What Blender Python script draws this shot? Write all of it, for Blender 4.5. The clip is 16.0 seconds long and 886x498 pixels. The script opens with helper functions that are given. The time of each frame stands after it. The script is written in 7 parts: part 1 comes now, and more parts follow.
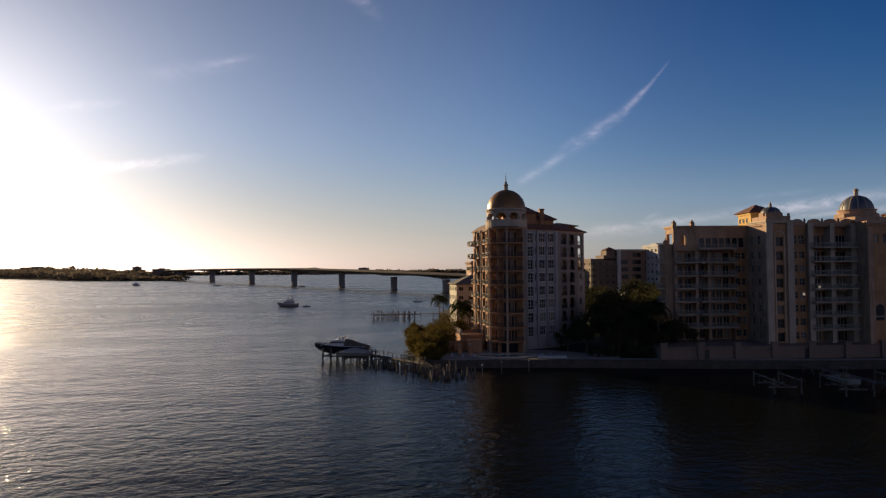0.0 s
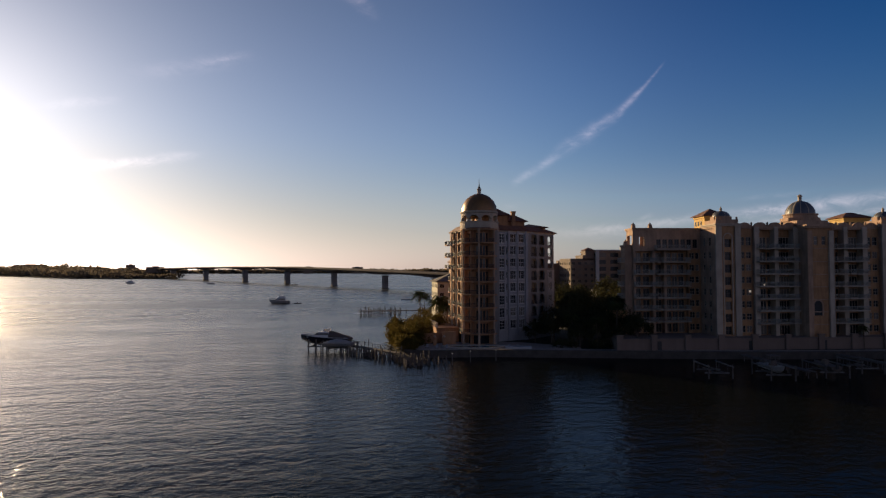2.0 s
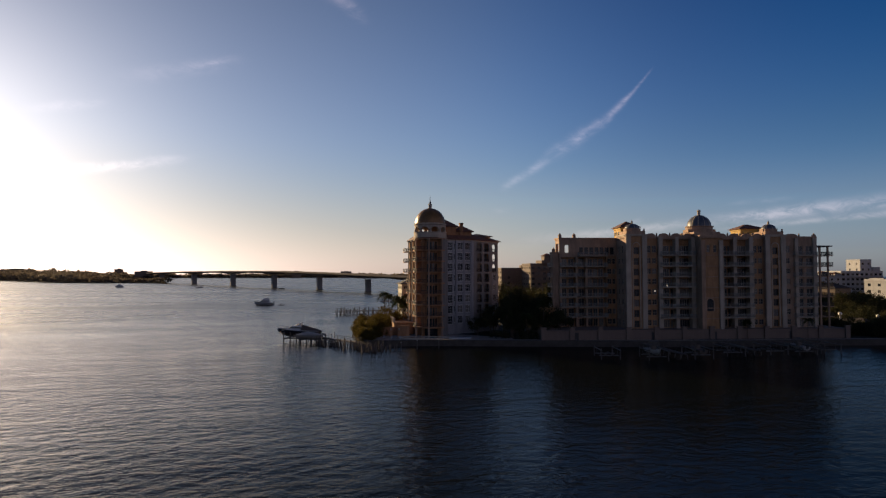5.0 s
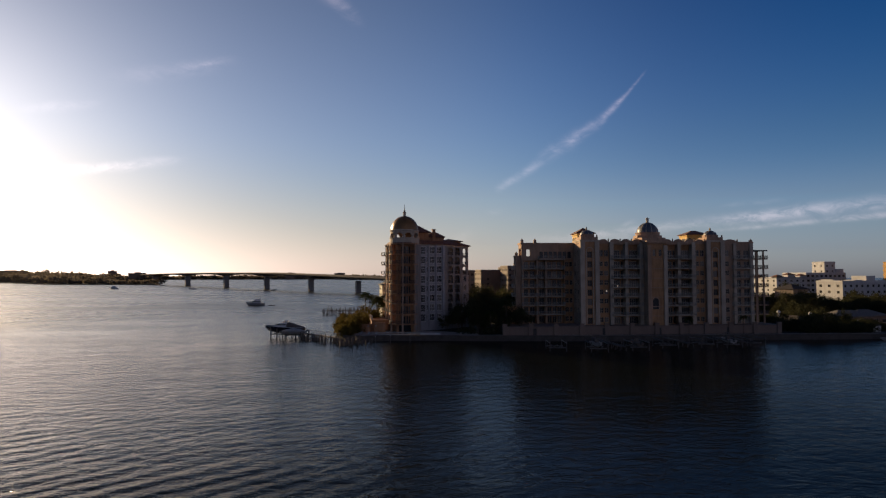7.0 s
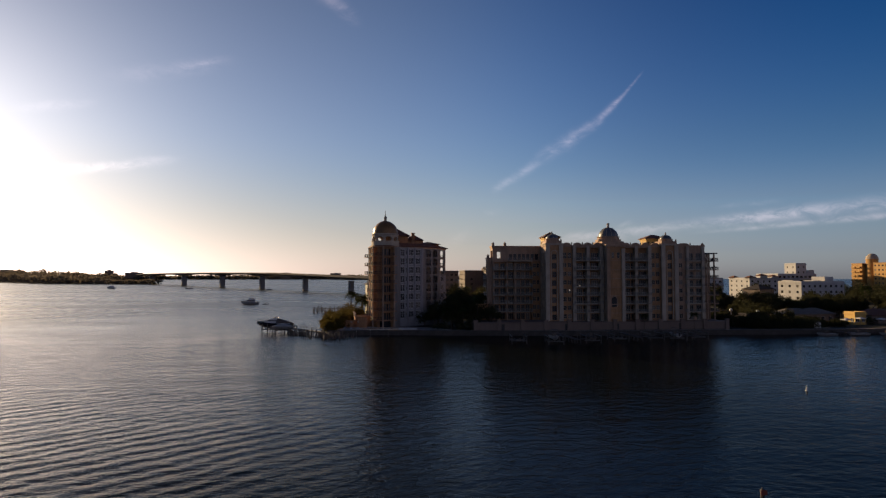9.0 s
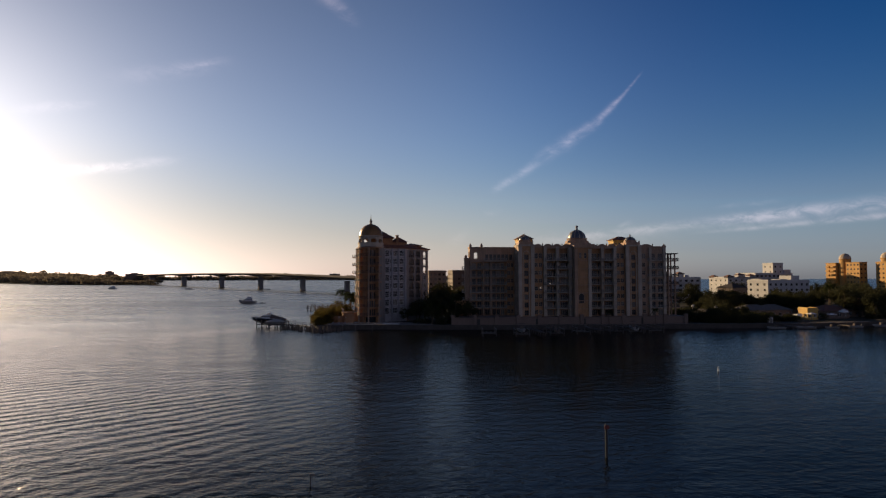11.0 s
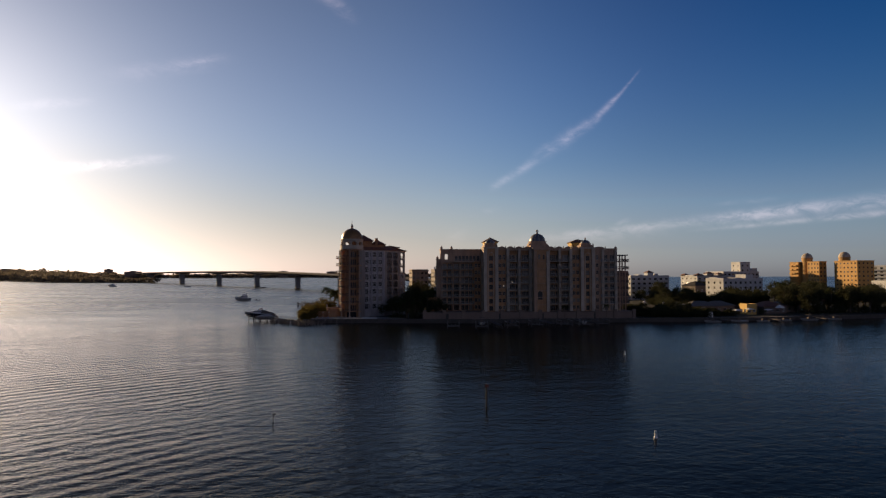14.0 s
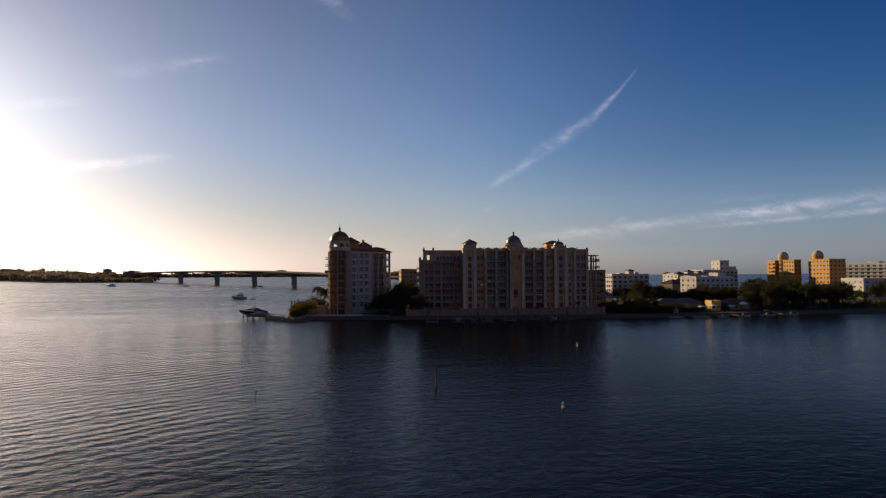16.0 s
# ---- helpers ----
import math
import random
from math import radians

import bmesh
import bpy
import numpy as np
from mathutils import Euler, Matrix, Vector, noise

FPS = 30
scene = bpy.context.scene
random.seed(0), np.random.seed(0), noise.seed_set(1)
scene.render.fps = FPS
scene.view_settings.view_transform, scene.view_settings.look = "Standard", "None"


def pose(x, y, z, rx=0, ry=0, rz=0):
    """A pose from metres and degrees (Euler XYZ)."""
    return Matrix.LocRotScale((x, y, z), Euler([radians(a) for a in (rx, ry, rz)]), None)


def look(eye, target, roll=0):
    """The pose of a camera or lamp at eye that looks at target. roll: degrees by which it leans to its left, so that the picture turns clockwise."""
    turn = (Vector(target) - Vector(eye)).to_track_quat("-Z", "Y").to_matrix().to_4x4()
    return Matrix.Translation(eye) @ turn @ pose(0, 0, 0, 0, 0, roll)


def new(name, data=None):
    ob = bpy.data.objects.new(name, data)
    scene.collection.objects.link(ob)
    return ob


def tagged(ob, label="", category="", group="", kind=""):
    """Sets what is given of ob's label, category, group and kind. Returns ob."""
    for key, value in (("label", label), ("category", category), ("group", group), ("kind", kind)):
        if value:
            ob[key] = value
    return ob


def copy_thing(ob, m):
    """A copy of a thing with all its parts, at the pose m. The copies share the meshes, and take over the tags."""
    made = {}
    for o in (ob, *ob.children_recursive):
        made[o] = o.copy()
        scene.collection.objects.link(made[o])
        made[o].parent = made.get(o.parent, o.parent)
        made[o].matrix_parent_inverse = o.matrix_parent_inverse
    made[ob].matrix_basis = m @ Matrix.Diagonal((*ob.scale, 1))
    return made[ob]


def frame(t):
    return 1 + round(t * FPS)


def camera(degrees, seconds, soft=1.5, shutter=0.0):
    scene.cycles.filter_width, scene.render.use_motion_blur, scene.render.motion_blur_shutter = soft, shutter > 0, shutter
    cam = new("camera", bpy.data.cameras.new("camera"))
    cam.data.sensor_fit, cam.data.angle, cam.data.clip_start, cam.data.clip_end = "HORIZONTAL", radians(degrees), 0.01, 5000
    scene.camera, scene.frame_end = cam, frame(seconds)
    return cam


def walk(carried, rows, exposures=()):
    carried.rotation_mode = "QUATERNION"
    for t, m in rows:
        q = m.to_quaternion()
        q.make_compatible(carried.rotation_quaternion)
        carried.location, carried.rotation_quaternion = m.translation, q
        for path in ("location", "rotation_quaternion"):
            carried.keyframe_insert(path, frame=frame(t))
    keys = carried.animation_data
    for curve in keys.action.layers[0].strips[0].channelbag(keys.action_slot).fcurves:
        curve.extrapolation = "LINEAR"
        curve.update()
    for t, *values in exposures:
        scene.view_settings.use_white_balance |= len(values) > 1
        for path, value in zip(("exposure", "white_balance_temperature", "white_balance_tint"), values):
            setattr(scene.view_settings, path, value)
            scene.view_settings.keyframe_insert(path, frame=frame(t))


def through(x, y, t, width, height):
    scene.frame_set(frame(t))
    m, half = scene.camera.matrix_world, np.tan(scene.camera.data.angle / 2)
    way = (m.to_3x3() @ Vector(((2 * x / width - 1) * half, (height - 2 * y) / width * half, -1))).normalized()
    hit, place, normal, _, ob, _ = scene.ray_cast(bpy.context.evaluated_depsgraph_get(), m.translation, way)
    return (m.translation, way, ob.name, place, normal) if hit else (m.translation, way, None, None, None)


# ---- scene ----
cam = camera(70.0, 16.0, soft=1.25)
PATH = [
    (0, (1.017, -8.083, 21.114), (1.321, -6.108, 21.182), -0.4),
    (0.5, (1.49, -10.772, 21.021), (1.798, -8.797, 21.088), -0.3),
    (1, (2.077, -13.733, 20.887), (2.39, -11.759, 20.953), -0.2),
    (1.5, (2.774, -17.117, 20.719), (3.092, -15.143, 20.784), -0.1),
    (2, (3.532, -21.0, 20.536), (3.853, -19.028, 20.603), -0.1),
    (2.5, (4.343, -25.478, 20.382), (4.669, -23.506, 20.453), -0.2),
    (3, (5.193, -30.431, 20.249), (5.523, -28.46, 20.325), -0.1),
    (3.5, (6.115, -35.695, 20.153), (6.452, -33.725, 20.229), -0.1),
    (4, (7.076, -41.024, 20.103), (7.419, -39.055, 20.179), -0.1),
    (6.5, (11.76, -67.013, 20.139), (12.127, -65.049, 20.228), -0.1),
    (7, (12.581, -72.171, 20.148), (12.952, -70.208, 20.234), -0.1),
    (7.5, (13.363, -77.256, 20.154), (13.738, -75.293, 20.242), -0.1),
    (8, (14.202, -82.269, 20.145), (14.581, -80.307, 20.232), -0.1),
    (8.5, (15.097, -87.173, 20.133), (15.477, -85.211, 20.22), -0.1),
    (9, (16.001, -92.047, 20.08), (16.382, -90.086, 20.167), -0.0),
    (11.5, (20.596, -116.839, 19.359), (20.978, -114.878, 19.448), -0.1),
    (12, (21.548, -121.73, 19.428), (21.932, -119.769, 19.514), -0.0),
    (12.5, (22.425, -126.622, 19.662), (22.81, -124.661, 19.747), -0.1),
    (13, (23.184, -131.527, 19.857), (23.569, -129.567, 19.941), -0.1),
    (13.5, (23.941, -136.433, 19.976), (24.328, -134.473, 20.059), -0.1),
    (14, (24.82, -141.298, 20.113), (25.208, -139.337, 20.194), -0.1),
    (14.5, (25.744, -146.19, 20.262), (26.133, -144.229, 20.341), -0.2),
    (15, (26.722, -151.109, 20.406), (27.113, -149.149, 20.483), -0.3),
    (15.5, (27.774, -156.018, 20.537), (28.166, -154.058, 20.614), -0.3),
    (16, (28.826, -160.916, 20.601), (29.218, -158.957, 20.677), -0.3),
]
walk(cam, [(t, look(eye, target, roll)) for t, eye, target, roll in PATH],
     [(0.0, 0.42, 5580, 22), (16.0, 0.42, 5580, 22)])

# ---- world, sun, exposure ----
SUN_AZ, SUN_EL = radians(32.0), radians(11.5)   # to the left of +y, above the horizon
sun_way = Vector((-math.sin(SUN_AZ) * math.cos(SUN_EL), math.cos(SUN_AZ) * math.cos(SUN_EL), math.sin(SUN_EL)))
sun_data = bpy.data.lights.new("sun", "SUN")
sun_data.energy, sun_data.angle, sun_data.color = 5.25, radians(0.6), (1.0, 0.70, 0.30)
sun = new("sun", sun_data)
sun.matrix_basis = look(sun_way * 1000, (0, 0, 0))

world = bpy.data.worlds.new("evening_sky")
world.use_nodes = True
scene.world = world
wt = world.node_tree
wt.nodes.clear()


class Nodes:
    """Short forms for building node trees."""

    def __init__(self, tree):
        self.t = tree

    def put(self, sock, value):
        if hasattr(value, "is_linked"):
            self.t.links.new(value, sock)
        else:
            sock.default_value = value

    def math(self, op, a, b=0.0, c=0.0, clamp=False):
        n = self.t.nodes.new("ShaderNodeMath")
        n.operation, n.use_clamp = op, clamp
        for i, v in enumerate((a, b, c)):
            self.put(n.inputs[i], v)
        return n.outputs[0]

    def dot(self, a, v):
        n = self.t.nodes.new("ShaderNodeVectorMath")
        n.operation = "DOT_PRODUCT"
        self.put(n.inputs[0], a)
        self.put(n.inputs[1], v)
        return n.outputs["Value"]

    def noise(self, vec, scale, detail=3.0, rough=0.5, distortion=0.0):
        n = self.t.nodes.new("ShaderNodeTexNoise")
        if vec is not None:
            self.put(n.inputs["Vector"], vec)
        n.inputs["Scale"].default_value, n.inputs["Detail"].default_value = scale, detail
        n.inputs["Roughness"].default_value, n.inputs["Distortion"].default_value = rough, distortion
        return n.outputs["Fac"]

    def combine(self, x, y, z=0.0):
        n = self.t.nodes.new("ShaderNodeCombineXYZ")
        for i, v in enumerate((x, y, z)):
            self.put(n.inputs[i], v)
        return n.outputs[0]

    def mix(self, fac, a, b, mode="MIX"):
        n = self.t.nodes.new("ShaderNodeMix")
        n.data_type, n.blend_type = "RGBA", mode
        self.put(n.inputs[0], fac)
        self.put(n.inputs[6], a)
        self.put(n.inputs[7], b)
        return n.outputs[2]

    def map_range(self, v, a, b, c=0.0, d=1.0, smooth=True):
        n = self.t.nodes.new("ShaderNodeMapRange")
        n.interpolation_type = "SMOOTHSTEP" if smooth else "LINEAR"
        for i, val in enumerate((v, a, b, c, d)):
            self.put(n.inputs[i], val)
        return n.outputs[0]


def build_sky():
    N = Nodes(wt)
    sky = wt.nodes.new("ShaderNodeTexSky")
    sky.sky_type, sky.sun_disc = "NISHITA", False
    sky.sun_elevation, sky.sun_rotation = SUN_EL, -SUN_AZ
    sky.altitude, sky.air_density, sky.dust_density, sky.ozone_density = 0.0, 1.0, 0.7, 1.6
    way = wt.nodes.new("ShaderNodeTexCoord").outputs["Generated"]
    # thin ice clouds, laid on a plane of the heaven that faces the bay
    az, el = radians(10.99), radians(2.47)
    fwd = (math.sin(az) * math.cos(el), math.cos(az) * math.cos(el), math.sin(el))
    right = (math.cos(az), -math.sin(az), 0.0)
    up = (-math.sin(az) * math.sin(el), -math.cos(az) * math.sin(el), math.cos(el))
    depth = N.math("MAXIMUM", N.dot(way, fwd), 0.05)
    u = N.math("DIVIDE", N.dot(way, right), depth)
    w = N.math("DIVIDE", N.dot(way, up), depth)
    p = N.combine(u, w)
    wob = N.math("MULTIPLY", N.math("SUBTRACT", N.noise(p, 9.0, 4.0, 0.6), 0.5), 0.03)
    fibre = N.noise(N.combine(N.math("MULTIPLY", u, 1.0), N.math("MULTIPLY", w, 2.2)), 26.0, 6.0, 0.65, 0.6)
    fibre = N.map_range(fibre, 0.30, 0.72, 0.15, 1.0)

    def streak(u0, w0, u1, w1, width0, width1, amount, soft=0.25, wobble=0.5):
        du, dw = u1 - u0, w1 - w0
        ln = math.hypot(du, dw)
        du, dw = du / ln, dw / ln
        along = N.math("ADD", N.math("MULTIPLY", u, du / ln), N.math("MULTIPLY_ADD", w, dw / ln, -(u0 * du + w0 * dw) / ln))
        side = N.math("ADD", N.math("MULTIPLY", u, -dw), N.math("MULTIPLY_ADD", w, du, u0 * dw - w0 * du))
        side = N.math("MULTIPLY_ADD", wob, wobble, side)
        wid = N.map_range(along, 0.0, 1.0, width0, width1, False)
        q = N.math("DIVIDE", side, wid)
        body = N.math("POWER", 2.718, N.math("MULTIPLY", N.math("MULTIPLY", q, q), -1.0))
        ends = N.math("MULTIPLY", N.map_range(along, -0.02, soft), N.map_range(along, 1.0 + 0.02, 1.0 - soft))
        return N.math("MULTIPLY", N.math("MULTIPLY", body, ends), amount)

    parts = [
        streak(0.320, 0.285, 0.258, 0.213, 0.0014, 0.0036, 0.60, 0.30, 0.3),
        streak(0.284, 0.245, 0.232, 0.185, 0.0036, 0.0065, 0.70, 0.35),
        streak(0.256, 0.211, 0.182, 0.158, 0.006, 0.010, 0.65, 0.35),
        streak(0.212, 0.176, 0.142, 0.139, 0.009, 0.009, 0.60, 0.35),
        streak(0.160, 0.150, 0.116, 0.112, 0.007, 0.006, 0.55, 0.35),
        streak(0.137, 0.128, 0.074, 0.089, 0.006, 0.006, 0.50, 0.30),
        streak(0.88, 0.095, 0.36, 0.033, 0.013, 0.007, 0.75, 0.30, 0.2),
        streak(0.66, 0.070, 0.14, 0.012, 0.008, 0.005, 0.62, 0.30, 0.2),
        streak(0.84, 0.066, 0.38, 0.024, 0.006, 0.0025, 0.70, 0.35, 0.12),
        streak(0.55, 0.077, 0.42, 0.066, 0.004, 0.003, 0.22, 0.40),
        streak(0.305, 0.046, 0.270, 0.032, 0.004, 0.003, 0.30, 0.40),
        streak(0.40, 0.030, 0.06, 0.006, 0.010, 0.010, 0.35, 0.45),
        streak(0.05, 0.034, 0.00, 0.004, 0.008, 0.010, 0.20, 0.45),
        streak(0.10, 0.062, 0.06, 0.058, 0.004, 0.004, 0.20, 0.45),
        streak(-0.215, 0.43, -0.125, 0.352, 0.014, 0.007, 0.50, 0.40),
        streak(-0.56, 0.268, -0.31, 0.298, 0.013, 0.010, 0.30, 0.40),
        streak(-0.44, 0.282, -0.33, 0.302, 0.006, 0.005, 0.35, 0.40),
        streak(-0.68, 0.118, -0.40, 0.143, 0.008, 0.006, 1.2, 0.40),
        streak(-0.70, 0.222, -0.53, 0.232, 0.008, 0.006, 0.5, 0.45),
    ]
    total = parts[0]
    for q in parts[1:]:
        total = N.math("ADD", total, q)
    total = N.math("MULTIPLY", N.math("MULTIPLY", total, fibre), CLOUD, clamp=True)
    front = N.math("GREATER_THAN", N.dot(way, fwd), 0.1)
    total = N.math("MULTIPLY", total, front)
    hsv = wt.nodes.new("ShaderNodeHueSaturation")
    N.put(hsv.inputs["Hue"], N.map_range(N.dot(way, tuple(sun_way)), 0.45, 0.92, 0.517, 0.503))
    # pale haze low down, clear deep blue higher up
    pale = N.map_range(N.dot(way, tuple(sun_way)), 0.60, 0.97, 1.0, 0.74)
    # opposite the sun the evening haze turns dusty pink
    behind = N.map_range(N.dot(way, tuple(sun_way)), -0.55, 0.02, 1.0, 0.0)
    pale = N.math("MULTIPLY", pale, N.math("MULTIPLY_ADD", behind, -0.55, 1.0))
    N.put(hsv.inputs["Saturation"], N.math("MULTIPLY", pale, N.map_range(N.dot(way, (0.0, 0.0, 1.0)), 0.0, 0.18, N.map_range(N.dot(way, tuple(sun_way)), 0.3, 0.9, 0.72, 0.56), N.map_range(N.dot(way, tuple(sun_way)), 0.20, 0.90, 1.58, 1.22))))
    # the heaven deepens towards the zenith
    N.put(hsv.inputs["Value"], N.math("MULTIPLY", N.map_range(N.dot(way, (0.0, 0.0, 1.0)), 0.16, 0.72, 1.06, 0.60), N.map_range(N.dot(way, tuple(sun_way)), 0.45, 0.75, 0.95, 1.06)))
    wt.links.new(sky.outputs[0], hsv.inputs["Color"])
    low = N.map_range(N.dot(way, (0.0, 0.0, 1.0)), 0.0, 0.22, 1.0, 0.0)
    # warm haze towards the sun, cool haze away from it
    sunward = N.map_range(N.dot(way, tuple(sun_way)), 0.25, 0.97, 0.0, 1.0)
    haze = N.mix(sunward, (1.02, 1.11, 1.44, 1.0), (1.13, 0.95, 0.74, 1.0))
    tinted = N.mix(low, hsv.outputs[0], haze, "MULTIPLY")
    dusk = N.math("MULTIPLY", behind, N.map_range(N.dot(way, (0.0, 0.0, 1.0)), 0.0, 0.75, 1.0, 0.25))
    tinted = N.mix(dusk, tinted, (1.30, 1.06, 1.00, 1.0), "MULTIPLY")
    glare = N.map_range(N.dot(way, tuple(sun_way)), 0.6, 0.99, 0.0, 1.0)
    tinted = N.mix(glare, tinted, (0.77, 0.815, 0.85, 1.0), "MULTIPLY")
    colour = N.mix(total, tinted, CLOUD_COLOUR, "ADD")
    back = wt.nodes.new("ShaderNodeBackground")
    back.inputs["Strength"].default_value = SKY
    wt.links.new(colour, back.inputs["Color"])
    wt.links.new(back.outputs[0], wt.nodes.new("ShaderNodeOutputWorld").inputs["Surface"])


SKY, CLOUD, CLOUD_COLOUR = 0.05, 1.0, (4.1, 3.05, 2.4, 1.0)
build_sky()


# ---- materials ----
def material(name):
    m = bpy.data.materials.new(name)
    m.use_nodes = True
    b = m.node_tree.nodes["Principled BSDF"]
    return m, Nodes(m.node_tree), b


def bumped(N, b, height, distance, strength=1.0):
    n = N.t.nodes.new("ShaderNodeBump")
    n.inputs["Strength"].default_value, n.inputs["Distance"].default_value = strength, distance
    N.put(n.inputs["Height"], height)
    N.t.links.new(n.outputs[0], b.inputs["Normal"])


def place_of(N):
    return N.t.nodes.new("ShaderNodeTexCoord").outputs["Object"]


def stucco(name, base, stain=0.75, rough=0.85, scale=1.0):
    """Painted render: broad weathering, rain streaks and fine grain."""
    m, N, b = material(name)
    p = place_of(N)
    mp = N.t.nodes.new("ShaderNodeMapping")
    mp.inputs["Scale"].default_value = (0.9, 0.9, 0.12)
    N.t.links.new(p, mp.inputs["Vector"])
    wide = N.noise(p, 0.35 * scale, 4.0, 0.6)
    streaks = N.noise(mp.outputs[0], 1.6 * scale, 5.0, 0.6)
    fine = N.noise(p, 14.0, 3.0, 0.6)
    fac = N.math("ADD", N.math("MULTIPLY", wide, 0.5), N.math("MULTIPLY", streaks, 0.5))
    fac = N.map_range(fac, 0.36, 0.64)
    dark = tuple(c * stain for c in base)
    col = N.mix(fac, (*dark, 1.0), (*base, 1.0))
    info = N.t.nodes.new("ShaderNodeObjectInfo").outputs["Random"]
    hsv = N.t.nodes.new("ShaderNodeHueSaturation")
    N.put(hsv.inputs["Value"], N.map_range(info, 0.0, 1.0, 0.94, 1.05, False))
    N.put(hsv.inputs["Color"], col)
    N.t.links.new(hsv.outputs[0], b.inputs["Base Color"])
    b.inputs["Roughness"].default_value = rough
    bumped(N, b, fine, 0.01, 0.5)
    return m


def leafy(name, dark, light, through=0.3):
    m, N, b = material(name)
    isl = N.t.nodes.new("ShaderNodeNewGeometry").outputs["Random Per Island"]
    n = N.noise(place_of(N), 0.5, 3.0)
    col = N.mix(N.math("MULTIPLY_ADD", isl, 0.5, N.math("MULTIPLY", n, 0.5)), (*dark, 1.0), (*light, 1.0))
    N.put(b.inputs["Base Color"], col)
    b.inputs["Roughness"].default_value = 0.75
    b.inputs["Specular IOR Level"].default_value = 0.04
    # thin leaves let some sun through
    tr = N.t.nodes.new("ShaderNodeBsdfTranslucent")
    N.put(tr.inputs["Color"], col)
    mx = N.t.nodes.new("ShaderNodeMixShader")
    mx.inputs[0].default_value = through
    out = N.t.nodes["Material Output"]
    N.t.links.new(b.outputs[0], mx.inputs[1])
    N.t.links.new(tr.outputs[0], mx.inputs[2])
    N.t.links.new(mx.outputs[0], out.inputs["Surface"])
    return m


def plain(name, base, rough=0.6, metal=0.0, vary=0.25, scale=1.5, bump=0.004):
    m, N, b = material(name)
    n = N.noise(place_of(N), scale, 5.0, 0.65)
    f = N.noise(place_of(N), scale * 9.0, 3.0, 0.6)
    fac = N.math("MULTIPLY_ADD", n, 0.7, N.math("MULTIPLY", f, 0.3))
    lo = tuple(c * (1 - vary) for c in base)
    hi = tuple(min(1.0, c * (1 + vary * 0.6)) for c in base)
    N.put(b.inputs["Base Color"], N.mix(N.map_range(fac, 0.3, 0.7), (*lo, 1.0), (*hi, 1.0)))
    N.put(b.inputs["Roughness"], N.map_range(f, 0.2, 0.8, max(0.0, rough - 0.08), min(1.0, rough + 0.08)))
    b.inputs["Metallic"].default_value = metal
    if rough >= 0.8:
        b.inputs["Specular IOR Level"].default_value = 0.15
    if bump:
        bumped(N, b, f, bump, 0.6)
    return m


def glass(name, base=(0.012, 0.016, 0.02)):
    m, N, b = material(name)
    info = N.t.nodes.new("ShaderNodeObjectInfo").outputs["Random"]
    # blinds drawn behind some of the panes
    drawn = N.map_range(info, 0.72, 0.74)
    N.put(b.inputs["Base Color"], N.mix(N.math("MULTIPLY", drawn, 0.6), (*base, 1.0), (0.22, 0.20, 0.17, 1.0)))
    b.inputs["Roughness"].default_value = 0.04
    b.inputs["IOR"].default_value = 1.5
    b.inputs["Specular IOR Level"].default_value = 0.18
    wav = N.noise(place_of(N), 0.8, 2.0)
    bumped(N, b, wav, 0.006, 0.5)
    return m


def glow(name, colour, strength):
    m, N, b = material(name)
    b.inputs["Base Color"].default_value = (*colour, 1.0)
    b.inputs["Emission Color"].default_value = (*colour, 1.0)
    b.inputs["Emission Strength"].default_value = strength
    return m


def tiles(name, base):
    """Clay barrel tiles seen from afar: rows, patches and grain."""
    m, N, b = material(name)
    p = place_of(N)
    wv = N.t.nodes.new("ShaderNodeTexWave")
    wv.bands_direction = "Z"
    wv.inputs["Scale"].default_value, wv.inputs["Distortion"].default_value = 2.2, 1.5
    N.t.links.new(p, wv.inputs["Vector"])
    n = N.noise(p, 1.2, 5.0, 0.7)
    col = N.mix(N.map_range(n, 0.3, 0.7), (*(c * 0.6 for c in base), 1.0), (*base, 1.0))
    N.put(b.inputs["Base Color"], col)
    b.inputs["Roughness"].default_value = 0.8
    bumped(N, b, wv.outputs["Fac"], 0.06, 0.8)
    return m


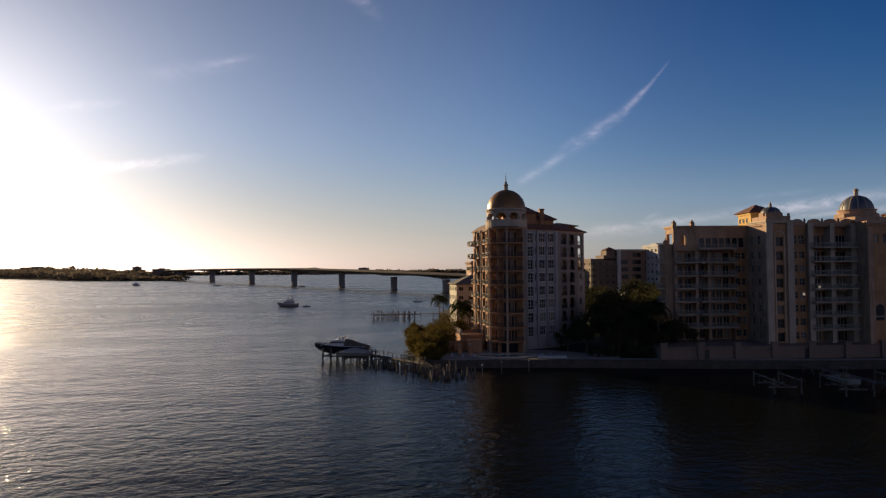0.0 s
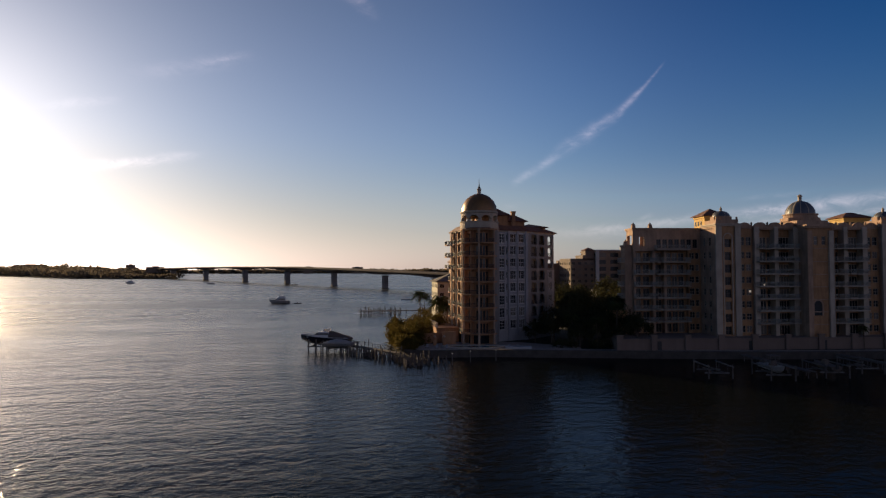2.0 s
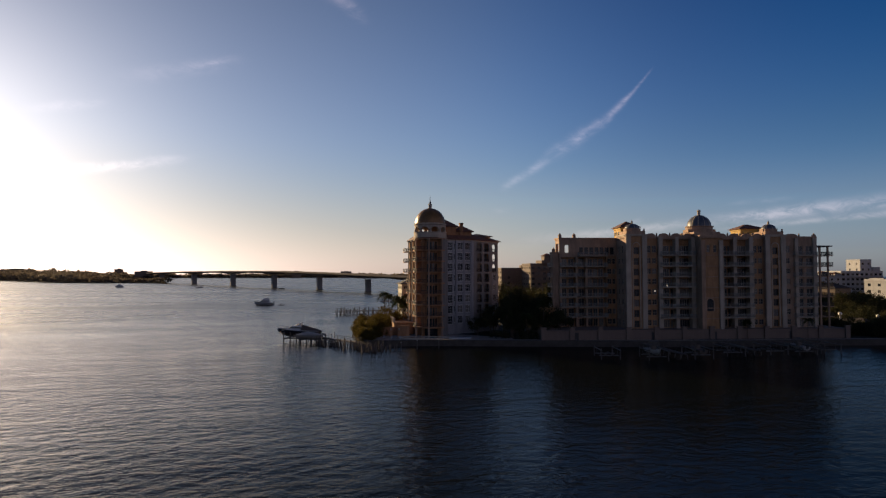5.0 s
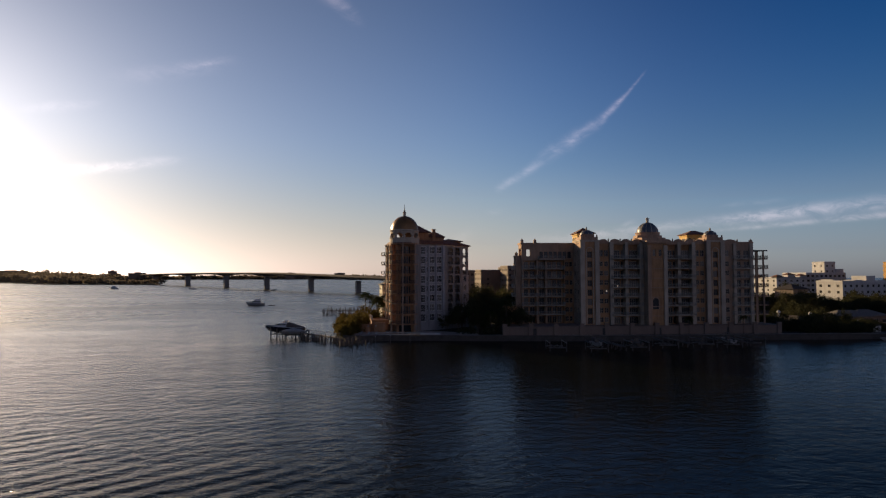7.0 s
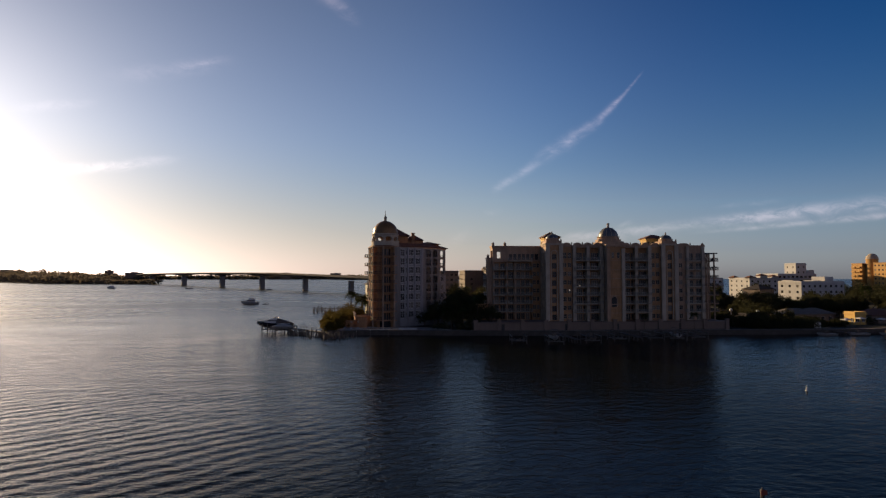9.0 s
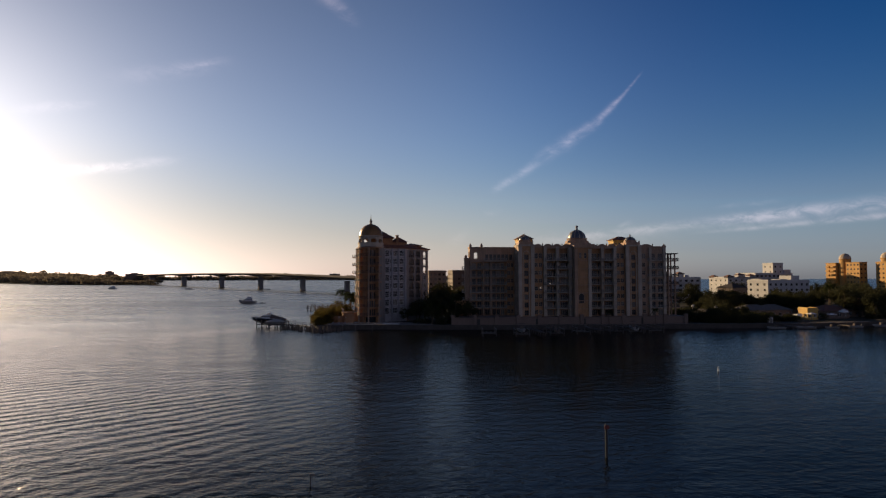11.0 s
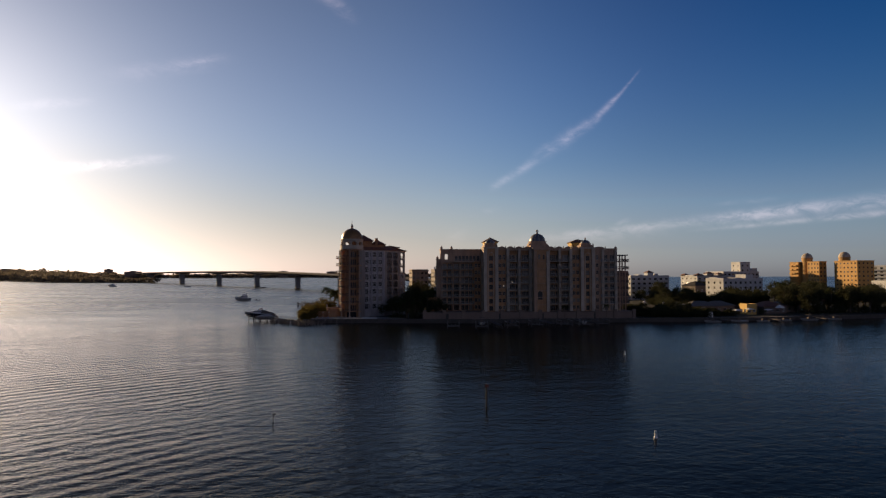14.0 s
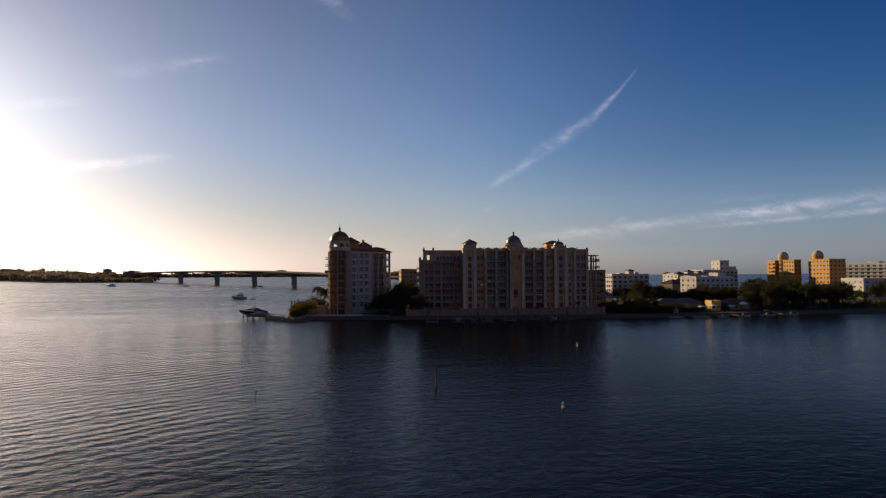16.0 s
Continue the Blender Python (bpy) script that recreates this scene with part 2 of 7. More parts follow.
def water_material():
    m, N, b = material("bay_water")
    p = place_of(N)

    def stretched(sx, sy, turn):
        mp = N.t.nodes.new("ShaderNodeMapping")
        mp.inputs["Scale"].default_value = (sx, sy, 1.0)
        mp.inputs["Rotation"].default_value = (0, 0, radians(turn))
        N.t.links.new(p, mp.inputs["Vector"])
        return mp.outputs[0]

    swell = N.noise(stretched(0.045, 0.13, -30), 1.0, 2.0, 0.45, 0.3)
    chop = N.noise(stretched(0.42, 0.62, -24), 1.0, 4.0, 0.55, 0.5)
    cross = N.noise(stretched(0.85, 1.05, 24), 1.0, 3.0, 0.55, 0.3)
    fine = N.noise(stretched(0.8, 2.5, -8), 1.0, 2.0, 0.5)
    gust = N.noise(stretched(0.006, 0.018, 15), 1.0, 4.0, 0.6, 0.8)
    calm = N.map_range(gust, 0.34, 0.62, 0.45, 1.1)
    h = N.math("ADD", N.math("MULTIPLY", swell, 1.0), N.math("MULTIPLY", chop, 0.85))
    h = N.math("ADD", h, N.math("MULTIPLY", N.math("ADD", N.math("MULTIPLY", cross, 0.34), N.math("MULTIPLY", fine, 0.12)), calm))
    # a passing boat's wake, spreading over the open bay
    wk = N.t.nodes.new("ShaderNodeTexWave")
    wk.bands_direction = "Y"
    wk.inputs["Scale"].default_value, wk.inputs["Distortion"].default_value = 1.0, 4.6
    wk.inputs["Detail"].default_value, wk.inputs["Detail Scale"].default_value = 2.0, 0.6
    N.t.links.new(stretched(0.098, 0.098, -37), wk.inputs["Vector"])
    sep = N.t.nodes.new("ShaderNodeSeparateXYZ")
    N.t.links.new(p, sep.inputs[0])
    zone = N.math("MULTIPLY", N.map_range(sep.outputs[1], -150.0, -70.0), N.map_range(sep.outputs[1], 60.0, -20.0))
    zone = N.math("MULTIPLY", zone, N.map_range(sep.outputs[0], 38.0, 0.0))
    patch = N.map_range(N.noise(stretched(0.02, 0.03, 0), 1.0, 2.0), 0.35, 0.6, 0.35, 1.0)
    h = N.math("ADD", h, N.math("MULTIPLY", N.math("MULTIPLY", wk.outputs["Fac"], 0.36), N.math("MULTIPLY", zone, patch)))
    # long low undulations out on the open reach
    reach = N.noise(stretched(0.06, 0.05, -10), 1.0, 4.0, 0.6, 0.5)
    h = N.math("ADD", h, N.math("MULTIPLY", reach, N.map_range(sep.outputs[1], 90.0, 320.0, 0.0, 4.2)))
    # smoother water in the lee of the town
    lee = N.map_range(sep.outputs[0], 0.0, 62.0, 1.0, 0.50)
    h = N.math("MULTIPLY", h, lee)
    bumped(N, b, h, WAVES, 1.0)
    # silty green-brown water body under a glossy skin
    b.inputs["Base Color"].default_value = (0.0038, 0.0049, 0.0043, 1.0)
    open_bay = N.map_range(sep.outputs[1], 60.0, 300.0, 0.0, 0.16)
    N.put(b.inputs["Roughness"], N.math("ADD", N.map_range(gust, 0.3, 0.7, 0.08, 0.15), open_bay))
    b.inputs["IOR"].default_value = 1.33
    # reflection dimming painted in by position, as dark diffuse mixed over the gloss
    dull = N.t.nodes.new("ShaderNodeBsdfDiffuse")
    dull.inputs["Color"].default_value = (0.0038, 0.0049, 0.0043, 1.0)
    dimming = N.math("MULTIPLY", N.map_range(sep.outputs[0], 8.0, 70.0, 0.17, 0.53), N.map_range(sep.outputs[1], 210.0, 70.0, 0.05, 1.0))
    dimming = N.math("MULTIPLY", dimming, N.map_range(sep.outputs[0], 75.0, 150.0, 1.0, 0.42))
    dimming = N.math("MULTIPLY", dimming, N.map_range(sep.outputs[1], -50.0, 15.0, 1.15, 1.05))
    dimming = N.math("MULTIPLY", dimming, N.map_range(gust, 0.3, 0.7, 1.12, 0.9))
    # the same painted dimming grows where one looks down into the open water
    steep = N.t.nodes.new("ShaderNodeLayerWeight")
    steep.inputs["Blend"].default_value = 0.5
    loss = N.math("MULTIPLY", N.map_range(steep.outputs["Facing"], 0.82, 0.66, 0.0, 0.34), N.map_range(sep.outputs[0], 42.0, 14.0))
    dimming = N.math("ADD", dimming, loss)
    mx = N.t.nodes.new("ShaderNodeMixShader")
    N.put(mx.inputs[0], dimming)
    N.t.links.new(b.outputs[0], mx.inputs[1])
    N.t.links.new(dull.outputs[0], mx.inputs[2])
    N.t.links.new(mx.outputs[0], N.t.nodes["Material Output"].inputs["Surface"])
    return m


WAVES = 0.35
M = {
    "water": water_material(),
    "sand": stucco("sand_stucco", (0.43, 0.275, 0.175), 0.60),
    "ochre": stucco("ochre_stucco", (0.42, 0.225, 0.10), 0.62),
    "stone": stucco("brown_stucco", (0.40, 0.205, 0.095), 0.66),
    "taupe": stucco("taupe_stucco", (0.24, 0.225, 0.21), 0.7),
    "buff": stucco("buff_stucco", (0.46, 0.42, 0.31), 0.8),
    "umber": stucco("umber_stucco", (0.17, 0.125, 0.095), 0.75),
    "cream": stucco("cream_trim", (0.46, 0.37, 0.275), 0.74),
    "white": stucco("white_stucco", (0.43, 0.42, 0.41), 0.80),
    "palegrey": stucco("pale_grey_stucco", (0.31, 0.31, 0.32), 0.75),
    "tan": stucco("tan_stucco", (0.22, 0.155, 0.11), 0.78),
    "orange": stucco("orange_stucco", (0.44, 0.245, 0.065), 0.75),
    "pink": stucco("pink_stucco", (0.185, 0.13, 0.098), 0.85),
    "roof": tiles("clay_tiles", (0.18, 0.075, 0.042)),
    "greyroof": plain("grey_roofing", (0.15, 0.135, 0.12), 0.85),
    "darkroof": plain("dark_shingles", (0.055, 0.048, 0.045), 0.9),
    "bronze": plain("weathered_copper_dome", (0.23, 0.115, 0.035), 0.42, 0.25, 0.3, 0.8),
    "slate": plain("blue_slate_dome", (0.085, 0.09, 0.105), 0.45, 0.1, 0.3, 0.8),
    "glass": glass("window_glass"),
    "frame": plain("window_frame_white", (0.62, 0.60, 0.57), 0.5, 0.0, 0.1),
    "darkframe": plain("window_frame_bronze", (0.08, 0.06, 0.045), 0.45, 0.3, 0.2),
    "iron": plain("dark_iron", (0.035, 0.032, 0.03), 0.7, 0.0, 0.3),
    "steel": plain("galvanised_steel", (0.13, 0.125, 0.118), 0.55, 0.3, 0.3),
    "concrete": plain("concrete", (0.08, 0.068, 0.058), 0.85, 0.0, 0.3, 0.6, 0.01),
    "girder": plain("bridge_concrete", (0.10, 0.083, 0.085), 0.85, 0.0, 0.25, 0.05, 0.02),
    "pierstone": plain("pier_concrete", (0.24, 0.225, 0.215), 0.85, 0.0, 0.25, 0.05, 0.02),
    "paving": plain("pale_paving", (0.32, 0.26, 0.21), 0.8, 0.0, 0.25, 0.7, 0.005),
    "soil": plain("ground_mix", (0.05, 0.046, 0.03), 0.95, 0.0, 0.45, 0.08, 0.03),
    "asphalt": plain("asphalt", (0.05, 0.05, 0.052), 0.9, 0.0, 0.3, 0.4, 0.005),
    "timber": plain("weathered_timber", (0.125, 0.105, 0.09), 0.85, 0.0, 0.4, 2.0, 0.01),
    "bark": plain("bark", (0.12, 0.09, 0.065), 0.9, 0.0, 0.4, 3.0, 0.02),
    "leaf": leafy("broad_leaves", (0.030, 0.033, 0.016), (0.078, 0.074, 0.032)),
    "mangrove": leafy("mangrove_leaves", (0.05, 0.043, 0.010), (0.17, 0.122, 0.026)),
    "frond": leafy("palm_fronds", (0.03, 0.045, 0.015), (0.10, 0.11, 0.035)),
    # leaf colours raised to paint in the distance haze over the far woods
    "farleaf": leafy("hazed_woods", (0.125, 0.105, 0.08), (0.165, 0.137, 0.10), 0.45),
    # bluish air haze over the far coast is mixed into this base colour
    "haze": plain("hazed_shore", (0.16, 0.19, 0.22), 0.95, 0.0, 0.15, 0.01, 0.0),
    "hullwhite": plain("white_gelcoat", (0.66, 0.62, 0.57), 0.25, 0.0, 0.06),
    "hullgrey": plain("grey_gelcoat", (0.28, 0.26, 0.24), 0.4, 0.0, 0.15),
    "hullnavy": plain("navy_gelcoat", (0.014, 0.015, 0.022), 0.22, 0.0, 0.1),
    "canvas": plain("canvas_cover", (0.125, 0.10, 0.08), 0.9, 0.0, 0.2),
    "tint": glass("tinted_boat_glass", (0.01, 0.01, 0.012)),
    "poolwater": plain("pool_water", (0.05, 0.16, 0.20), 0.05, 0.0, 0.1),
    "rail": plain("painted_railing", (0.25, 0.245, 0.215), 0.6, 0.0, 0.2),
    "teal": plain("teal_canvas", (0.08, 0.22, 0.30), 0.85),
    "red": plain("red_marker_paint", (0.16, 0.03, 0.02), 0.5),
    "yellow": stucco("yellow_stucco", (0.55, 0.35, 0.09), 0.85),
    "lamp": glow("lit_lamp", (1.0, 0.78, 0.45), 0.2),
}


# ---- mesh building ----
class Geo:
    """Collects vertices and faces of one mesh."""

    def __init__(self):
        self.v, self.f = [], []

    def poly(self, *pts):
        i = len(self.v)
        self.v.extend(tuple(p) for p in pts)
        self.f.append(tuple(range(i, i + len(pts))))
        return self

    def box(self, x0, x1, y0, y1, z0, z1):
        i = len(self.v)
        self.v.extend([(x0, y0, z0), (x1, y0, z0), (x1, y1, z0), (x0, y1, z0), (x0, y0, z1), (x1, y0, z1), (x1, y1, z1), (x0, y1, z1)])
        self.f.extend(tuple(i + k for k in q) for q in ((3, 2, 1, 0), (4, 5, 6, 7), (0, 1, 5, 4), (1, 2, 6, 5), (2, 3, 7, 6), (3, 0, 4, 7)))
        return self

    def prism(self, pts, z0, z1, grow=0.0):
        """pts counter-clockwise from above; grow widens the top about the middle."""
        n, i = len(pts), len(self.v)
        cx, cy = sum(p[0] for p in pts) / n, sum(p[1] for p in pts) / n
        self.v.extend((x, y, z0) for x, y in pts)
        self.v.extend((cx + (x - cx) * (1 + grow), cy + (y - cy) * (1 + grow), z1) for x, y in pts)
        self.f.append(tuple(i + k for k in reversed(range(n))))
        self.f.append(tuple(i + n + k for k in range(n)))
        self.f.extend((i + k, i + (k + 1) % n, i + n + (k + 1) % n, i + n + k) for k in range(n))
        return self

    def lathe(self, profile, n=24, cx=0.0, cy=0.0, a0=0.0, a1=2 * math.pi):
        full = abs(a1 - a0 - 2 * math.pi) < 1e-6
        m, i = (n if full else n + 1), len(self.v)
        for r, z in profile:
            for k in range(m):
                a = a0 + (a1 - a0) * k / n
                self.v.append((cx + r * math.cos(a), cy + r * math.sin(a), z))
        for j in range(len(profile) - 1):
            for k in range(n):
                k2 = (k + 1) % m
                self.f.append((i + j * m + k, i + j * m + k2, i + (j + 1) * m + k2, i + (j + 1) * m + k))
        return self

    def tube(self, p0, p1, r0, r1, n=6):
        p0, p1 = Vector(p0), Vector(p1)
        q = (p1 - p0).to_track_quat("Z", "Y")
        i = len(self.v)
        for p, r in ((p0, r0), (p1, r1)):
            for k in range(n):
                a = 2 * math.pi * k / n
                self.v.append(tuple(p + q @ Vector((r * math.cos(a), r * math.sin(a), 0))))
        self.f.extend((i + k, i + (k + 1) % n, i + n + (k + 1) % n, i + n + k) for k in range(n))
        self.f.append(tuple(i + k for k in reversed(range(n))))
        self.f.append(tuple(i + n + k for k in range(n)))
        return self

    def hip(self, x0, x1, y0, y1, z0, z1, over=0.5):
        """A hipped roof over a rectangle."""
        x0, x1, y0, y1 = x0 - over, x1 + over, y0 - over, y1 + over
        self.box(x0, x1, y0, y1, z0 - 0.18, z0)
        w, d = x1 - x0, y1 - y0
        i = len(self.v)
        if w >= d:
            r = [(x0 + d / 2, (y0 + y1) / 2, z1), (x1 - d / 2, (y0 + y1) / 2, z1)]
        else:
            r = [((x0 + x1) / 2, y0 + w / 2, z1), ((x0 + x1) / 2, y1 - w / 2, z1)]
        self.v.extend([(x0, y0, z0), (x1, y0, z0), (x1, y1, z0), (x0, y1, z0)] + r)
        if w >= d:
            fs = ((0, 1, 5, 4), (1, 2, 5), (2, 3, 4, 5), (3, 0, 4))
        else:
            fs = ((0, 1, 4), (1, 2, 5, 4), (2, 3, 5), (3, 0, 4, 5))
        self.f.extend(tuple(i + k for k in q) for q in fs)
        return self

    def mesh(self, name, mat, smooth=False):
        me = bpy.data.meshes.new(name)
        me.from_pydata(self.v, [], self.f)
        me.materials.append(mat)
        if smooth:
            me.polygons.foreach_set("use_smooth", [True] * len(me.polygons))
        me.update()
        return me


def part(name, geo, mat, parent, label="", smooth=False):
    ob = new(name, geo if isinstance(geo, bpy.types.Mesh) else geo.mesh(name, mat, smooth))
    ob.parent = parent
    if label:
        tagged(ob, label)
    return ob


def thing(name, m, label, category, group="", kind=""):
    ob = new(name)
    ob.matrix_basis = m
    return tagged(ob, label, category, group, kind)


def solid(name, geo, mat, label, category="", kind="", m=None, smooth=False, group=""):
    ob = new(name, geo.mesh(name, mat, smooth))
    if m is not None:
        ob.matrix_basis = m
    return tagged(ob, label, category, group, kind)


# ---- facades ----
STORE = {}


def stored(key, maker):
    if key not in STORE:
        STORE[key] = maker()
    return STORE[key]


def along(p0, p1, s, z, out=0.0):
    """The pose at s metres along a wall from p0 to p1, facing out of it (its -y)."""
    d = Vector((p1[0] - p0[0], p1[1] - p0[1]))
    d.normalize()
    x, y = p0[0] + d.x * s + d.y * out, p0[1] + d.y * s - d.x * out
    return Matrix.Translation((x, y, z)) @ Matrix.Rotation(math.atan2(d.y, d.x), 4, "Z")


def wall_geo(geo, p0, p1, z0, z1, openings, depth=0.3):
    """A wall face with openings (s0, s1, z0, z1) and their reveals."""
    d = Vector((p1[0] - p0[0], p1[1] - p0[1]))
    ln = d.length
    d.normalize()

    def at(s, z, inn=0.0):
        return (p0[0] + d.x * s - d.y * inn, p0[1] + d.y * s + d.x * inn, z)

    ops = [o for o in openings if o[0] > 0.02 and o[1] < ln - 0.02]
    rows = sorted({z0, z1, *[o[2] for o in ops], *[o[3] for o in ops]})
    for a, b in zip(rows, rows[1:]):
        if b - a < 1e-4:
            continue
        cuts = sorted((o[0], o[1]) for o in ops if o[2] < b - 1e-4 and o[3] > a + 1e-4)
        s = 0.0
        for c0, c1 in cuts:
            if c0 > s + 1e-4:
                geo.poly(at(s, a), at(c0, a), at(c0, b), at(s, b))
            s = max(s, c1)
        if ln > s + 1e-4:
            geo.poly(at(s, a), at(ln, a), at(ln, b), at(s, b))
    for s0, s1, a, b in ops:
        geo.poly(at(s0, a), at(s0, a, depth), at(s0, b, depth), at(s0, b))
        geo.poly(at(s1, a, depth), at(s1, a), at(s1, b), at(s1, b, depth))
        geo.poly(at(s0, a, depth), at(s0, a), at(s1, a), at(s1, a, depth))
        geo.poly(at(s0, b), at(s0, b, depth), at(s1, b, depth), at(s1, b))
    return geo


def lattice(geo, xs, zs, y0, y1, put=lambda x, y, z: (x, y, z)):
    """One connected grille. xs and zs: bars as (start, end), sorted; every cell on a bar is solid."""
    xe = sorted({v for b in xs for v in b})
    ze = sorted({v for b in zs for v in b})
    inside = lambda v, bars: any(a <= v <= b for a, b in bars)
    nx, nz = len(xe) - 1, len(ze) - 1
    full = [[inside((xe[i] + xe[i + 1]) / 2, xs) or inside((ze[k] + ze[k + 1]) / 2, zs) for k in range(nz)] for i in range(nx)]
    ids = {}

    def vid(i, k, y):
        if (i, k, y) not in ids:
            ids[i, k, y] = len(geo.v)
            geo.v.append(put(xe[i], y, ze[k]))
        return ids[i, k, y]

    def is_full(i, k):
        return 0 <= i < nx and 0 <= k < nz and full[i][k]

    for i in range(nx):
        for k in range(nz):
            if not full[i][k]:
                continue
            geo.f.append((vid(i, k, y0), vid(i + 1, k, y0), vid(i + 1, k + 1, y0), vid(i, k + 1, y0)))
            geo.f.append((vid(i, k, y1), vid(i, k + 1, y1), vid(i + 1, k + 1, y1), vid(i + 1, k, y1)))
            if not is_full(i - 1, k):
                geo.f.append((vid(i, k, y0), vid(i, k + 1, y0), vid(i, k + 1, y1), vid(i, k, y1)))
            if not is_full(i + 1, k):
                geo.f.append((vid(i + 1, k, y0), vid(i + 1, k, y1), vid(i + 1, k + 1, y1), vid(i + 1, k + 1, y0)))
            if not is_full(i, k - 1):
                geo.f.append((vid(i, k, y0), vid(i, k, y1), vid(i + 1, k, y1), vid(i + 1, k, y0)))
            if not is_full(i, k + 1):
                geo.f.append((vid(i, k + 1, y0), vid(i + 1, k + 1, y0), vid(i + 1, k + 1, y1), vid(i, k + 1, y1)))
    return geo


def window_mesh(w, h, nx, nz, mat):
    def make():
        t = 0.07 if w < 2.5 else 0.09
        xs = [(-w / 2 + (w - t) * k / nx, -w / 2 + (w - t) * k / nx + t) for k in range(nx + 1)]
        zs = [((h - t) * k / nz, (h - t) * k / nz + t) for k in range(nz + 1)]
        return lattice(Geo(), xs, zs, -0.04, 0.05).mesh("window", mat)
    return stored(("win", round(w, 2), round(h, 2), nx, nz, mat.name), make)


def pane_mesh(w, h):
    return stored(("pane", round(w, 2), round(h, 2)),
                  lambda: Geo().box(-w / 2 + 0.03, w / 2 - 0.03, 0.0, 0.03, 0.03, h - 0.03).mesh("pane", M["glass"]))


def window(parent, p0, p1, s, z, w, h, nx=2, nz=1, mat=None, depth=0.2):
    ob = new("window", window_mesh(w, h, nx, nz, mat or M["frame"]))
    ob.parent = parent
    ob.matrix_basis = along(p0, p1, s, z, -depth)
    pn = new("pane", pane_mesh(w, h))
    pn.parent = ob
    return ob


def balcony(parent, p0, p1, s, z, w, d, slab, rail, step=0.3):
    def slab_make():
        return Geo().box(-w / 2, w / 2, -d, 0, -0.22, 0).box(-w / 2 - 0.06, w / 2 + 0.06, -d - 0.06, 0, -0.1, -0.02).mesh("balcony", slab)

    def rail_make():
        g = Geo()
        zs = [(0.08, 0.14), (0.98, 1.08)]
        n = max(2, int(w / step))
        lattice(g, [(-w / 2 + (w - 0.06) * k / n, -w / 2 + (w - 0.06) * k / n + 0.06) for k in range(n + 1)], zs, -d, -d + 0.07)
        m = max(1, int(d / step))
        for x in (-w / 2, w / 2 - 0.07):
            lattice(g, [((d - 0.06) * k / m, (d - 0.06) * k / m + 0.06) for k in range(m + 1)], zs, 0, 0.07, lambda a, b, c, x=x: (x + b, -a, c))
        return g.mesh("railing", rail)

    key = (round(w, 2), round(d, 2))
    ob = new("balcony", stored(("slab", *key, slab.name), slab_make))
    ob.parent = parent
    ob.matrix_basis = along(p0, p1, s, z)
    r = new("railing", stored(("rail", *key, rail.name), rail_make))
    r.parent = ob
    return ob


def dome(parent, cx, cy, z, r, rise, mat, rib_mat, ribs=12, name="dome", rib_w=0.16):
    prof = [(r * math.cos(a), z + rise * math.sin(a)) for a in [math.pi / 2 * k / 12 for k in range(13)]]
    ob = part(name, Geo().lathe(prof, 36, cx, cy), mat, parent, smooth=True)
    for k in range(ribs):
        a = 2 * math.pi * k / ribs
        g = Geo()
        c, s = math.cos(a), math.sin(a)
        n = 10
        for j in range(n):
            b0, b1 = math.pi / 2 * j / n, math.pi / 2 * (j + 1) / n
            pts = []
            for b in (b0, b1):
                rr, zz = (r + 0.07) * math.cos(b), z + (rise + 0.07) * math.sin(b)
                w = rib_w * (0.35 + 0.65 * math.cos(b))
                pts.append(((cx + rr * c - w * s / 2, cy + rr * s + w * c / 2, zz), (cx + rr * c + w * s / 2, cy + rr * s - w * c / 2, zz)))
            g.poly(pts[0][1], pts[0][0], pts[1][0], pts[1][1])
        part("rib", g, rib_mat, ob)
    return ob


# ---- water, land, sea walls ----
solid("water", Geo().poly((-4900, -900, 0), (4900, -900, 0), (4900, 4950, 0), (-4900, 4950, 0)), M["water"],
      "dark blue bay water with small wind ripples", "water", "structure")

COAST = [(20, 178), (19, 160), (18, 145), (17.5, 134), (20, 128.5), (25, 126.5), (33, 126.5), (40, 125.5), (48, 123.5), (60, 120.5), (80, 115.5), (100, 111), (120, 108), (150, 105.5),
         (178, 101.5), (205, 98.5), (235, 100.5), (262, 103), (300, 105), (340, 105), (420, 106), (700, 92), (1200, 60), (1200, 520), (700, 520),
         (420, 470), (260, 400), (175, 345), (60, 330), (44, 285), (37, 230), (24, 200)]
solid("ground", Geo().prism(COAST, -2.0, 1.45), M["soil"], "low green peninsula of lawns and dark soil behind the sea wall", "ground", "structure")


def ribbon(path, width, z0, z1, shift=0.0):
    """A strip along a path, to its right by shift."""
    g = Geo()
    pts = [Vector(p) for p in path]
    nrm = []
    for i in range(len(pts)):
        d = (pts[min(i + 1, len(pts) - 1)] - pts[max(i - 1, 0)]).normalized()
        nrm.append(Vector((d.y, -d.x)))
    a = [p + n * shift for p, n in zip(pts, nrm)]
    b = [p + n * (shift - width) for p, n in zip(pts, nrm)]
    for i in range(len(pts) - 1):
        q = [a[i], a[i + 1], b[i + 1], b[i]]
        lo, hi = [(v.x, v.y, z0) for v in q], [(v.x, v.y, z1) for v in q]
        g.poly(*hi)
        g.poly(lo[0], lo[1], hi[1], hi[0])
        g.poly(lo[2], lo[3], hi[3], hi[2])
    return g


SHORE = COAST[3:22]
solid("sea_wall", ribbon(SHORE, 0.7, -1.5, 1.75, 0.35), M["concrete"], "grey concrete sea wall with a flat cap along the shore", "sea wall", "structure")
solid("promenade", ribbon(COAST[5:17], 4.2, 1.40, 1.52, -0.4), M["paving"], "pale paved waterside walk behind the sea wall", "pavement", "structure")

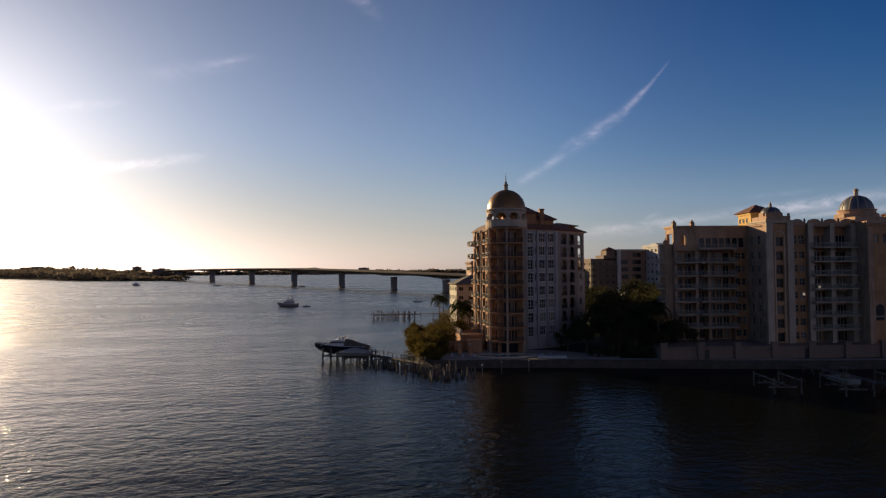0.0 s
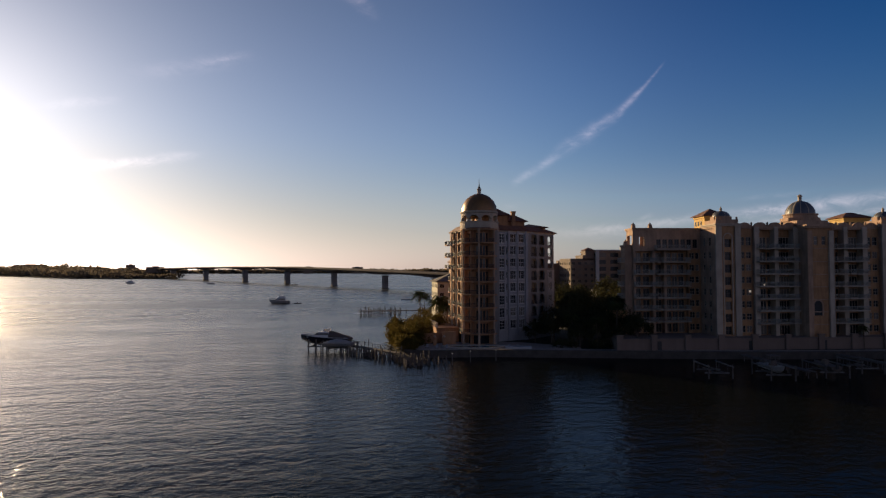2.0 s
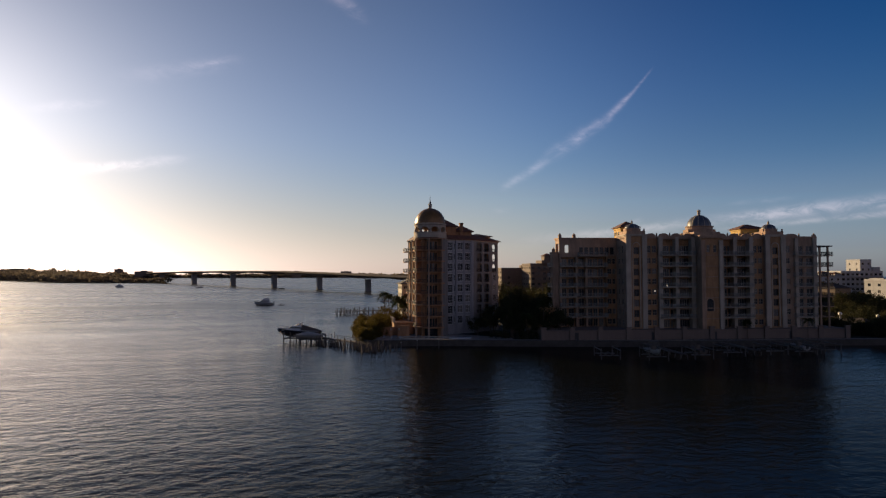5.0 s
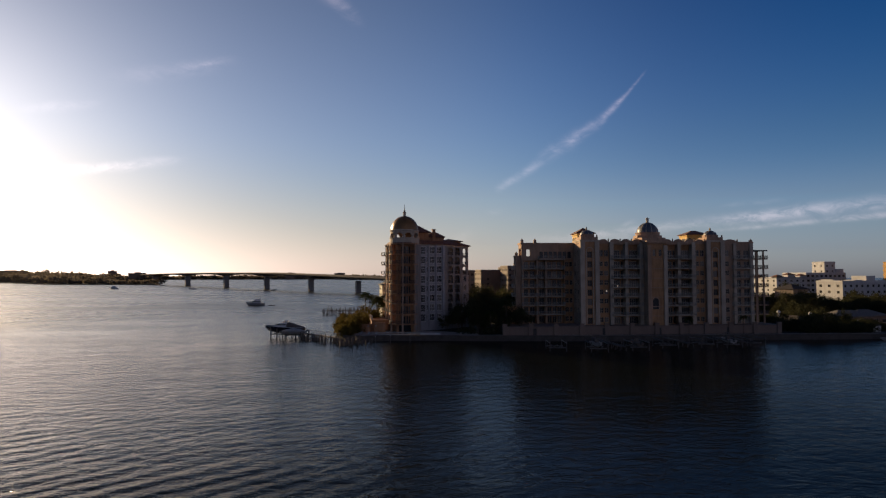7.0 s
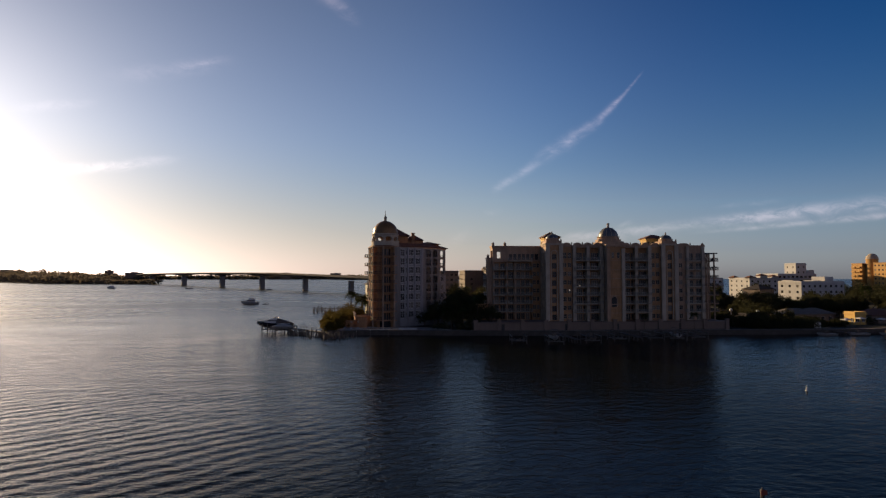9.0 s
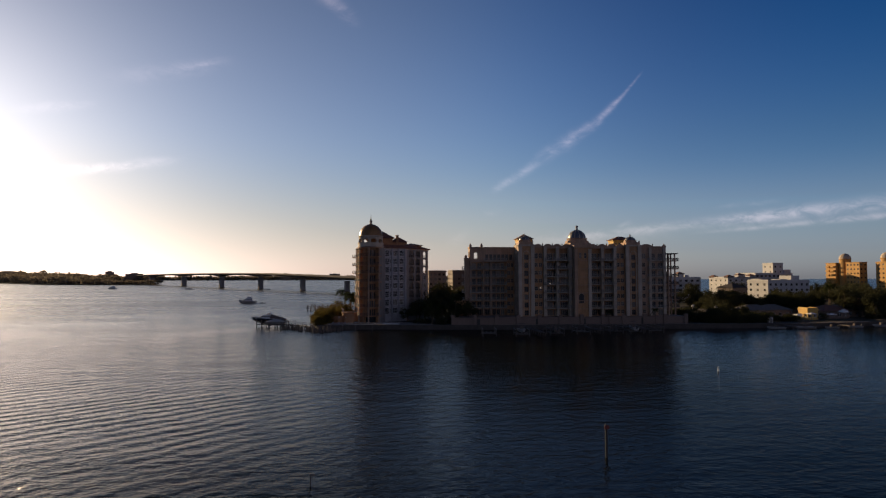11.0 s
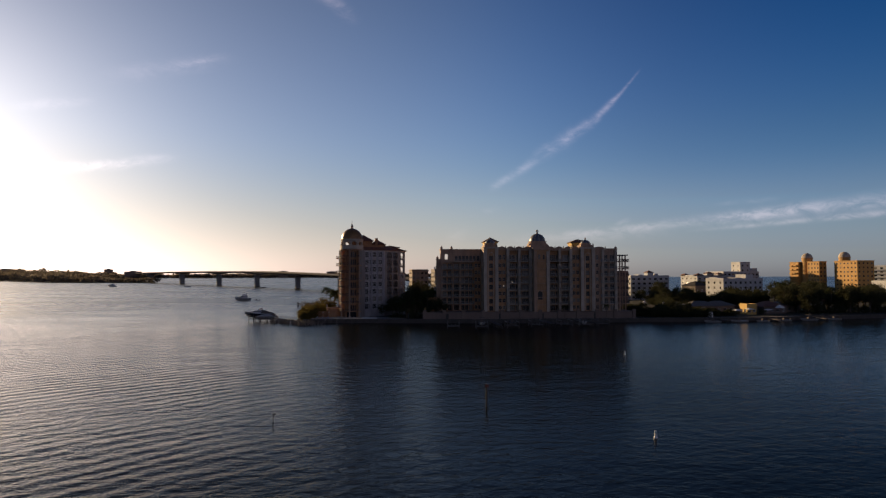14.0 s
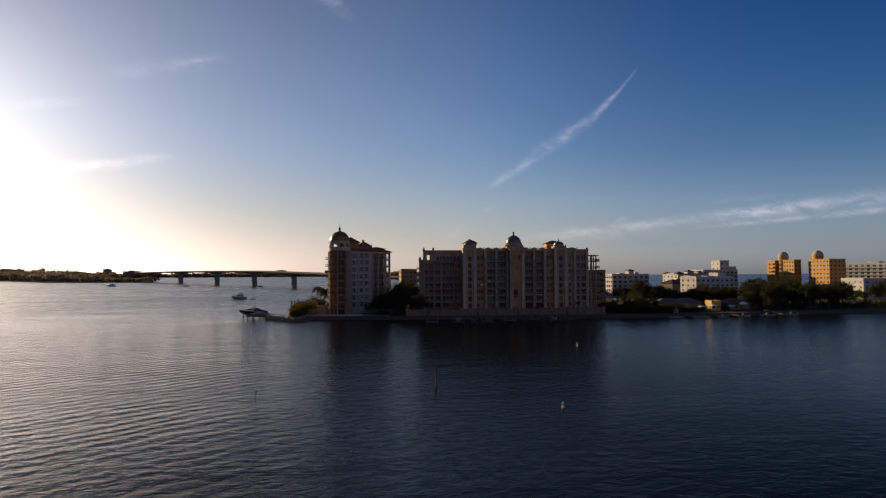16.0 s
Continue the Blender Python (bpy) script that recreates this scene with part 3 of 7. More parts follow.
# far shores
def woods(name, path, depth, height, count, size, seed, mat, label):
    """A belt of distant trees: many leaf clumps with an uneven top."""
    rnd = random.Random(seed)
    g = Geo()
    seg = [(Vector(a), Vector(b)) for a, b in zip(path, path[1:])]
    total = sum((b - a).length for a, b in seg)
    for _ in range(count):
        s = rnd.random() * total
        for a, b in seg:
            if s <= (b - a).length:
                break
            s -= (b - a).length
        d = (b - a).normalized()
        p = a + d * s + Vector((-d.y, d.x)) * rnd.random() * depth
        grade = 0.5 + 0.75 * min(1.0, max(0.0, (p.y - 1650) / 900)) if seed == 3 else 1.0
        top = height * grade * (0.62 + 0.38 * noise.noise((p.x * 0.011, p.y * 0.011, seed)) + 0.25 * noise.noise((p.x * 0.05, p.y * 0.05, seed)))
        z = max(0.5, top) * (1 - rnd.random() ** 2.2 * 0.95)
        r = size * (0.6 + 0.8 * rnd.random())
        q = Euler((rnd.uniform(-1.2, 1.2), rnd.uniform(-1.2, 1.2), rnd.uniform(0, 6.3))).to_matrix()
        pts = [Vector((p.x, p.y, z)) + q @ Vector((r * math.cos(t) * rnd.uniform(0.7, 1.2), r * math.sin(t) * 0.8 * rnd.uniform(0.7, 1.2), 0)) for t in (0.4, 1.6, 2.9, 4.0, 5.3)]
        g.poly(*pts)
    return solid(name, g, mat, label, "woods", "stuff")


ISLE = [(-2300, 3600), (-1900, 3450), (-1062, 2330), (-700, 1760), (-520, 1650), (-400, 1600), (-420, 1700), (-700, 2100), (-1000, 2700), (-1700, 3900)]
solid("island_ground", Geo().prism(ISLE, -2, 2.0), M["soil"], "low sandy island shore across the bay", "island", "structure")
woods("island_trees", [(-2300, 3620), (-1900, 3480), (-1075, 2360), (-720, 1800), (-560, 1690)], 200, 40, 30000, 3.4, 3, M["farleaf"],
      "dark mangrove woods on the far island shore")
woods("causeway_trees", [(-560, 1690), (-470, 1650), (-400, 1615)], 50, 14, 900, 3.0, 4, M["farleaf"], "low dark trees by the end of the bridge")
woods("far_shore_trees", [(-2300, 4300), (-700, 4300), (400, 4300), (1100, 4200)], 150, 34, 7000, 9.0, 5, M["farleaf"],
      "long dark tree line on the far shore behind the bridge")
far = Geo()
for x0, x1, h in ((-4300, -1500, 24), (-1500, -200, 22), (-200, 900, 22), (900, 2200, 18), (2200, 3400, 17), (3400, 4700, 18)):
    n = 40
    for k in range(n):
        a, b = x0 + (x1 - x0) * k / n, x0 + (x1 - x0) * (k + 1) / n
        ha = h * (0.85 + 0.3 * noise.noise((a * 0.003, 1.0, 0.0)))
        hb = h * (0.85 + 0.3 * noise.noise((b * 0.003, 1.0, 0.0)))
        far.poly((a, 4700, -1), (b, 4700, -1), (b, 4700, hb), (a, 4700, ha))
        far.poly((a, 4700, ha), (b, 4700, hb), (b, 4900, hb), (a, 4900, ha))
solid("backdrop", far, M["haze"], "coast along the horizon, painted hazy blue", "coast", "structure")


# ---- bridge ----
def build_bridge():
    br = thing("bridge", pose(0, 0, 0), "long grey concrete girder bridge on slab piers across the bay", "bridge")
    a, b = Vector((54.0, 690.0)), Vector((-285.0, 1416.0))
    d = (b - a).normalized()
    n = Vector((d.y, -d.x))
    tops = [(-420, 10.5), (-300, 13.5), (-102, 18.4), (1, 20.6), (137, 23.5), (306, 26.5), (516, 27.6), (795, 28.2), (1128, 27.5), (1262, 26.0), (1500, 20.0)]
    piers = [-330, -215, -102, 1, 137, 306, 516, 795, 1128]

    def top(s):
        for (s0, z0), (s1, z1) in zip(tops, tops[1:]):
            if s <= s1:
                return z0 + (z1 - z0) * (s - s0) / (s1 - s0)
        return tops[-1][1]

    def depth(s):
        lo = max([p for p in piers if p <= s], default=-420)
        hi = min([p for p in piers if p > s], default=1500)
        m = abs((s - lo) / (hi - lo) - 0.5) * 2
        return 3.4 + 2.6 * m ** 3

    def at(s, off, z):
        p = a + d * s + n * off
        return (p.x, p.y, z)

    g = Geo()
    step = 24
    ss = [-420 + step * k for k in range(int(1920 / step) + 1)]
    for s0, s1 in zip(ss, ss[1:]):
        t0, t1, d0, d1 = top(s0), top(s1), depth(s0), depth(s1)
        for w, lo0, lo1, hi0, hi1 in ((16.0, t0 - 1.3, t1 - 1.3, t0 - 0.9, t1 - 0.9), (8.0, t0 - d0, t1 - d1, t0 - 1.3, t1 - 1.3)):
            for side in (-1, 1):
                g.poly(at(s0, side * w, lo0), at(s1, side * w, lo1), at(s1, side * w, hi1), at(s0, side * w, hi0))
            g.poly(at(s0, -w, hi0), at(s1, -w, hi1), at(s1, w, hi1), at(s0, w, hi0))
            g.poly(at(s0, -w, lo0), at(s0, w, lo0), at(s1, w, lo1), at(s1, -w, lo1))
    part("deck", g, M["girder"], br)
    for side in (-16.0, 15.7):
        g = Geo()
        for s0, s1 in zip(ss, ss[1:]):
            t0, t1 = top(s0), top(s1)
            for off in (side, side + 0.3):
                g.poly(at(s0, off, t0 - 0.95), at(s1, off, t1 - 0.95), at(s1, off, t1), at(s0, off, t0))
            g.poly(at(s0, side, t0), at(s1, side, t1), at(s1, side + 0.3, t1), at(s0, side + 0.3, t0))
        part("parapet", g, M["girder"], br)
    for s in piers:
        h = top(s) - depth(s) + 0.2
        c = a + d * s
        g = Geo()
        k = 1.0 + max(0, s) / 1100
        prof = [(x * k, y * k) for x, y in ((-2.0, -3.0), (2.0, -3.0), (2.4, -2.4), (2.4, 2.4), (2.0, 3.0), (-2.0, 3.0), (-2.4, 2.4), (-2.4, -2.4))]
        pts = [((c + d * x + n * y).x, (c + d * x + n * y).y) for x, y in prof]
        pts.reverse()
        g.prism(pts, -2.0, h * 0.86, 0.0)
        g.prism(pts, h * 0.86, h, 0.12)
        part("pier", g, M["pierstone"], br)
        foot = [((c + d * x * 1.25 + n * y * 1.2).x, (c + d * x * 1.25 + n * y * 1.2).y) for x, y in prof]
        foot.reverse()
        part("pier_footing", Geo().prism(foot, -2.0, 0.7), M["concrete"], br)
    return br


build_bridge()
# flat-roofed houses that stand above the far tree line
for x, y, w, h in ((-505, 1850, 44, 30), (-640, 2080, 22, 38), (-205, 4250, 60, 44), (-1290, 2900, 120, 46), (120, 4250, 70, 42)):
    hb = thing("far_house", pose(x, y, 0), "dark flat-roofed house above the far trees", "house", "far houses")
    part("wall", Geo().box(-w / 2, w / 2, -8, 8, 0, h).box(-w / 2 - 1, w / 2 + 1, -9, 9, h - 3.2, h - 2.6), M["tan"], hb)
    part("roof", Geo().box(-w / 2 - 1, w / 2 + 1, -9, 9, h, h + 0.8).box(-w / 6, w / 5, -4, 4, h + 0.8, h + 3), M["greyroof"], hb)


# ---- domed apartment tower ----
def arc_points(cx, cy, r, a0, a1, n):
    return [(cx + r * math.cos(radians(a0 + (a1 - a0) * k / n)), cy + r * math.sin(radians(a0 + (a1 - a0) * k / n))) for k in range(n + 1)]


def curved_balcony(parent, cx, cy, r0, r1, a0, a1, z, slab, rail):
    n = 8
    outer, inner = arc_points(cx, cy, r1, a0, a1, n), arc_points(cx, cy, r0, a0, a1, n)
    g = Geo()
    for k in range(n):
        o0, o1, i0, i1 = outer[k], outer[k + 1], inner[k], inner[k + 1]
        g.poly((*i0, z), (*o0, z), (*o1, z), (*i1, z))
        g.poly((*i1, z - 0.22), (*o1, z - 0.22), (*o0, z - 0.22), (*i0, z - 0.22))
        g.poly((*o0, z - 0.22), (*o1, z - 0.22), (*o1, z), (*o0, z))
    g.poly((*inner[0], z - 0.22), (*outer[0], z - 0.22), (*outer[0], z), (*inner[0], z))
    g.poly((*outer[-1], z - 0.22), (*inner[-1], z - 0.22), (*inner[-1], z), (*outer[-1], z))
    ob = part("balcony", g, slab, parent)
    g = Geo()
    ln = r1 * radians(a1 - a0)
    m = int(ln / 0.26)
    zs = [(0.08, 0.14), (0.97, 1.08)]

    def bent(sd, dy, zz):
        a = radians(a0) + sd / r1
        return (cx + (r1 - 0.02 - dy) * math.cos(a), cy + (r1 - 0.02 - dy) * math.sin(a), z + zz)

    lattice(g, [((ln - 0.06) * k / m, (ln - 0.06) * k / m + 0.06) for k in range(m + 1)], zs, 0.0, 0.07, bent)
    part("railing", g, rail, ob)


A_LV = [4.35 + 3.33 * k for k in range(8)]
A_TOP = 31.2


def build_tower():
    ox, oy = 45.0, 150.0
    tw = thing("apartment_tower", pose(ox, oy, 0), "eight-storey tan apartment tower with a domed round corner", "apartment tower")
    loc = lambda x, y: (x - ox, y - oy)
    cx, cy = loc(39.6, 141.2)
    arc = arc_points(cx, cy, 4.5, 168, 348, 9)
    W1a, W1b, W2b = loc(45.6, 144.0), loc(55.0, 148.2), loc(65.4, 157.0)
    back = [loc(60.5, 172), loc(38.5, 172), loc(37.7, 159.5)]
    outline = arc + [W1a, W1b, W2b] + back + [loc(34.85, 158.5), loc(34.85, 153.5), loc(35.3, 149.0)]
    base_z = 1.4

    def storeys(p0, p1, cols, mat, z_top=A_TOP, z_base=base_z, name="wall", skip=()):
        ops, todo = [], []
        for lv_i, lv in enumerate(A_LV):
            for s, w, lo, h, nx, nz in cols:
                if lv_i in skip:
                    continue
                ops.append((s - w / 2, s + w / 2, lv + lo, lv + lo + h))
                todo.append((s, lv + lo, w, h, nx, nz))
        part(name, wall_geo(Geo(), p0, p1, z_base, z_top, ops), mat, tw)
        for s, z, w, h, nx, nz in todo:
            window(tw, p0, p1, s, z, w, h, nx, nz, M["darkframe"] if mat is M["stone"] else M["frame"])

    # round corner: an inner glazed core behind open, curved loggias
    core = arc_points(cx, cy, 3.2, 160, 320, 10)
    for k, (p, q) in enumerate(zip(core, core[1:])):
        ln = math.dist(p, q)
        storeys(p, q, [(ln / 2, ln * 0.78, 0.05, 2.45, 1, 1)] if k not in (4, 9) else [], M["stone"])
    for lv in [base_z + 0.02] + A_LV + [A_TOP]:
        g = Geo()
        inner, outer = arc_points(cx, cy, 3.0, 164, 322, 20), arc_points(cx, cy, 5.05, 164, 322, 20)
        for k in range(20):
            o0, o1, i0, i1 = outer[k], outer[k + 1], inner[k], inner[k + 1]
            g.poly((*i0, lv), (*o0, lv), (*o1, lv), (*i1, lv))
            g.poly((*i1, lv - 0.32), (*o1, lv - 0.32), (*o0, lv - 0.32), (*i0, lv - 0.32))
            g.poly((*o0, lv - 0.32), (*o1, lv - 0.32), (*o1, lv), (*o0, lv))
        part("loggia_floor", g, M["stone"], tw)
    for a, r0, r1 in ((168, 3.1, 4.5), (227, 3.1, 4.45), (309, 3.1, 4.85)):
        c, sn = math.cos(radians(a)), math.sin(radians(a))
        tx, ty = -sn * 0.17, c * 0.17
        quad = [(cx + r0 * c - tx, cy + r0 * sn - ty), (cx + r1 * c - tx, cy + r1 * sn - ty), (cx + r1 * c + tx, cy + r1 * sn + ty), (cx + r0 * c + tx, cy + r0 * sn + ty)]
        part("fin_wall", Geo().prism(quad, base_z, A_TOP), M["stone"], tw)
    rim = arc_points(cx, cy, 4.75, 309, 348, 3)
    for p, q in zip(rim, rim[1:]):
        part("wall", wall_geo(Geo(), p, q, base_z, A_TOP, []), M["taupe"], tw)
    part("wall", wall_geo(Geo(), rim[-1], W1a, base_z, A_TOP, []), M["taupe"], tw)
    # dark curved band added for the shaded opening behind the arcade columns
    part("arcade_glass", Geo().lathe([(3.26, 1.7), (3.26, 3.95)], 14, cx, cy, radians(200), radians(304)), M["glass"], tw)
    # pale bays
    ln1 = math.dist(W1a, W1b)
    storeys(W1a, W1b, [(1.05, 1.7, 0.2, 2.5, 2, 3), (2.75, 0.5, 0.6, 1.9, 1, 1), (4.9, 1.9, 0.45, 2.3, 3, 2), (7.9, 1.9, 0.45, 2.3, 3, 2)], M["palegrey"])
    for s in (3.3, 6.5, 9.4):
        m = along(W1a, W1b, s, 0)
        ob = part("pilaster", Geo().box(-0.28, 0.28, -0.22, 0.05, base_z, A_TOP), M["palegrey"], tw)
        ob.matrix_basis = m
    for lv in A_LV:
        for s, w, lo, h in ((1.05, 1.7, 0.2, 2.5), (4.9, 1.9, 0.45, 2.3), (7.9, 1.9, 0.45, 2.3)):
            sill = stored(("window_sill", w, h), lambda w=w: Geo().box(-w / 2 - 0.15, w / 2 + 0.15, -0.09, 0.02, -0.16, -0.003).mesh("window_sill", M["white"]))
            head = stored(("window_head", w, h), lambda w=w, h=h: Geo().box(-w / 2 - 0.2, w / 2 + 0.2, -0.12, 0.02, h + 0.003, h + 0.22).mesh("window_head", M["white"]))
            for ob in (new("window_sill", sill), new("window_head", head)):
                ob.parent = tw
                ob.matrix_basis = along(W1a, W1b, s, lv + lo)
    for lv in A_LV[1:]:
        ob = part("string_course", Geo().box(0.1, ln1 - 0.1, -0.12, 0.05, lv - 0.28, lv - 0.08), M["palegrey"], tw)
        ob.matrix_basis = along(W1a, W1b, 0, 0)
    # deep arched loggias on the receding face
    ln2 = math.dist(W1b, W2b)
    ops, z0 = [], base_z
    for lv in A_LV:
        for s in (3.0, 7.1, 11.4):
            if s > 11 and lv < 20:
                ops.append((s - 0.7, s + 0.7, lv + 0.7, lv + 2.5))
                continue
            w = 2.9 if s < 11 else 2.2
            ops.append((s - w / 2, s + w / 2, lv + 0.05, lv + 2.75))
    part("wall", wall_geo(Geo(), W1b, W2b, base_z, A_TOP, ops, 0.5), M["taupe"], tw)
    dd = Vector((W2b[0] - W1b[0], W2b[1] - W1b[1])).normalized()
    inn = Vector((-dd.y, dd.x))
    L0, L1 = (W1b[0] + inn.x * 2.0, W1b[1] + inn.y * 2.0), (W2b[0] + inn.x * 2.0 - dd.x * 3.4, W2b[1] + inn.y * 2.0 - dd.y * 3.4)
    ops = [(s - 0.9, s + 0.9, lv + 0.05, lv + 2.3) for lv in A_LV for s in (3.0, 7.1)]
    part("loggia_back_wall", wall_geo(Geo(), L0, L1, base_z, A_TOP, ops), M["taupe"], tw)
    for lv in A_LV:
        for s in (3.0, 7.1):
            window(tw, L0, L1, s, lv + 0.05, 1.8, 2.25, 2, 1, M["darkframe"])
        g = Geo()
        g.poly(*[(p[0], p[1], lv) for p in (W1b, W2b, (W2b[0] + inn.x * 3.6, W2b[1] + inn.y * 3.6), (W1b[0] + inn.x * 3.6, W1b[1] + inn.y * 3.6))])
        g.poly(*[(p[0], p[1], lv - 0.28) for p in ((W1b[0] + inn.x * 3.6, W1b[1] + inn.y * 3.6), (W2b[0] + inn.x * 3.6, W2b[1] + inn.y * 3.6), W2b, W1b)])
        part("loggia_floor", g, M["taupe"], tw)
        for s in (3.0, 7.1, 11.4):
            if s > 11 and lv < 20:
                window(tw, W1b, W2b, s, lv + 0.7, 1.4, 1.8, 2, 1, M["frame"])
                continue
            w = 2.9 if s < 11 else 2.2

            def spandrel(w=w):
                g = Geo()
                r, n = w / 2, 10
                for j in range(n):
                    a0, a1 = math.pi * j / n, math.pi * (j + 1) / n
                    x0, x1 = -r * math.cos(a0), -r * math.cos(a1)
                    y0, y1 = 0.62 * r * math.sin(a0), 0.62 * r * math.sin(a1)
                    for y in (0.02, 0.45):
                        q = [(x0, y, 2.0 + y0), (x1, y, 2.0 + y1), (x1, y, 2.76), (x0, y, 2.76)]
                        g.poly(*(q if y < 0.1 else q[::-1]))
                    g.poly((x0, 0.02, 2.0 + y0), (x0, 0.45, 2.0 + y0), (x1, 0.45, 2.0 + y1), (x1, 0.02, 2.0 + y1))
                return g.mesh("arch", M["taupe"])
            ob = new("arch", stored(("arch", w), spandrel))
            ob.parent = tw
            ob.matrix_basis = along(W1b, W2b, s, lv)
            def lograil(w=w):
                n = int(w / 0.25)
                g = lattice(Geo(), [(-w / 2 + (w - 0.05) * j / n, -w / 2 + (w - 0.05) * j / n + 0.05) for j in range(n + 1)], [(0.08, 0.14), (0.98, 1.06)], 0.12, 0.18)
                return g.mesh("railing", M["iron"])
            ob = new("railing", stored(("lograil", w), lograil))
            ob.parent = tw
            ob.matrix_basis = along(W1b, W2b, s, lv)
    for s0, s1, za, zb in ((9.9, 10.65, base_z, 20.2), (12.15, ln2 + 0.05, base_z, 20.2), (9.8, ln2 + 0.15, 20.2, 20.5)):
        part("corner_facing", Geo().box(s0, s1, -0.12, -0.003, za, zb), M["palegrey"], tw, "pale plaster facing").matrix_basis = along(W1b, W2b, 0, 0)
    for lv in A_LV[1:5]:
        part("corner_facing", Geo().box(10.65, 12.15, -0.1, -0.003, lv - 0.8, lv + 0.65), M["palegrey"], tw).matrix_basis = along(W1b, W2b, 0, 0)
    # open corner end of the loggias, then the plain sides
    E0 = (W2b[0] + inn.x * 3.4, W2b[1] + inn.y * 3.4)
    ops = [(0.7, 2.7, lv + 0.05, lv + 2.75) for lv in A_LV]
    part("wall", wall_geo(Geo(), W2b, E0, base_z, A_TOP, ops, 0.5), M["taupe"], tw)
    R1 = back[0]
    storeys(E0, R1, [(2.5, 1.4, 0.6, 1.9, 2, 1), (6.5, 1.4, 0.6, 1.9, 2, 1)], M["stone"])
    part("wall", wall_geo(Geo(), (L1[0], L1[1]), (E0[0] - dd.x * 3.4, E0[1] - dd.y * 3.4), base_z, A_TOP, []), M["taupe"], tw)
    part("wall", wall_geo(Geo(), back[0], back[1], base_z, A_TOP, []), M["stone"], tw)
    part("wall", wall_geo(Geo(), back[1], back[2], base_z, A_TOP, []), M["stone"], tw)
    # sunlit flank, stepping outwards towards the back, with a stack of balconies on each step
    steps = [(35.75, 143.4, 149.0), (35.3, 149.0, 153.5), (34.85, 153.5, 158.5)]
    for k, (x, y0, y1) in enumerate(steps):
        p0, p1 = loc(x, y1), loc(x, y0)
        ln = y1 - y0
        storeys(p0, p1, [(ln / 2, 2.4, 0.05, 2.5, 3, 1)], M["stone"])
        nx = steps[k - 1][0] if k else 36.6
        part("wall", wall_geo(Geo(), p1, loc(nx, y0), base_z, A_TOP, []), M["stone"], tw)
        for lv in A_LV:
            balcony(tw, p0, p1, ln / 2 - 0.3, lv, 2.6, 0.75, M["stone"], M["iron"])
        part("column", Geo().lathe([(0.32, base_z), (0.32, base_z + 0.4), (0.22, base_z + 0.6), (0.2, A_TOP - 0.7), (0.3, A_TOP - 0.4), (0.3, A_TOP)], 10), M["cream"], tw, smooth=True).matrix_basis = along(p0, p1, ln - 0.35, 0, 0.3)
    p0, p1 = loc(34.85, 158.5), loc(34.85, 153.5)
    for lv in A_LV[-3:]:
        balcony(tw, p0, p1, 2.4, lv, 3.4, 1.7, M["stone"], M["iron"])
    part("wall", wall_geo(Geo(), back[2], loc(34.85, 158.5), base_z, A_TOP, []), M["stone"], tw)
    # curved railings and tall columns of the round corner
    for lv in A_LV:
        for a0, a1 in ((166, 197), (203, 253), (259, 305)):
            curved_balcony(tw, cx, cy, 4.6, 5.2, a0, a1, lv + 0.012, M["stone"], M["iron"])
    for a in (200, 256, 307):
        x, y = cx + 4.85 * math.cos(radians(a)), cy + 4.85 * math.sin(radians(a))
        part("column", Geo().lathe([(0.42, base_z), (0.42, base_z + 0.5), (0.30, base_z + 0.7), (0.28, A_TOP - 0.8), (0.40, A_TOP - 0.5), (0.40, A_TOP)], 12, x, y), M["sand"], tw, smooth=True)
    # cornice, tiled eaves
    g = Geo().prism(outline, A_TOP - 0.35, A_TOP, 0.035)
    part("cornice", g, M["cream"], tw)
    g = Geo().prism([(x * 1.05 + 0.15, y * 1.05) for x, y in outline], A_TOP, A_TOP + 0.22, 0.0)
    g.prism([(x * 1.05 + 0.15, y * 1.05) for x, y in outline], A_TOP + 0.22, A_TOP + 1.5, -0.22)
    part("roof", g, M["roof"], tw)
    # belvedere drum
    part("parapet", Geo().lathe([(4.9, A_TOP - 0.3), (5.05, A_TOP + 0.3), (5.0, 32.85), (5.15, 32.9), (5.15, 33.1), (4.3, 33.1), (4.3, 32.4), (0.0, 32.4)], 36, cx, cy), M["cream"], tw)
    part("stair_core", Geo().lathe([(2.3, 32.4), (2.3, 35.2)], 20, cx + 1.6, cy + 0.6), M["stone"], tw)
    n = 9
    for k in range(n):
        a = 2 * math.pi * (k + 0.5) / n
        x, y = cx + 4.4 * math.cos(a), cy + 4.4 * math.sin(a)
        part("column", Geo().lathe([(0.60, 33.1), (0.60, 33.3), (0.50, 33.4), (0.48, 33.7), (0.58, 33.85)], 10, x, y), M["cream"], tw, smooth=True)
        g = Geo()
        a0, a1 = 2 * math.pi * (k - 0.5) / n, 2 * math.pi * (k + 0.5) / n
        seg = 12
        for j in range(seg):
            t0, t1 = j / seg, (j + 1) / seg
            h0, h1 = [33.75 + 0.95 * math.sqrt(max(0, 1 - ((2 * t - 1) / 0.76) ** 2)) for t in (t0, t1)]
            b0, b1 = a0 + (a1 - a0) * t0, a0 + (a1 - a0) * t1
            for r, flip in ((4.75, 0), (4.05, 1)):
                q = [(cx + r * math.cos(b0), cy + r * math.sin(b0), h0), (cx + r * math.cos(b1), cy + r * math.sin(b1), h1),
                     (cx + r * math.cos(b1), cy + r * math.sin(b1), 35.0), (cx + r * math.cos(b0), cy + r * math.sin(b0), 35.0)]
                g.poly(*(q[::-1] if flip else q))
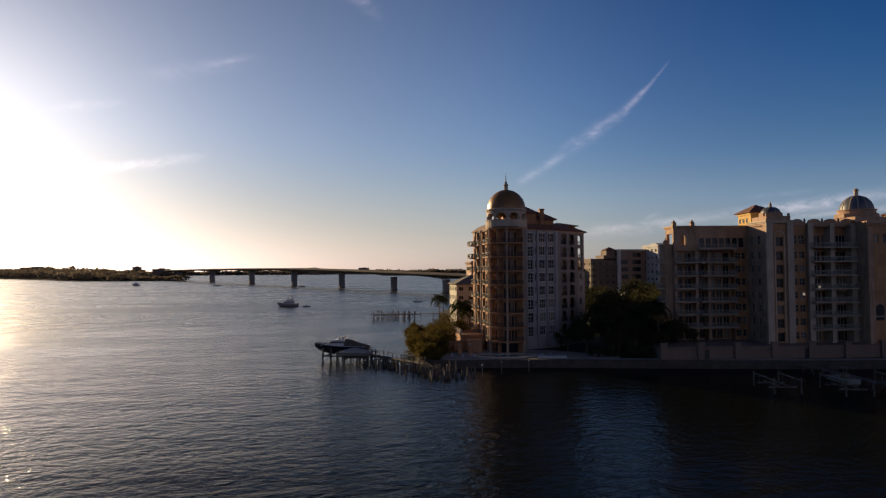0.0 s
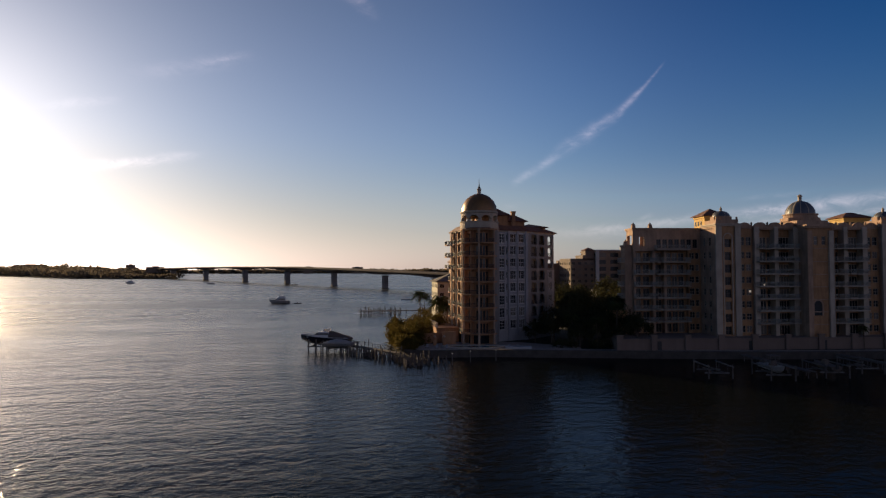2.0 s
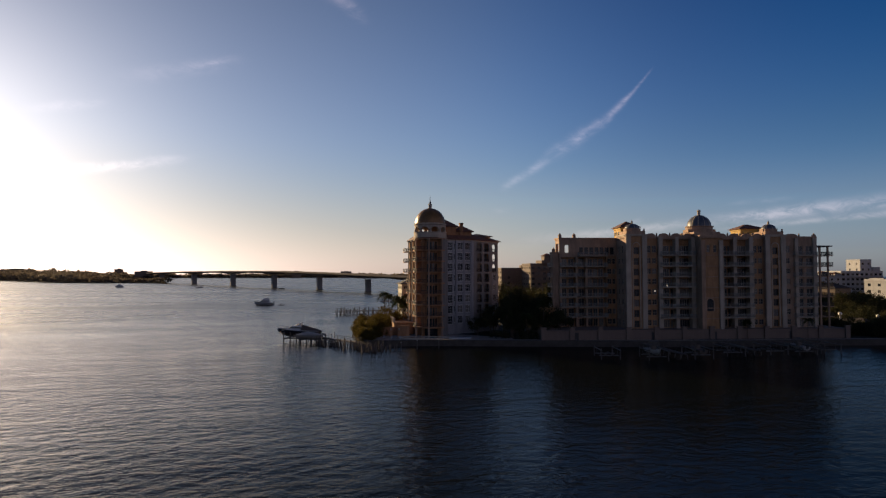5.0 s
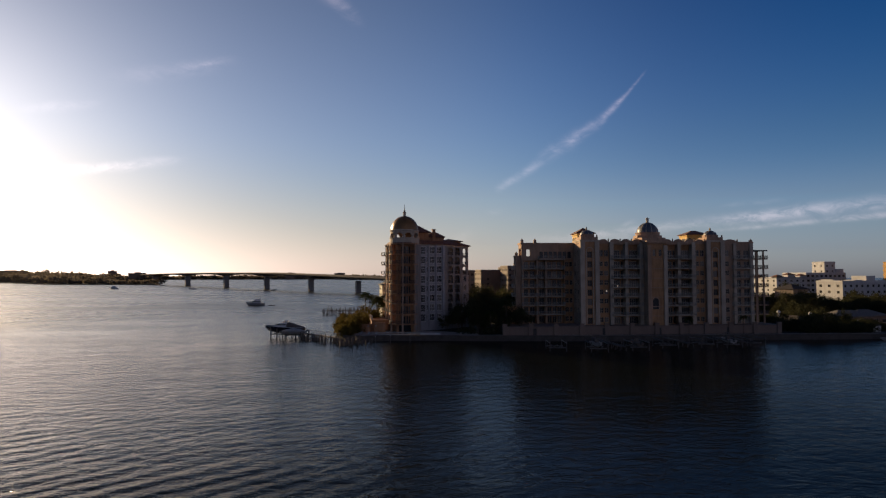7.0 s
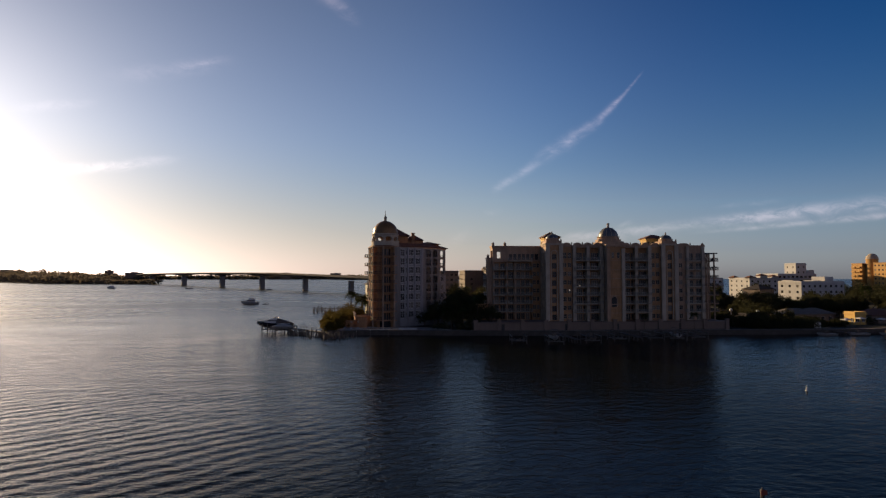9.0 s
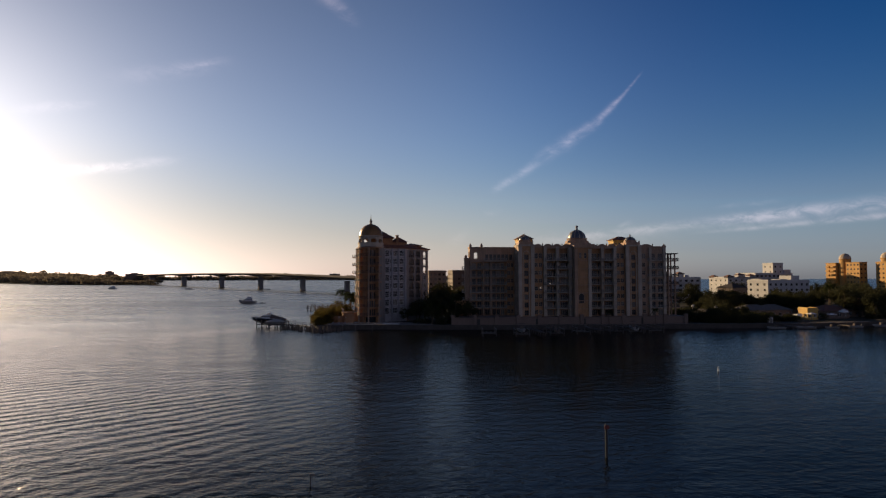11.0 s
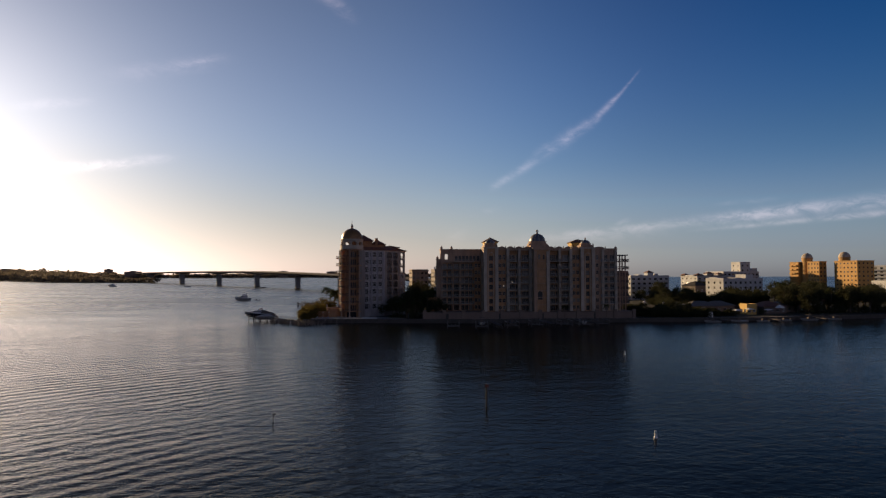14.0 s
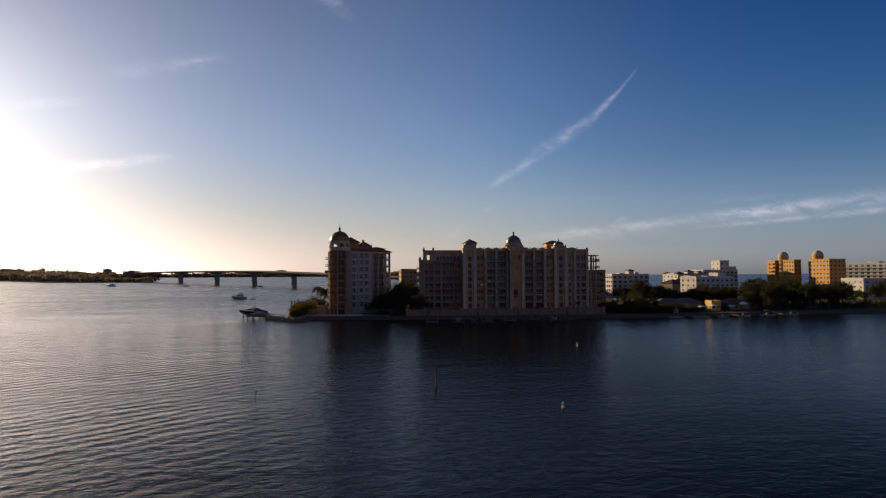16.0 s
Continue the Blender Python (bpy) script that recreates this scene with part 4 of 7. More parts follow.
            g.poly((cx + 4.75 * math.cos(b0), cy + 4.75 * math.sin(b0), h0), (cx + 4.05 * math.cos(b0), cy + 4.05 * math.sin(b0), h0),
                   (cx + 4.05 * math.cos(b1), cy + 4.05 * math.sin(b1), h1), (cx + 4.75 * math.cos(b1), cy + 4.75 * math.sin(b1), h1))
        part("arch", g, M["cream"], tw)
    part("drum_cornice", Geo().lathe([(4.05, 34.95), (4.8, 34.95), (4.8, 35.2), (5.0, 35.4), (5.0, 35.75), (4.7, 35.85), (0.0, 35.85)], 36, cx, cy), M["cream"], tw)
    dm = dome(tw, cx, cy, 35.85, 4.65, 4.75, M["bronze"], M["bronze"], 16)
    part("lantern", Geo().lathe([(0.75, 40.4), (0.75, 40.6), (0.5, 40.7), (0.5, 41.6), (0.62, 41.7), (0.62, 41.85), (0.1, 42.3)], 12, cx, cy), M["cream"], dm)
    part("spire", Geo().lathe([(0.16, 42.0), (0.35, 42.35), (0.14, 42.7), (0.09, 43.4), (0.02, 44.7)], 8, cx, cy), M["iron"], dm)
    # stepped roof pavilions behind the dome
    for x0, x1, y0, y1, zb, zt in ((41.5, 49.0, 147.5, 156, 35.6, 38.5), (49.0, 54.5, 150, 158, 34.2, 36.4), (54.5, 62.0, 154.5, 163, 32.9, 34.0)):
        (a0, b0), (a1, b1) = loc(x0, y0), loc(x1, y1)
        part("pavilion_wall", Geo().box(a0, a1, b0, b1, A_TOP, zb), M["stone"], tw)
        part("pavilion_roof", Geo().hip(a0, a1, b0, b1, zb, zt, 0.8), M["roof"], tw)
    for x, y, z in ((50.6, 149.2, 36.6), (55.0, 156, 34.4)):
        a0, b0 = loc(x, y)
        part("chimney", Geo().box(a0, a0 + 1.1, b0, b0 + 1.1, A_TOP, z).box(a0 - 0.15, a0 + 1.25, b0 - 0.15, b0 + 1.25, z, z + 0.3), M["stone"], tw)
    # ground storey terrace to the left
    a0, b0 = loc(29.0, 146.0)
    part("terrace", Geo().box(a0, a0 + 6.0, b0, b0 + 14, 1.4, 5.0).box(a0 - 0.2, a0 + 6.2, b0 - 0.2, b0 + 14.2, 5.0, 5.3), M["stone"], tw)
    for k in range(6):
        part("terrace_pier", Geo().box(a0 - 0.25, a0 + 0.25, b0 + 2.6 * k - 0.25, b0 + 2.6 * k + 0.25, 5.3, 6.4).hip(a0 - 0.2, a0 + 0.2, b0 + 2.6 * k - 0.2, b0 + 2.6 * k + 0.2, 6.5, 6.8, 0.15), M["cream"], tw)
    return tw


build_tower()

# pool terrace on the point
TERRACE = [(20.5, 139.0), (20.5, 133.5), (22.5, 130.0), (26.5, 128.3), (33, 127.6), (40, 126.7), (49, 124.6), (60, 121.9), (62, 128), (50, 141), (36, 144), (26, 141)]
solid("pool_terrace", Geo().prism(TERRACE, 1.44, 1.62), M["paving"], "pale paved pool terrace beside the sea wall", "terrace", "structure")
pool = thing("swimming_pool", pose(36.5, 132.2, 0, 0, 0, -9), "small blue pool in a raised pale kerb on the point", "pool")
ell = [((7.6 + 0.5 * math.sin(3 * t)) * math.cos(t), 2.5 * math.sin(t) + 0.5 * math.cos(2 * t)) for t in [2 * math.pi * k / 36 for k in range(36)]]
g = Geo()
for k in range(36):
    (x0, y0), (x1, y1) = ell[k], ell[(k + 1) % 36]
    o0, o1 = (x0 * 1.06, y0 * 1.16), (x1 * 1.06, y1 * 1.16)
    g.poly((x0, y0, 1.92), (o0[0], o0[1], 1.92), (o1[0], o1[1], 1.92), (x1, y1, 1.92))
    g.poly((*o0, 1.6), (*o1, 1.6), (*o1, 1.92), (*o0, 1.92))
    g.poly((x1, y1, 1.6), (x0, y0, 1.6), (x0, y0, 1.92), (x1, y1, 1.92))
part("kerb", g, M["cream"], pool)
part("pool_water", Geo().prism(ell, 1.63, 1.8), M["poolwater"], pool)
solid("terrace_wall", Geo().box(0, 6.2, 0, 2.2, 1.6, 1.95).box(-0.1, 6.3, -0.1, 2.3, 1.95, 2.08), M["white"], "low pale planter wall by the pool", "planter wall",
      m=pose(43.0, 127.6, 0, 0, 0, -12))
for x, y, w, d, h, turn, lab in ((26.0, 143.0, 8.0, 0.5, 3.9, 8, "brown plastered garden wall beside the mangroves"), (31.2, 139.4, 3.4, 0.5, 4.6, -4, "brown plastered garden wall beside the round corner")):
    solid("garden_wall", Geo().box(-w / 2, w / 2, 0, d, 1.5, h).box(-w / 2 - 0.1, w / 2 + 0.1, -0.1, d + 0.1, h, h + 0.18), M["stone"], lab, "garden wall", m=pose(x, y, 0, 0, 0, turn))
for x, y in ((27.2, 137.6), (29.6, 137.4)):
    gp = thing("gate_pier", pose(x, y, 0), "square plastered gate pier with a ball cap", "gate pier", "gate piers")
    part("shaft", Geo().box(-0.4, 0.4, -0.4, 0.4, 1.5, 3.4).box(-0.52, 0.52, -0.52, 0.52, 3.4, 3.6), M["stone"], gp)
    part("ball", Geo().lathe([(0.0, 3.6)] + [(0.3 * math.sin(a), 3.88 - 0.3 * math.cos(a)) for a in [0.4 + 0.34 * k for k in range(9)]], 10), M["cream"], gp, smooth=True)
for k, (x, y) in enumerate(((24.5, 132.5), (26.8, 131.2), (29.2, 130.3), (44.5, 125.4 + 3.2), (46.6, 128.2))):
    sl = thing("sun_lounger", pose(x, y, 1.62, 0, 0, 70 + 9 * k), "pale sun lounger with a raised back on the pool terrace", "lounger", "sun loungers")
    part("bed", Geo().box(-0.9, 0.35, -0.32, 0.32, 0.3, 0.38), M["hullgrey"], sl)
    part("backrest", Geo().poly((0.35, -0.32, 0.34), (0.9, -0.32, 0.85), (0.9, 0.32, 0.85), (0.35, 0.32, 0.34)).poly((0.35, 0.32, 0.28), (0.95, 0.32, 0.82), (0.95, -0.32, 0.82), (0.35, -0.32, 0.28)), M["hullgrey"], sl)
    for lx in (-0.8, 0.3):
        for ly in (-0.28, 0.28):
            part("leg", Geo().box(lx - 0.03, lx + 0.03, ly - 0.03, ly + 0.03, 0.0, 0.3), M["steel"], sl)


# ---- long apartment building with the central dome ----
B_LV = [4.3, 7.35, 10.4, 13.4, 16.45, 19.5, 22.6, 25.8]
B_TOP = 31.0


def build_long():
    bd = thing("apartment_building", pose(97.6, 121.8, 0, 0, 0, -6), "long eight-storey tan apartment building with cream pilasters and a blue dome", "apartment building")

    def storeys(p0, p1, cols, mat, skip=(), z0=1.4, z1=B_TOP, frame=None):
        ops, todo = [], []
        for i, lv in enumerate(B_LV):
            if i in skip:
                continue
            for s, w, lo, h, nx, nz in cols:
                hh = h + (0.5 if i == 7 else 0.0)
                ops.append((s - w / 2, s + w / 2, lv + lo, lv + lo + hh))
                todo.append((s, lv + lo, w, hh, nx, nz))
        part("wall", wall_geo(Geo(), p0, p1, z0, z1, ops), mat, bd)
        for s, z, w, h, nx, nz in todo:
            window(bd, p0, p1, s, z, w, h, nx, nz, frame or M["cream"])

    def plain_wall(p0, p1, mat, z0=1.4, z1=B_TOP):
        part("wall", wall_geo(Geo(), p0, p1, z0, z1, []), mat, bd)

    door = lambda s, w=1.8, nx=2: (s, w, 0.05, 2.3, nx, 1)
    sash = lambda s, w=1.3, nx=2: (s, w, 0.75, 1.6, nx, 2)
    # left wing, set back
    LV = 8.0
    RC = 1.5
    P0, P1 = (-20.6, LV + RC), (-6.0, LV + RC)
    storeys(P0, P1, [door(1.5, 2.2, 3), door(4.0, 1.7), door(6.9, 2.3, 3), door(9.9, 1.5, 2), door(11.6, 1.4, 2), door(13.3, 1.5, 2)], M["ochre"], skip=(7,), z1=B_LV[7])
    lvt = B_LV[7]
    storeys((-6.0, LV), (-2.8, LV), [sash(0.95, 1.3), sash(2.35, 0.9, 1)], M["ochre"], skip=(7,), z1=lvt)
    plain_wall((-6.0, LV + RC), (-6.0, LV), M["sand"], 1.4, lvt)
    part("soffit", Geo().box(-20.55, -6.0, LV + 0.02, LV + RC, lvt - 0.4, lvt - 0.01), M["sand"], bd)
    part("loggia_floor", Geo().box(-20.6, -16.0, LV + RC + 0.01, LV + 4.5, lvt - 0.25, lvt), M["sand"], bd)
    for i, lv in enumerate(B_LV[1:7]):
        balcony(bd, P0, P1, 2.6, lv, 5.0, 3.4, M["cream"], M["rail"])
        balcony(bd, P0, P1, 10.1, lv, 8.8, 3.4, M["cream"], M["rail"])
    balcony(bd, P0, P1, 10.1, lvt + 0.012, 8.8, 3.4, M["cream"], M["rail"])
    for s in (0.35, 5.4, 8.4):
        ob = part("pilaster", Geo().box(-0.32, 0.32, -RC - 0.3, 0.05, 1.4, lvt - 0.42), M["sand"], bd)
        ob.matrix_basis = along(P0, P1, s, 0)
    # top storey of the left wing and its open corner belvedere
    part("belvedere_post", Geo().box(-20.6, -18.9, LV, LV + 0.7, lvt, B_TOP), M["sand"], bd)
    part("belvedere_post", Geo().box(-17.6, -15.6, LV, LV + 0.7, lvt, B_TOP), M["sand"], bd)
    part("belvedere_post", Geo().box(-20.6, -19.9, LV + 4.0, LV + 4.7, lvt, B_TOP), M["sand"], bd)
    part("belvedere_lintel", Geo().box(-18.9, -17.6, LV + 0.003, LV + 0.697, B_TOP - 1.9, B_TOP).box(-20.597, -19.9, LV + 0.7, LV + 4.0, B_TOP - 1.5, B_TOP), M["sand"], bd)
    g = Geo()
    storey_ops = [(1.2 + 1.6 * k, 2.4 + 1.6 * k, lvt + 0.4, lvt + 2.6) for k in range(7)]
    Q0, Q1 = (-15.6, LV), (-2.8, LV)
    part("wall", wall_geo(g, Q0, Q1, lvt, B_TOP, storey_ops), M["sand"], bd)
    for s0, s1, za, zb in storey_ops:
        window(bd, Q0, Q1, (s0 + s1) / 2, za, s1 - s0, zb - za, 2, 1, M["darkframe"])
    part("belvedere_sill", Geo().box(-18.9, -17.6, LV + 0.1, LV + 0.5, lvt, lvt + 1.0), M["sand"], bd)
    part("belvedere_side", Geo().box(-16.0, -15.6, LV + 0.7, LV + 4.7, lvt, B_TOP), M["ochre"], bd)
    part("cornice", Geo().box(-20.9, -2.8, LV - 0.35, LV + 5.2, B_TOP, B_TOP + 0.35).box(-20.75, -2.8, LV - 0.2, LV + 5.0, B_TOP - 0.3, B_TOP), M["sand"], bd)
    for u in (-20.3, -15.9):
        part("pinnacle", Geo().box(u - 0.45, u + 0.45, LV - 0.1, LV + 0.8, B_TOP + 0.35, B_TOP + 1.0).lathe([(0.45, B_TOP + 1.0), (0.6, B_TOP + 1.15), (0.3, B_TOP + 1.4), (0.05, B_TOP + 1.8)], 8, u, LV + 0.35), M["sand"], bd)
    # side of the left wing with its lower shoulder
    plain_wall((-11.6, 27), (-20.6, LV + 0.05), M["sand"], 1.4, lvt)
    plain_wall((-9.6, 27), (-15.9, LV + 4.7), M["sand"], lvt, B_TOP)
    part("shoulder", Geo().box(-22.4, -20.4, LV + 0.8, LV + 4, 1.4, 26.6).box(-22.6, -20.2, LV + 0.6, LV + 4.2, 26.6, 27.0), M["sand"], bd)
    part("pinnacle", Geo().box(-22.5, -21.6, LV + 0.8, LV + 1.7, 27.0, 27.6).lathe([(0.5, 27.6), (0.6, 27.8), (0.2, 28.1), (0.04, 28.5)], 8, -22.05, LV + 1.25), M["sand"], bd)
    S0, S1 = (-22.4, LV + 4), (-22.4, LV + 0.8)
    for lv in B_LV[1:7]:
        balcony(bd, S0, S1, 1.6, lv, 2.8, 1.0, M["cream"], M["rail"])
    part("annex", Geo().box(-26.5, -22.4, LV - 0.5, LV + 4, 1.4, 9.8).box(-26.7, -22.4, LV - 0.7, LV + 4.2, 9.8, 10.2), M["ochre"], bd)

    def turret(u0, u1, left_back, right_back):
        v = -0.2
        m, w = (u0 + u1) / 2, u1 - u0
        zt = B_TOP + 0.6
        ops = [(w / 2 - 0.8, w / 2 + 0.8, lv + 0.3, lv + 2.3) for lv in B_LV]
        part("wall", wall_geo(Geo(), (u0, v), (u1, v), 1.4, zt, ops, 0.55), M["ochre"], bd)
        for lv in B_LV:
            window(bd, (u0, v), (u1, v), w / 2, lv + 0.3, 1.6, 2.0, 2, 2, M["darkframe"], 0.45)
        if left_back > 4:
            storeys((u0, left_back), (u0, v), [sash(2.2, 1.2), sash(5.2, 1.2)], M["sand"], z1=zt)
        else:
            plain_wall((u0, left_back), (u0, v), M["sand"], 1.4, zt)
        plain_wall((u1, v), (u1, right_back), M["sand"], 1.4, zt)
        for a, b in ((u0, u0 + 1.35), (u1 - 1.35, u1)):
            part("pilaster", Geo().box(a - 0.06, b + 0.06, v - 0.4, v + 0.1, 4.2, zt).box(a - 0.2, b + 0.2, v - 0.55, v + 0.1, 1.4, 4.2), M["cream"], bd)
        for side in (-1, 1):
            part("arch_trim", Geo().box(m + side * 1.1 - 0.12, m + side * 1.1 + 0.12, v - 0.14, v + 0.05, 4.6, 28.4), M["cream"], bd)
        g = Geo()
        for j in range(12):
            a0, a1 = math.pi * j / 12, math.pi * (j + 1) / 12
            g.poly(*[(m + r * math.cos(a), v - 0.14, 28.4 + r * math.sin(a)) for r, a in ((0.98, a1), (0.98, a0), (1.22, a0), (1.22, a1))])
        part("arch_trim", g, M["cream"], bd)
        part("cornice", Geo().box(u0 - 0.35, u1 + 0.35, v - 0.7, v + 7.2, zt, zt + 0.35).box(u0 - 0.15, u1 + 0.15, v - 0.5, v + 7.0, zt - 0.3, zt), M["cream"], bd)
        zc = zt + 0.35
        part("attic", Geo().box(u0 + 0.3, u1 - 0.3, v + 0.1, v + 6.2, zc, zc + 1.0).prism([(m + 2.5 * math.cos(radians(22.5 + 45 * k)), v + 3.2 + 2.5 * math.sin(radians(22.5 + 45 * k))) for k in range(8)], zc + 1.0, zc + 1.9), M["sand"], bd)
        for side in (-1, 1):
            part("volute", Geo().prism([(m + side * 2.6 - 0.3, v + 0.2), (m + side * 2.6 + 0.3, v + 0.2), (m + side * 2.6 + 0.3, v + 0.8), (m + side * 2.6 - 0.3, v + 0.8)], zc, zc + 1.7, -0.5), M["sand"], bd)
        dm = dome(bd, m, v + 3.2, zc + 1.9, 2.1, 1.45, M["slate"], M["cream"], 8, "turret_dome", 0.14)
        part("finial", Geo().lathe([(0.35, zc + 3.3), (0.28, zc + 3.7), (0.36, zc + 3.8), (0.05, zc + 4.5)], 8, m, v + 3.2), M["cream"], dm)

    turret(-2.8, 3.4, LV, 0.8)
    turret(39.8, 46.0, 0.8, 0.8)
    # window bays beside the turrets
    storeys((3.4, 0.8), (7.0, 0.8), [sash(1.0, 1.35), sash(2.7, 1.35)], M["ochre"])
    storeys((36.2, 0.8), (39.8, 0.8), [sash(0.9, 1.35), sash(2.6, 1.35)], M["ochre"])

    def bay(u0, u1):
        w = u1 - u0
        v, f = 1.9, 0.3
        storeys((u0, v), (u1, v), [door(2.7, 2.9, 4), door(w / 2 - 0.9, 0.8, 1), door(w / 2 + 0.9, 0.8, 1), door(w - 2.7, 2.9, 4)], M["ochre"])
        plain_wall((u0, v), (u0, f), M["sand"])
        plain_wall((u1, f), (u1, v), M["sand"])
        part("lintel", Geo().box(u0 + 0.01, u1 - 0.01, f - 0.1, v, B_TOP - 0.55, B_TOP - 0.01), M["sand"], bd)
        for a, wd in ((u0 + 0.1, 1.2), (u0 + w / 2 - 0.5, 1.0), (u1 - 1.3, 1.2)):
            part("pilaster", Geo().box(a, a + wd, f - 0.55, v + 0.05, 1.4, B_TOP + 0.2).box(a - 0.1, a + wd + 0.1, f - 0.7, f + 0.1, B_TOP - 1.2, B_TOP - 0.9), M["cream"], bd)
        for i, lv in enumerate(B_LV):
            if i == 0:
                continue
            balcony(bd, (u0, v), (u1, v), w * 0.27, lv, w * 0.44, 3.5, M["cream"], M["rail"])
            balcony(bd, (u0, v), (u1, v), w * 0.73, lv, w * 0.44, 3.5, M["cream"], M["rail"])

    bay(7.0, 18.4)
    bay(24.8, 36.2)
    # central projecting block under the dome
    storeys((18.4, -3.4), (24.8, -3.4), [sash(2.2, 1.0, 1), sash(4.2, 1.0, 1)], M["ochre"], skip=(0, 1, 2, 3, 4, 5, 6))
    plain_wall((18.4, 0.3), (18.4, -3.4), M["sand"])
    plain_wall((24.8, -3.4), (24.8, 0.3), M["ochre"])
    for a, mt in ((18.4, "sand"), (23.8, "cream")):
        part("pilaster", Geo().box(a - 0.1, a + 1.1, -3.9, -3.3, 1.4, B_TOP - 1.0), M[mt], bd)
    g = Geo()
    for j in range(14):
        a0, a1 = math.pi * j / 14, math.pi * (j + 1) / 14
        q = [(20.9 + r * math.cos(a), -3.55, 12.0 + r * math.sin(a)) for r, a in ((1.0, a1), (1.0, a0), (1.3, a0), (1.3, a1))]
        g.poly(*q)
    g.box(19.6, 19.9, -3.58, -3.4, 9.4, 12.0).box(21.9, 22.2, -3.58, -3.4, 9.4, 12.0)
    part("niche_arch", g, M["sand"], bd)
    # flat dark pane stands in for the arched recess and its shade
    arch = [(20.9 + 1.0 * math.cos(math.pi * j / 12), -3.46, 12.0 + 1.0 * math.sin(math.pi * j / 12)) for j in range(13)]
    part("niche_window", Geo().poly((19.9, -3.46, 9.4), (21.9, -3.46, 9.4), *arch), M["glass"], bd)
    for lv in B_LV[1:]:
        part("string_course", Geo().box(18.35, 24.85, -3.55, -3.3, lv - 0.2, lv), M["sand"], bd)
    part("cornice", Geo().box(17.9, 25.3, -4.2, 8.5, B_TOP, B_TOP + 0.5).box(18.1, 25.1, -3.9, 8.3, B_TOP - 0.4, B_TOP), M["sand"], bd)
    part("drum", Geo().box(17.6, 25.6, -1.0, 8.6, B_TOP + 0.5, B_TOP + 1.7).prism([(21.6 + 4.6 * math.cos(radians(22.5 + 45 * k)), 4.0 + 4.6 * math.sin(radians(22.5 + 45 * k))) for k in range(8)], B_TOP + 1.7, B_TOP + 2.6)
         .lathe([(3.9, B_TOP + 2.6), (3.9, B_TOP + 3.3), (4.1, B_TOP + 3.4), (4.1, B_TOP + 3.6), (3.5, B_TOP + 3.6)], 32, 21.6, 4.0), M["sand"], bd)
    dm = dome(bd, 21.6, 4.0, B_TOP + 3.55, 3.5, 3.5, M["slate"], M["cream"], 12, "dome", 0.22)
    part("lantern", Geo().lathe([(0.55, B_TOP + 6.9), (0.45, B_TOP + 7.2), (0.45, B_TOP + 8.1), (0.6, B_TOP + 8.2), (0.6, B_TOP + 8.4), (0.05, B_TOP + 8.8)], 12, 21.6, 4.0), M["cream"], dm)
    # right wing and its open steel-railed corner
    storeys((46.0, 0.8), (56.4, 0.8), [sash(1.5, 1.3), door(5.0, 2.4, 3), door(8.2, 2.0, 2)], M["sand"])
    for lv in B_LV[1:]:
        balcony(bd, (46.0, 0.8), (56.4, 0.8), 6.4, lv, 6.8, 1.6, M["cream"], M["rail"])
    for u in (49.4, 55.2):
        part("pilaster", Geo().box(u, u + 1.1, 0.2, 0.9, 1.4, B_TOP), M["cream"], bd)
    plain_wall((56.4, 0.8), (56.4, 27), M["ochre"])
    for i, lv in enumerate(B_LV[1:]):
        balcony(bd, (56.4, 0.8), (56.4, 8.8), 3.6, lv, 6.6, 5.6, M["sand"], M["iron"])
        if i < 6:
            window(bd, (56.4, 0.8), (56.4, 27), 3.6, lv + 0.05, 2.4, 2.3, 2, 1, M["darkframe"], -0.06)
    for u, v in ((57.6, 1.0), (60.2, 1.0), (60.2, 4.6), (60.2, 7.4)):
        part("corner_post", Geo().box(u - 0.22, u + 0.22, v - 0.22, v + 0.22, 1.4, 28.4), M["sand"], bd)
    part("corner_roof", Geo().box(56.4, 61.4, 0.4, 8.0, 28.4, 28.75), M["iron"], bd)
    # roof deck, parapet and scalloped pediments
    part("roof_deck", Geo().prism([(-20.4, LV + 0.2), (-2.8, LV + 0.2), (-2.8, 26.8), (-9.8, 26.8), (-15.7, LV + 4.8), (-20.4, LV + 4.8)], B_TOP - 0.4, B_TOP - 0.1).box(-2.8, 56.2, 1.0, 26.8, B_TOP - 0.4, B_TOP - 0.1), M["greyroof"], bd)
    plain_wall((56.4, 27), (-11.6, 27), M["sand"])
    for u0, u1, v in ((3.4, 7.0, 0.7), (7.0, 10.8, 0.2), (10.8, 14.6, 0.2), (14.6, 18.4, 0.2), (24.8, 28.6, 0.2), (28.6, 32.4, 0.2), (32.4, 36.2, 0.2), (36.2, 39.8, 0.7), (46.0, 51.2, 0.7)):
        r, m = (u1 - u0) / 2 - 0.35, (u0 + u1) / 2
        g = Geo().box(u0, u1, v, v + 0.5, B_TOP, B_TOP + 0.35).box(u0, u1, v - 0.2, v + 0.6, B_TOP - 0.25, B_TOP)
        n = 12
        rise = 0.95
        for j in range(n):
            a0, a1 = math.pi * j / n, math.pi * (j + 1) / n
            x0, x1, h0, h1 = m + r * math.cos(a0), m + r * math.cos(a1), rise * math.sin(a0), rise * math.sin(a1)
            zb = B_TOP + 0.35
            g.poly((x1, v, zb), (x0, v, zb), (x0, v, zb + h0), (x1, v, zb + h1))
            g.poly((x0, v + 0.5, zb), (x1, v + 0.5, zb), (x1, v + 0.5, zb + h1), (x0, v + 0.5, zb + h0))
            g.poly((x1, v, zb + h1), (x0, v, zb + h0), (x0, v + 0.5, zb + h0), (x1, v + 0.5, zb + h1))
